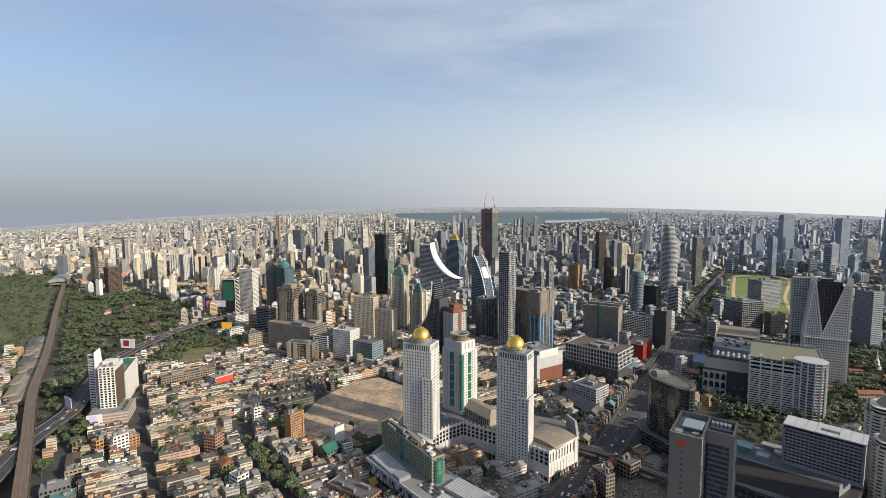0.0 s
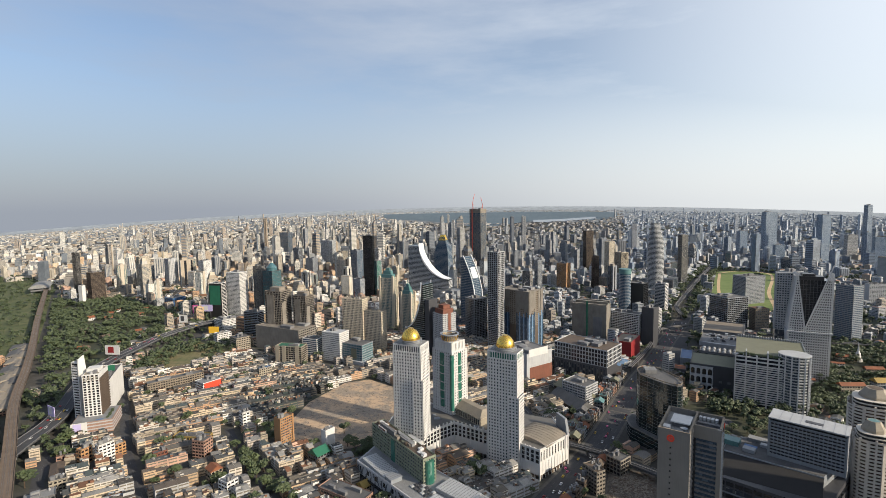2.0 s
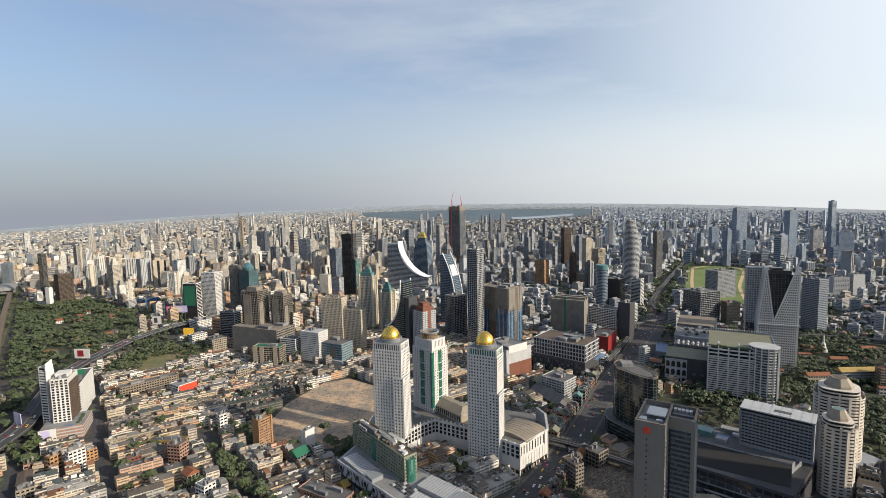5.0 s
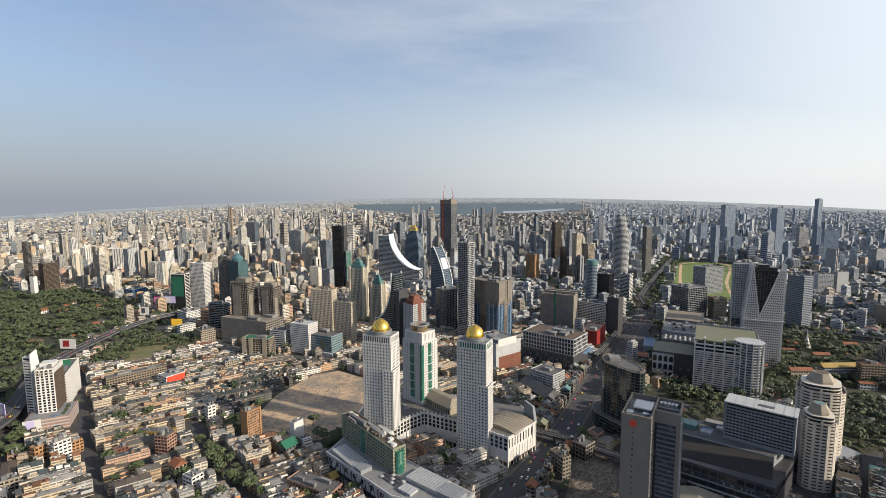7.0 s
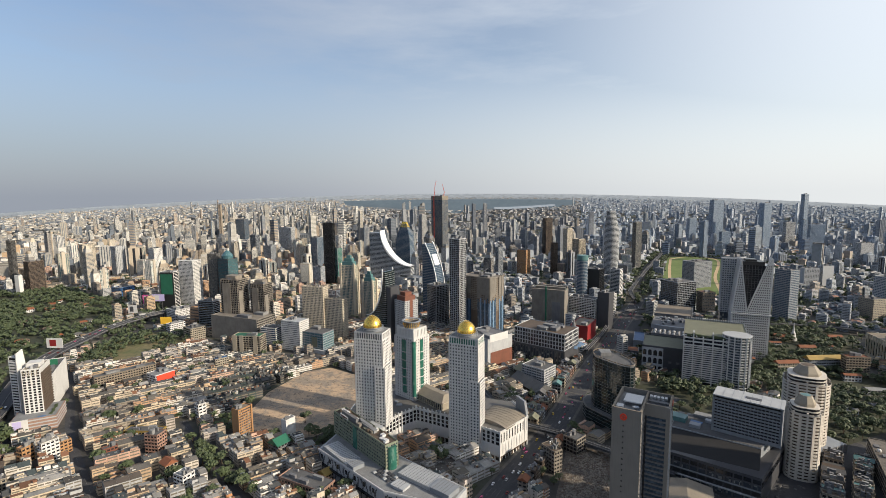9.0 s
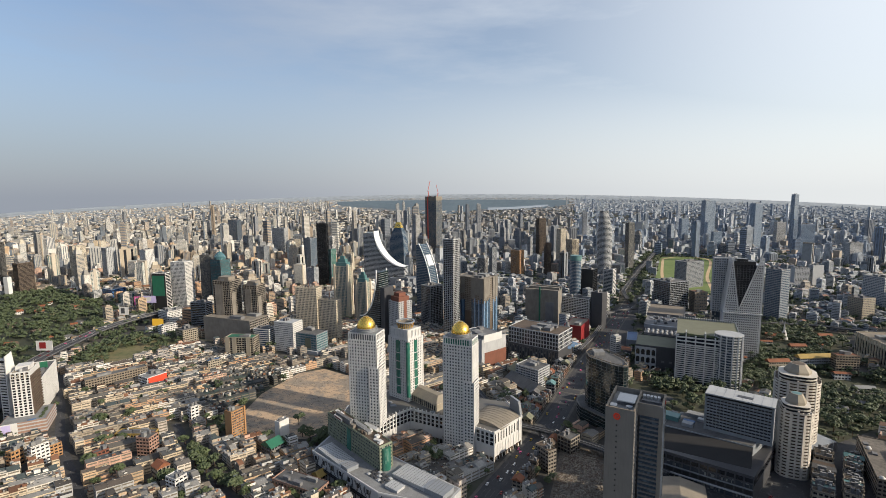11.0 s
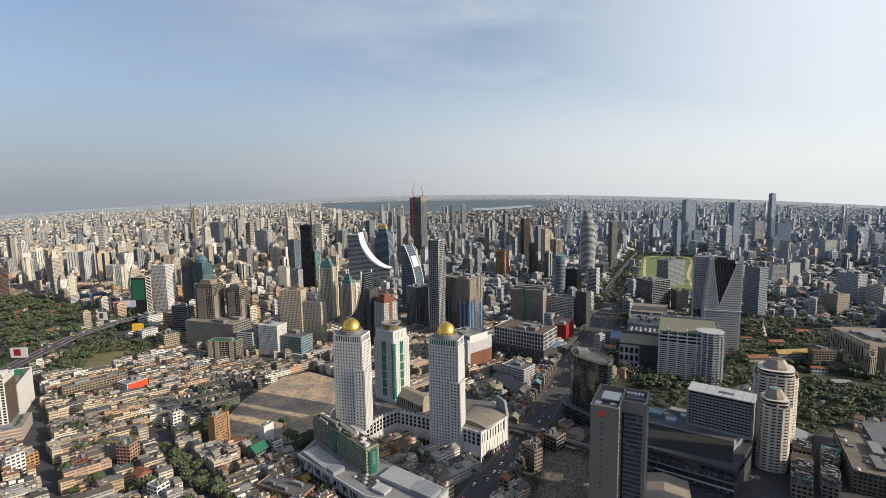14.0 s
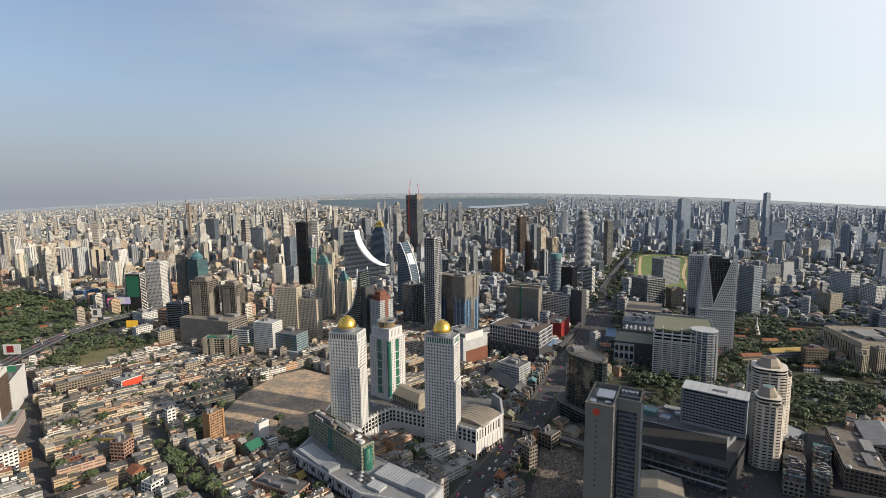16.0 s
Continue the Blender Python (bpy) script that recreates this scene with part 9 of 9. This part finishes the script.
gr = Geo()
for _ in range(3500):
    az = rng.uniform(-47, 46)
    dist = 2300 * (13.0 ** (rng.random() ** 1.35))
    if -10 < az < 13 and (dist > 7600 or (dist > 3000 and rng.random() < 0.72)):
        continue
    if az < -22 and rng.random() < (0.6 if az < -34 else 0.35):
        continue
    if az > 4 and rng.random() < (0.45 if az > 13 else 0.3):
        continue
    x, y = dist * math.sin(radians(az)), dist * math.cos(radians(az))
    if dist < 2980 and not free(x, y):
        continue
    h = min(240, 35 + rng.expovariate(1 / 42.0)) * (0.68 if az < -24 else (0.86 if az < 0 else (0.82 if az < 13 else 0.74)))
    if dist > 9000:
        h *= 1.1
    w, d = rng.choice((14, 17, 20, 24, 30)) * rng.uniform(0.9, 1.15), rng.uniform(12, 25)
    wall = shade(rng.choice(far_hazed_paint(az)), rng, 0.12)
    psi = rng.choice((15, 35, 47, 60, 80))
    if dist < 4600:
        ribbed_box(x, y, w, d, psi, h, wall)
        if rng.random() < 0.35:
            far_box(gr, x + rng.uniform(-8, 8), y + rng.uniform(-8, 8), w * rng.uniform(0.7, 1.3), d * 1.2, psi, 0, h * rng.uniform(0.3, 0.8), shade(wall, rng), wall)
        for j in range(rng.randrange(1, 4)):
            far_box(gr, x + rng.uniform(-0.3, 0.3) * w, y + rng.uniform(-0.3, 0.3) * d, w * rng.uniform(0.15, 0.5), d * rng.uniform(0.15, 0.5), psi, h, h + rng.uniform(2, 8), wall, wall)
    else:
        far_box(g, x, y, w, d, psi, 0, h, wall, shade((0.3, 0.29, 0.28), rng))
    if rng.random() < 0.5:
        far_box(g, x, y, w * 0.5, d * 0.5, psi, h, h + rng.uniform(3, 9), wall, wall)
tagged(part("far_high_rises", g, TINTWIN, drawn=False), "countless pale high-rises out to the horizon", "high-rises", kind="stuff")
tagged(part("middle_high_rises", gr, TINT, drawn=False), "many pale ribbed and banded high-rises", "high-rises", kind="stuff")
for _ in range(17000):
    az = rng.uniform(-48, 47)
    dist = 2700 * (13.0 ** (rng.random() ** 1.2))
    if -9.5 < az < 13.5 and 25000 > dist > 8300 * (1.9 - 0.9 * max(math.sin(math.pi * (az + 9.5) / 23.0), 0.0) ** 0.4):
        continue
    x, y = dist * math.sin(radians(az)), dist * math.cos(radians(az))
    s = 1.0 if dist < 4000 else (dist / 4000) ** 0.6
    c = shade(rng.choice(far_hazed_paint(az)), rng)
    far_box(gl, x, y, rng.uniform(14, 34) * s, rng.uniform(12, 26) * s, rng.uniform(0, 90), 0, rng.uniform(6, 20), c, shade(rng.choice(FAR_HAZE_ROOF), rng))
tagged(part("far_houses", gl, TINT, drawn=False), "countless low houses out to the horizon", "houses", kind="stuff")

# ---- trees ----


def tuft(g, c, r, rnd):
    """A small ragged tuft of leaves."""
    i = len(g.v)
    for dx, dy, dz in ((1, 0, 0), (0, 1, 0), (-1, 0, 0), (0, -1, 0), (0, 0, 0.75), (0, 0, -0.6)):
        f = r * rnd.uniform(0.65, 1.35)
        g.v.append((c[0] + dx * f + rnd.uniform(-0.3, 0.3) * r, c[1] + dy * f + rnd.uniform(-0.3, 0.3) * r, c[2] + dz * f + rnd.uniform(-0.25, 0.25) * r))
    g.f += [(i + a, i + (a + 1) % 4, i + 4) for a in range(4)] + [(i + (a + 1) % 4, i + a, i + 5) for a in range(4)]


def crown_points(h, r, n, rnd):
    """Places of leaf tufts in a broad uneven crown of a few lobes."""
    lobes = [(rnd.uniform(-0.5, 0.5) * r, rnd.uniform(-0.5, 0.5) * r, h * rnd.uniform(0.58, 0.8), r * rnd.uniform(0.45, 0.7)) for _ in range(4)]
    for k in range(n):
        x, y, z, q = lobes[k % 4]
        a, u = rnd.uniform(0, math.tau), rnd.uniform(-0.35, 1.0)
        e = q * math.sqrt(max(0.0, 1 - u * u)) * rnd.uniform(0.75, 1.05)
        yield x + e * math.cos(a), y + e * math.sin(a), z + q * 0.62 * u


def tree(kind):
    rnd = random.Random(500 + kind)
    h, r = rnd.uniform(9, 14), rnd.uniform(4.2, 6.5)
    t = thing("tree", Matrix(), "broad dark green tropical tree with a ragged crown", "tree", "trees of the city")
    g = Geo().lathe([(0.45, 0), (0.32, h * 0.3), (0.22, h * 0.55), (0.05, h * 0.8)], 7)
    for k in range(5):
        a = k * 1.26 + rnd.random()
        g.beam((0, 0, h * 0.35), (r * 0.6 * math.cos(a), r * 0.6 * math.sin(a), h * 0.7), 0.18)
    part("trunk", g, BARK, t)
    c = Geo()
    for p in crown_points(h, r, 110, rnd):
        tuft(c, p, rnd.uniform(0.6, 1.5), rnd)
    part("crown", c, LEAF, t)
    return t


trees = [tree(k) for k in range(6)]
tree_spots = []


def scatter(poly, step, prob, gaps=-0.22):
    xs, ys = [p[0] for p in poly], [p[1] for p in poly]
    y = min(ys)
    while y < max(ys):
        x = min(xs)
        while x < max(xs):
            px, py = x + rng.uniform(-0.5, 0.5) * step, y + rng.uniform(-0.5, 0.5) * step
            if rng.random() < prob and noise.noise(Vector((px * 0.013, py * 0.013, 3.0))) > gaps and inside(poly, np.array([px]), np.array([py]))[0]:
                tree_spots.append((px, py))
            x += step
        y += step


scatter(PARK, 10.5, 0.7)
scatter([(-560, 700), (-600, 900), (-680, 1150), (-640, 1290), (-540, 1200), (-590, 1050), (-540, 880)], 12, 0.4)
scatter(FIELD, 9, 0.42)
scatter(SCRUB, 17, 0.42)
scatter(RAILTREES, 9.5, 0.7)
scatter(VERGE, 8, 0.7, -2)
scatter(STRIP, 9.5, 0.6, -0.1)
scatter([(-269, 587), (-245, 580), (-186, 507), (-171, 477), (-192, 482), (-222, 518)], 8, 0.75)
scatter([(-164, 640), (-136, 631), (-104, 565), (-131, 566)], 8, 0.85)
scatter([(-259, 649), (-233, 632), (-213, 601), (-241, 609)], 8, 0.8)
scatter([(89, 732), (150, 712), (120, 630), (96, 640)], 12, 0.35)
scatter([(-554, 638), (-595, 680), (-640, 735), (-600, 735), (-535, 660)], 9, 0.7)
scatter([(-470, 620), (-500, 655), (-445, 600), (-455, 580)], 9, 0.5)
scatter([(-690, 1141), (-756, 1353), (-640, 1420), (-560, 1330), (-640, 1180)], 12, 0.5)
scatter([(640, 1117), (743, 984), (650, 860), (604, 804), (625, 715), (545, 600), (474, 585), (400, 550), (433, 750), (440, 800), (520, 900)], 9, 0.66, -0.16)
scatter([(250, 700), (262, 745), (440, 800), (436, 735)], 10, 0.4)
scatter([(-110, 575), (-128, 596), (-108, 620), (-92, 600)], 8, 0.9)
scatter([(70, 640), (95, 650), (100, 700), (78, 690)], 8, 0.8)
scatter([(950, 2250), (1400, 2350), (1500, 2150), (1080, 1850), (1040, 1950)], 18, 0.6)
for o in (-30, 26):
    scatter([(420 + o, 1300), (668 + o, 1854), (925 + o, 2350), (949 + o, 2350), (692 + o, 1854), (444 + o, 1300)], 11, 0.8, -2)
scatter([(-480, 1250), (-380, 1180), (-250, 1350), (-330, 1500)], 14, 0.5)
for _ in range(5200):
    az, dist = rng.uniform(-45, 44), rng.uniform(460, 2900)
    x, y = dist * math.sin(radians(az)), dist * math.cos(radians(az))
    if free(x, y):
        tree_spots.append((x, y))
for _ in range(2400):
    az, dist = rng.uniform(14, 46), rng.uniform(800, 2900)
    x, y = dist * math.sin(radians(az)), dist * math.cos(radians(az))
    if free(x, y):
        tree_spots.append((x, y))
tree_spots = [p for p in tree_spots if in_view(*p)]
tree_spots.sort(key=lambda p: math.hypot(*p))
for x, y in tree_spots[:260]:
    copy_thing(rng.choice(trees), settle(pose(x, y, 0, 0, 0, rng.uniform(0, 360)) @ Matrix.Diagonal((*(rng.choice((0.5, 0.65, 0.8, 0.95, 1.1, 1.35)) * rng.uniform(0.9, 1.1),) * 3, 1)), "size"))
put_away(trees)
c = Geo()
for x, y in tree_spots[260:]:
    h, r = rng.uniform(5, 16), rng.uniform(2.8, 8.5)
    c.turned(x, y, 0.6, 0.6, 0, 0, h * 0.6)
    near_by = math.hypot(x, y) < 1100
    for px, py, pz in crown_points(h, r, 22 if near_by else 10, rng):
        tuft(c, (x + px, y + py, pz), rng.uniform(1.3, 2.7) if near_by else rng.uniform(1.9, 3.6), rng)
tagged(part("tree_canopy", c, LEAF), "dark green tree canopy of parks and gardens", "trees", kind="stuff")

# ---- traffic ----


def car(paint, taxi=False):
    t = thing("car", Matrix(), "small saloon car on the avenue", "car", "cars on the avenue")
    body = Geo()
    prism_y(body, [(-2.2, 0.35), (2.2, 0.35), (2.2, 0.85), (1.3, 0.95), (-2.0, 0.98), (-2.2, 0.8)], -0.9, 0.9)
    part("body", body, paint, t)
    part("cabin", Geo().prism(rect(2.6, 1.66, -0.3, 0), 0.95, 1.5, rect(1.7, 1.4, -0.35, 0)), GLASSBLACK, t)
    part("roof", Geo().box(-1.15, -0.69, 1.49, 0.45, 0.69, 1.54), paint, t)
    g = Geo()
    for x in (-1.35, 1.35):
        g.box(x - 0.33, -0.92, 0.02, x + 0.33, 0.92, 0.6)
    part("wheel_axle", g, BLACK, t)
    return t


cars = [car(WHITE), car(DARKGREY), car(SILVER), car(wall_mat("pink_car_paint", (0.62, 0.10, 0.25), 0.05, 0.3)), car(wall_mat("yellow_car_paint", (0.70, 0.48, 0.05), 0.05, 0.3)), car(RED)]
for k in range(3, len(MAIN) - 1):
    x, y = MAIN[k]
    if y > 1300:
        break
    dx, dy = MAIN[k + 1][0] - x, MAIN[k + 1][1] - y
    ln_ = math.hypot(dx, dy)
    for lane in (-10.5, -6.5, -2.5, 2.5, 6.5, 10.5):
        if rng.random() < 0.22:
            o = rng.uniform(0, ln_)
            copy_thing(rng.choice(cars), settle(pose(x + dx / ln_ * o + dy / ln_ * lane, y + dy / ln_ * o - dx / ln_ * lane, 0.06, 0, 0, math.degrees(math.atan2(dy, dx)) + (180 if lane > 0 else 0)), "size"))
for k in range(2, len(EXPR) - 1, 2):
    x, y = EXPR[k]
    dx, dy = EXPR[k + 1][0] - x, EXPR[k + 1][1] - y
    ln_ = math.hypot(dx, dy)
    for lane in (-6, -2.6, 2.6, 6):
        if rng.random() < 0.3:
            copy_thing(rng.choice(cars), settle(pose(x + dy / ln_ * lane, y - dx / ln_ * lane, 12.01, 0, 0, math.degrees(math.atan2(dy, dx)) + (180 if lane > 0 else 0)), "size"))
for _ in range(34):
    x, y = rng.uniform(180, 330), rng.uniform(425, 560)
    if inside([(178, 470), (235, 480), (300, 440), (330, 470), (262, 505), (240, 525), (200, 560), (178, 540)], np.array([x]), np.array([y]))[0]:
        copy_thing(rng.choice(cars), settle(pose(x, y, 0.03, 0, 0, rng.choice((20, 110, 200))), "size"))
put_away(cars)

# ---- rubble ----


def rubble(name, poly, count, small, big, mat, label, step=0.0):
    g = Geo()
    xs, ys = [p[0] for p in poly], [p[1] for p in poly]
    n = 0
    while n < count:
        x, y = rng.uniform(min(xs), max(xs)), rng.uniform(min(ys), max(ys))
        if not inside(poly, np.array([x]), np.array([y]))[0]:
            continue
        n += 1
        w = rng.uniform(small, big)
        g.turned(x, y, w * rng.uniform(0.8, 3.0), w, rng.uniform(-70, -20) if step else rng.uniform(0, 180), -0.1, rng.uniform(0.15, 0.5) * w, taper=0.6)
    tagged(part(name, g, mat), label, "rubble", kind="stuff")


rubble("lot_debris", [(-228, 645), (-224, 734), (-198, 812), (-166, 830), (-105, 780), (-68, 713), (-104, 645), (-140, 600), (-184, 593)], 900, 0.25, 0.9, BROWN, "scattered debris and low wall stubs on the bare lot", 1)
rubble("demolition_rubble", [(95, 452), (148, 452), (165, 548), (135, 558), (116, 516)], 1500, 0.3, 1.5, BROWN, "heaps of broken brick and timber")
rubble("concrete_rubble", [(98, 456), (146, 460), (160, 545), (132, 556), (118, 516)], 1400, 0.3, 1.6, RAW, "pale broken concrete on the demolition site")
rubble("yard_clutter", [(175, 430), (300, 430), (330, 470), (250, 520), (190, 540)], 260, 0.8, 2.4, ROOFGREY, "stacked goods and small sheds on the yards")
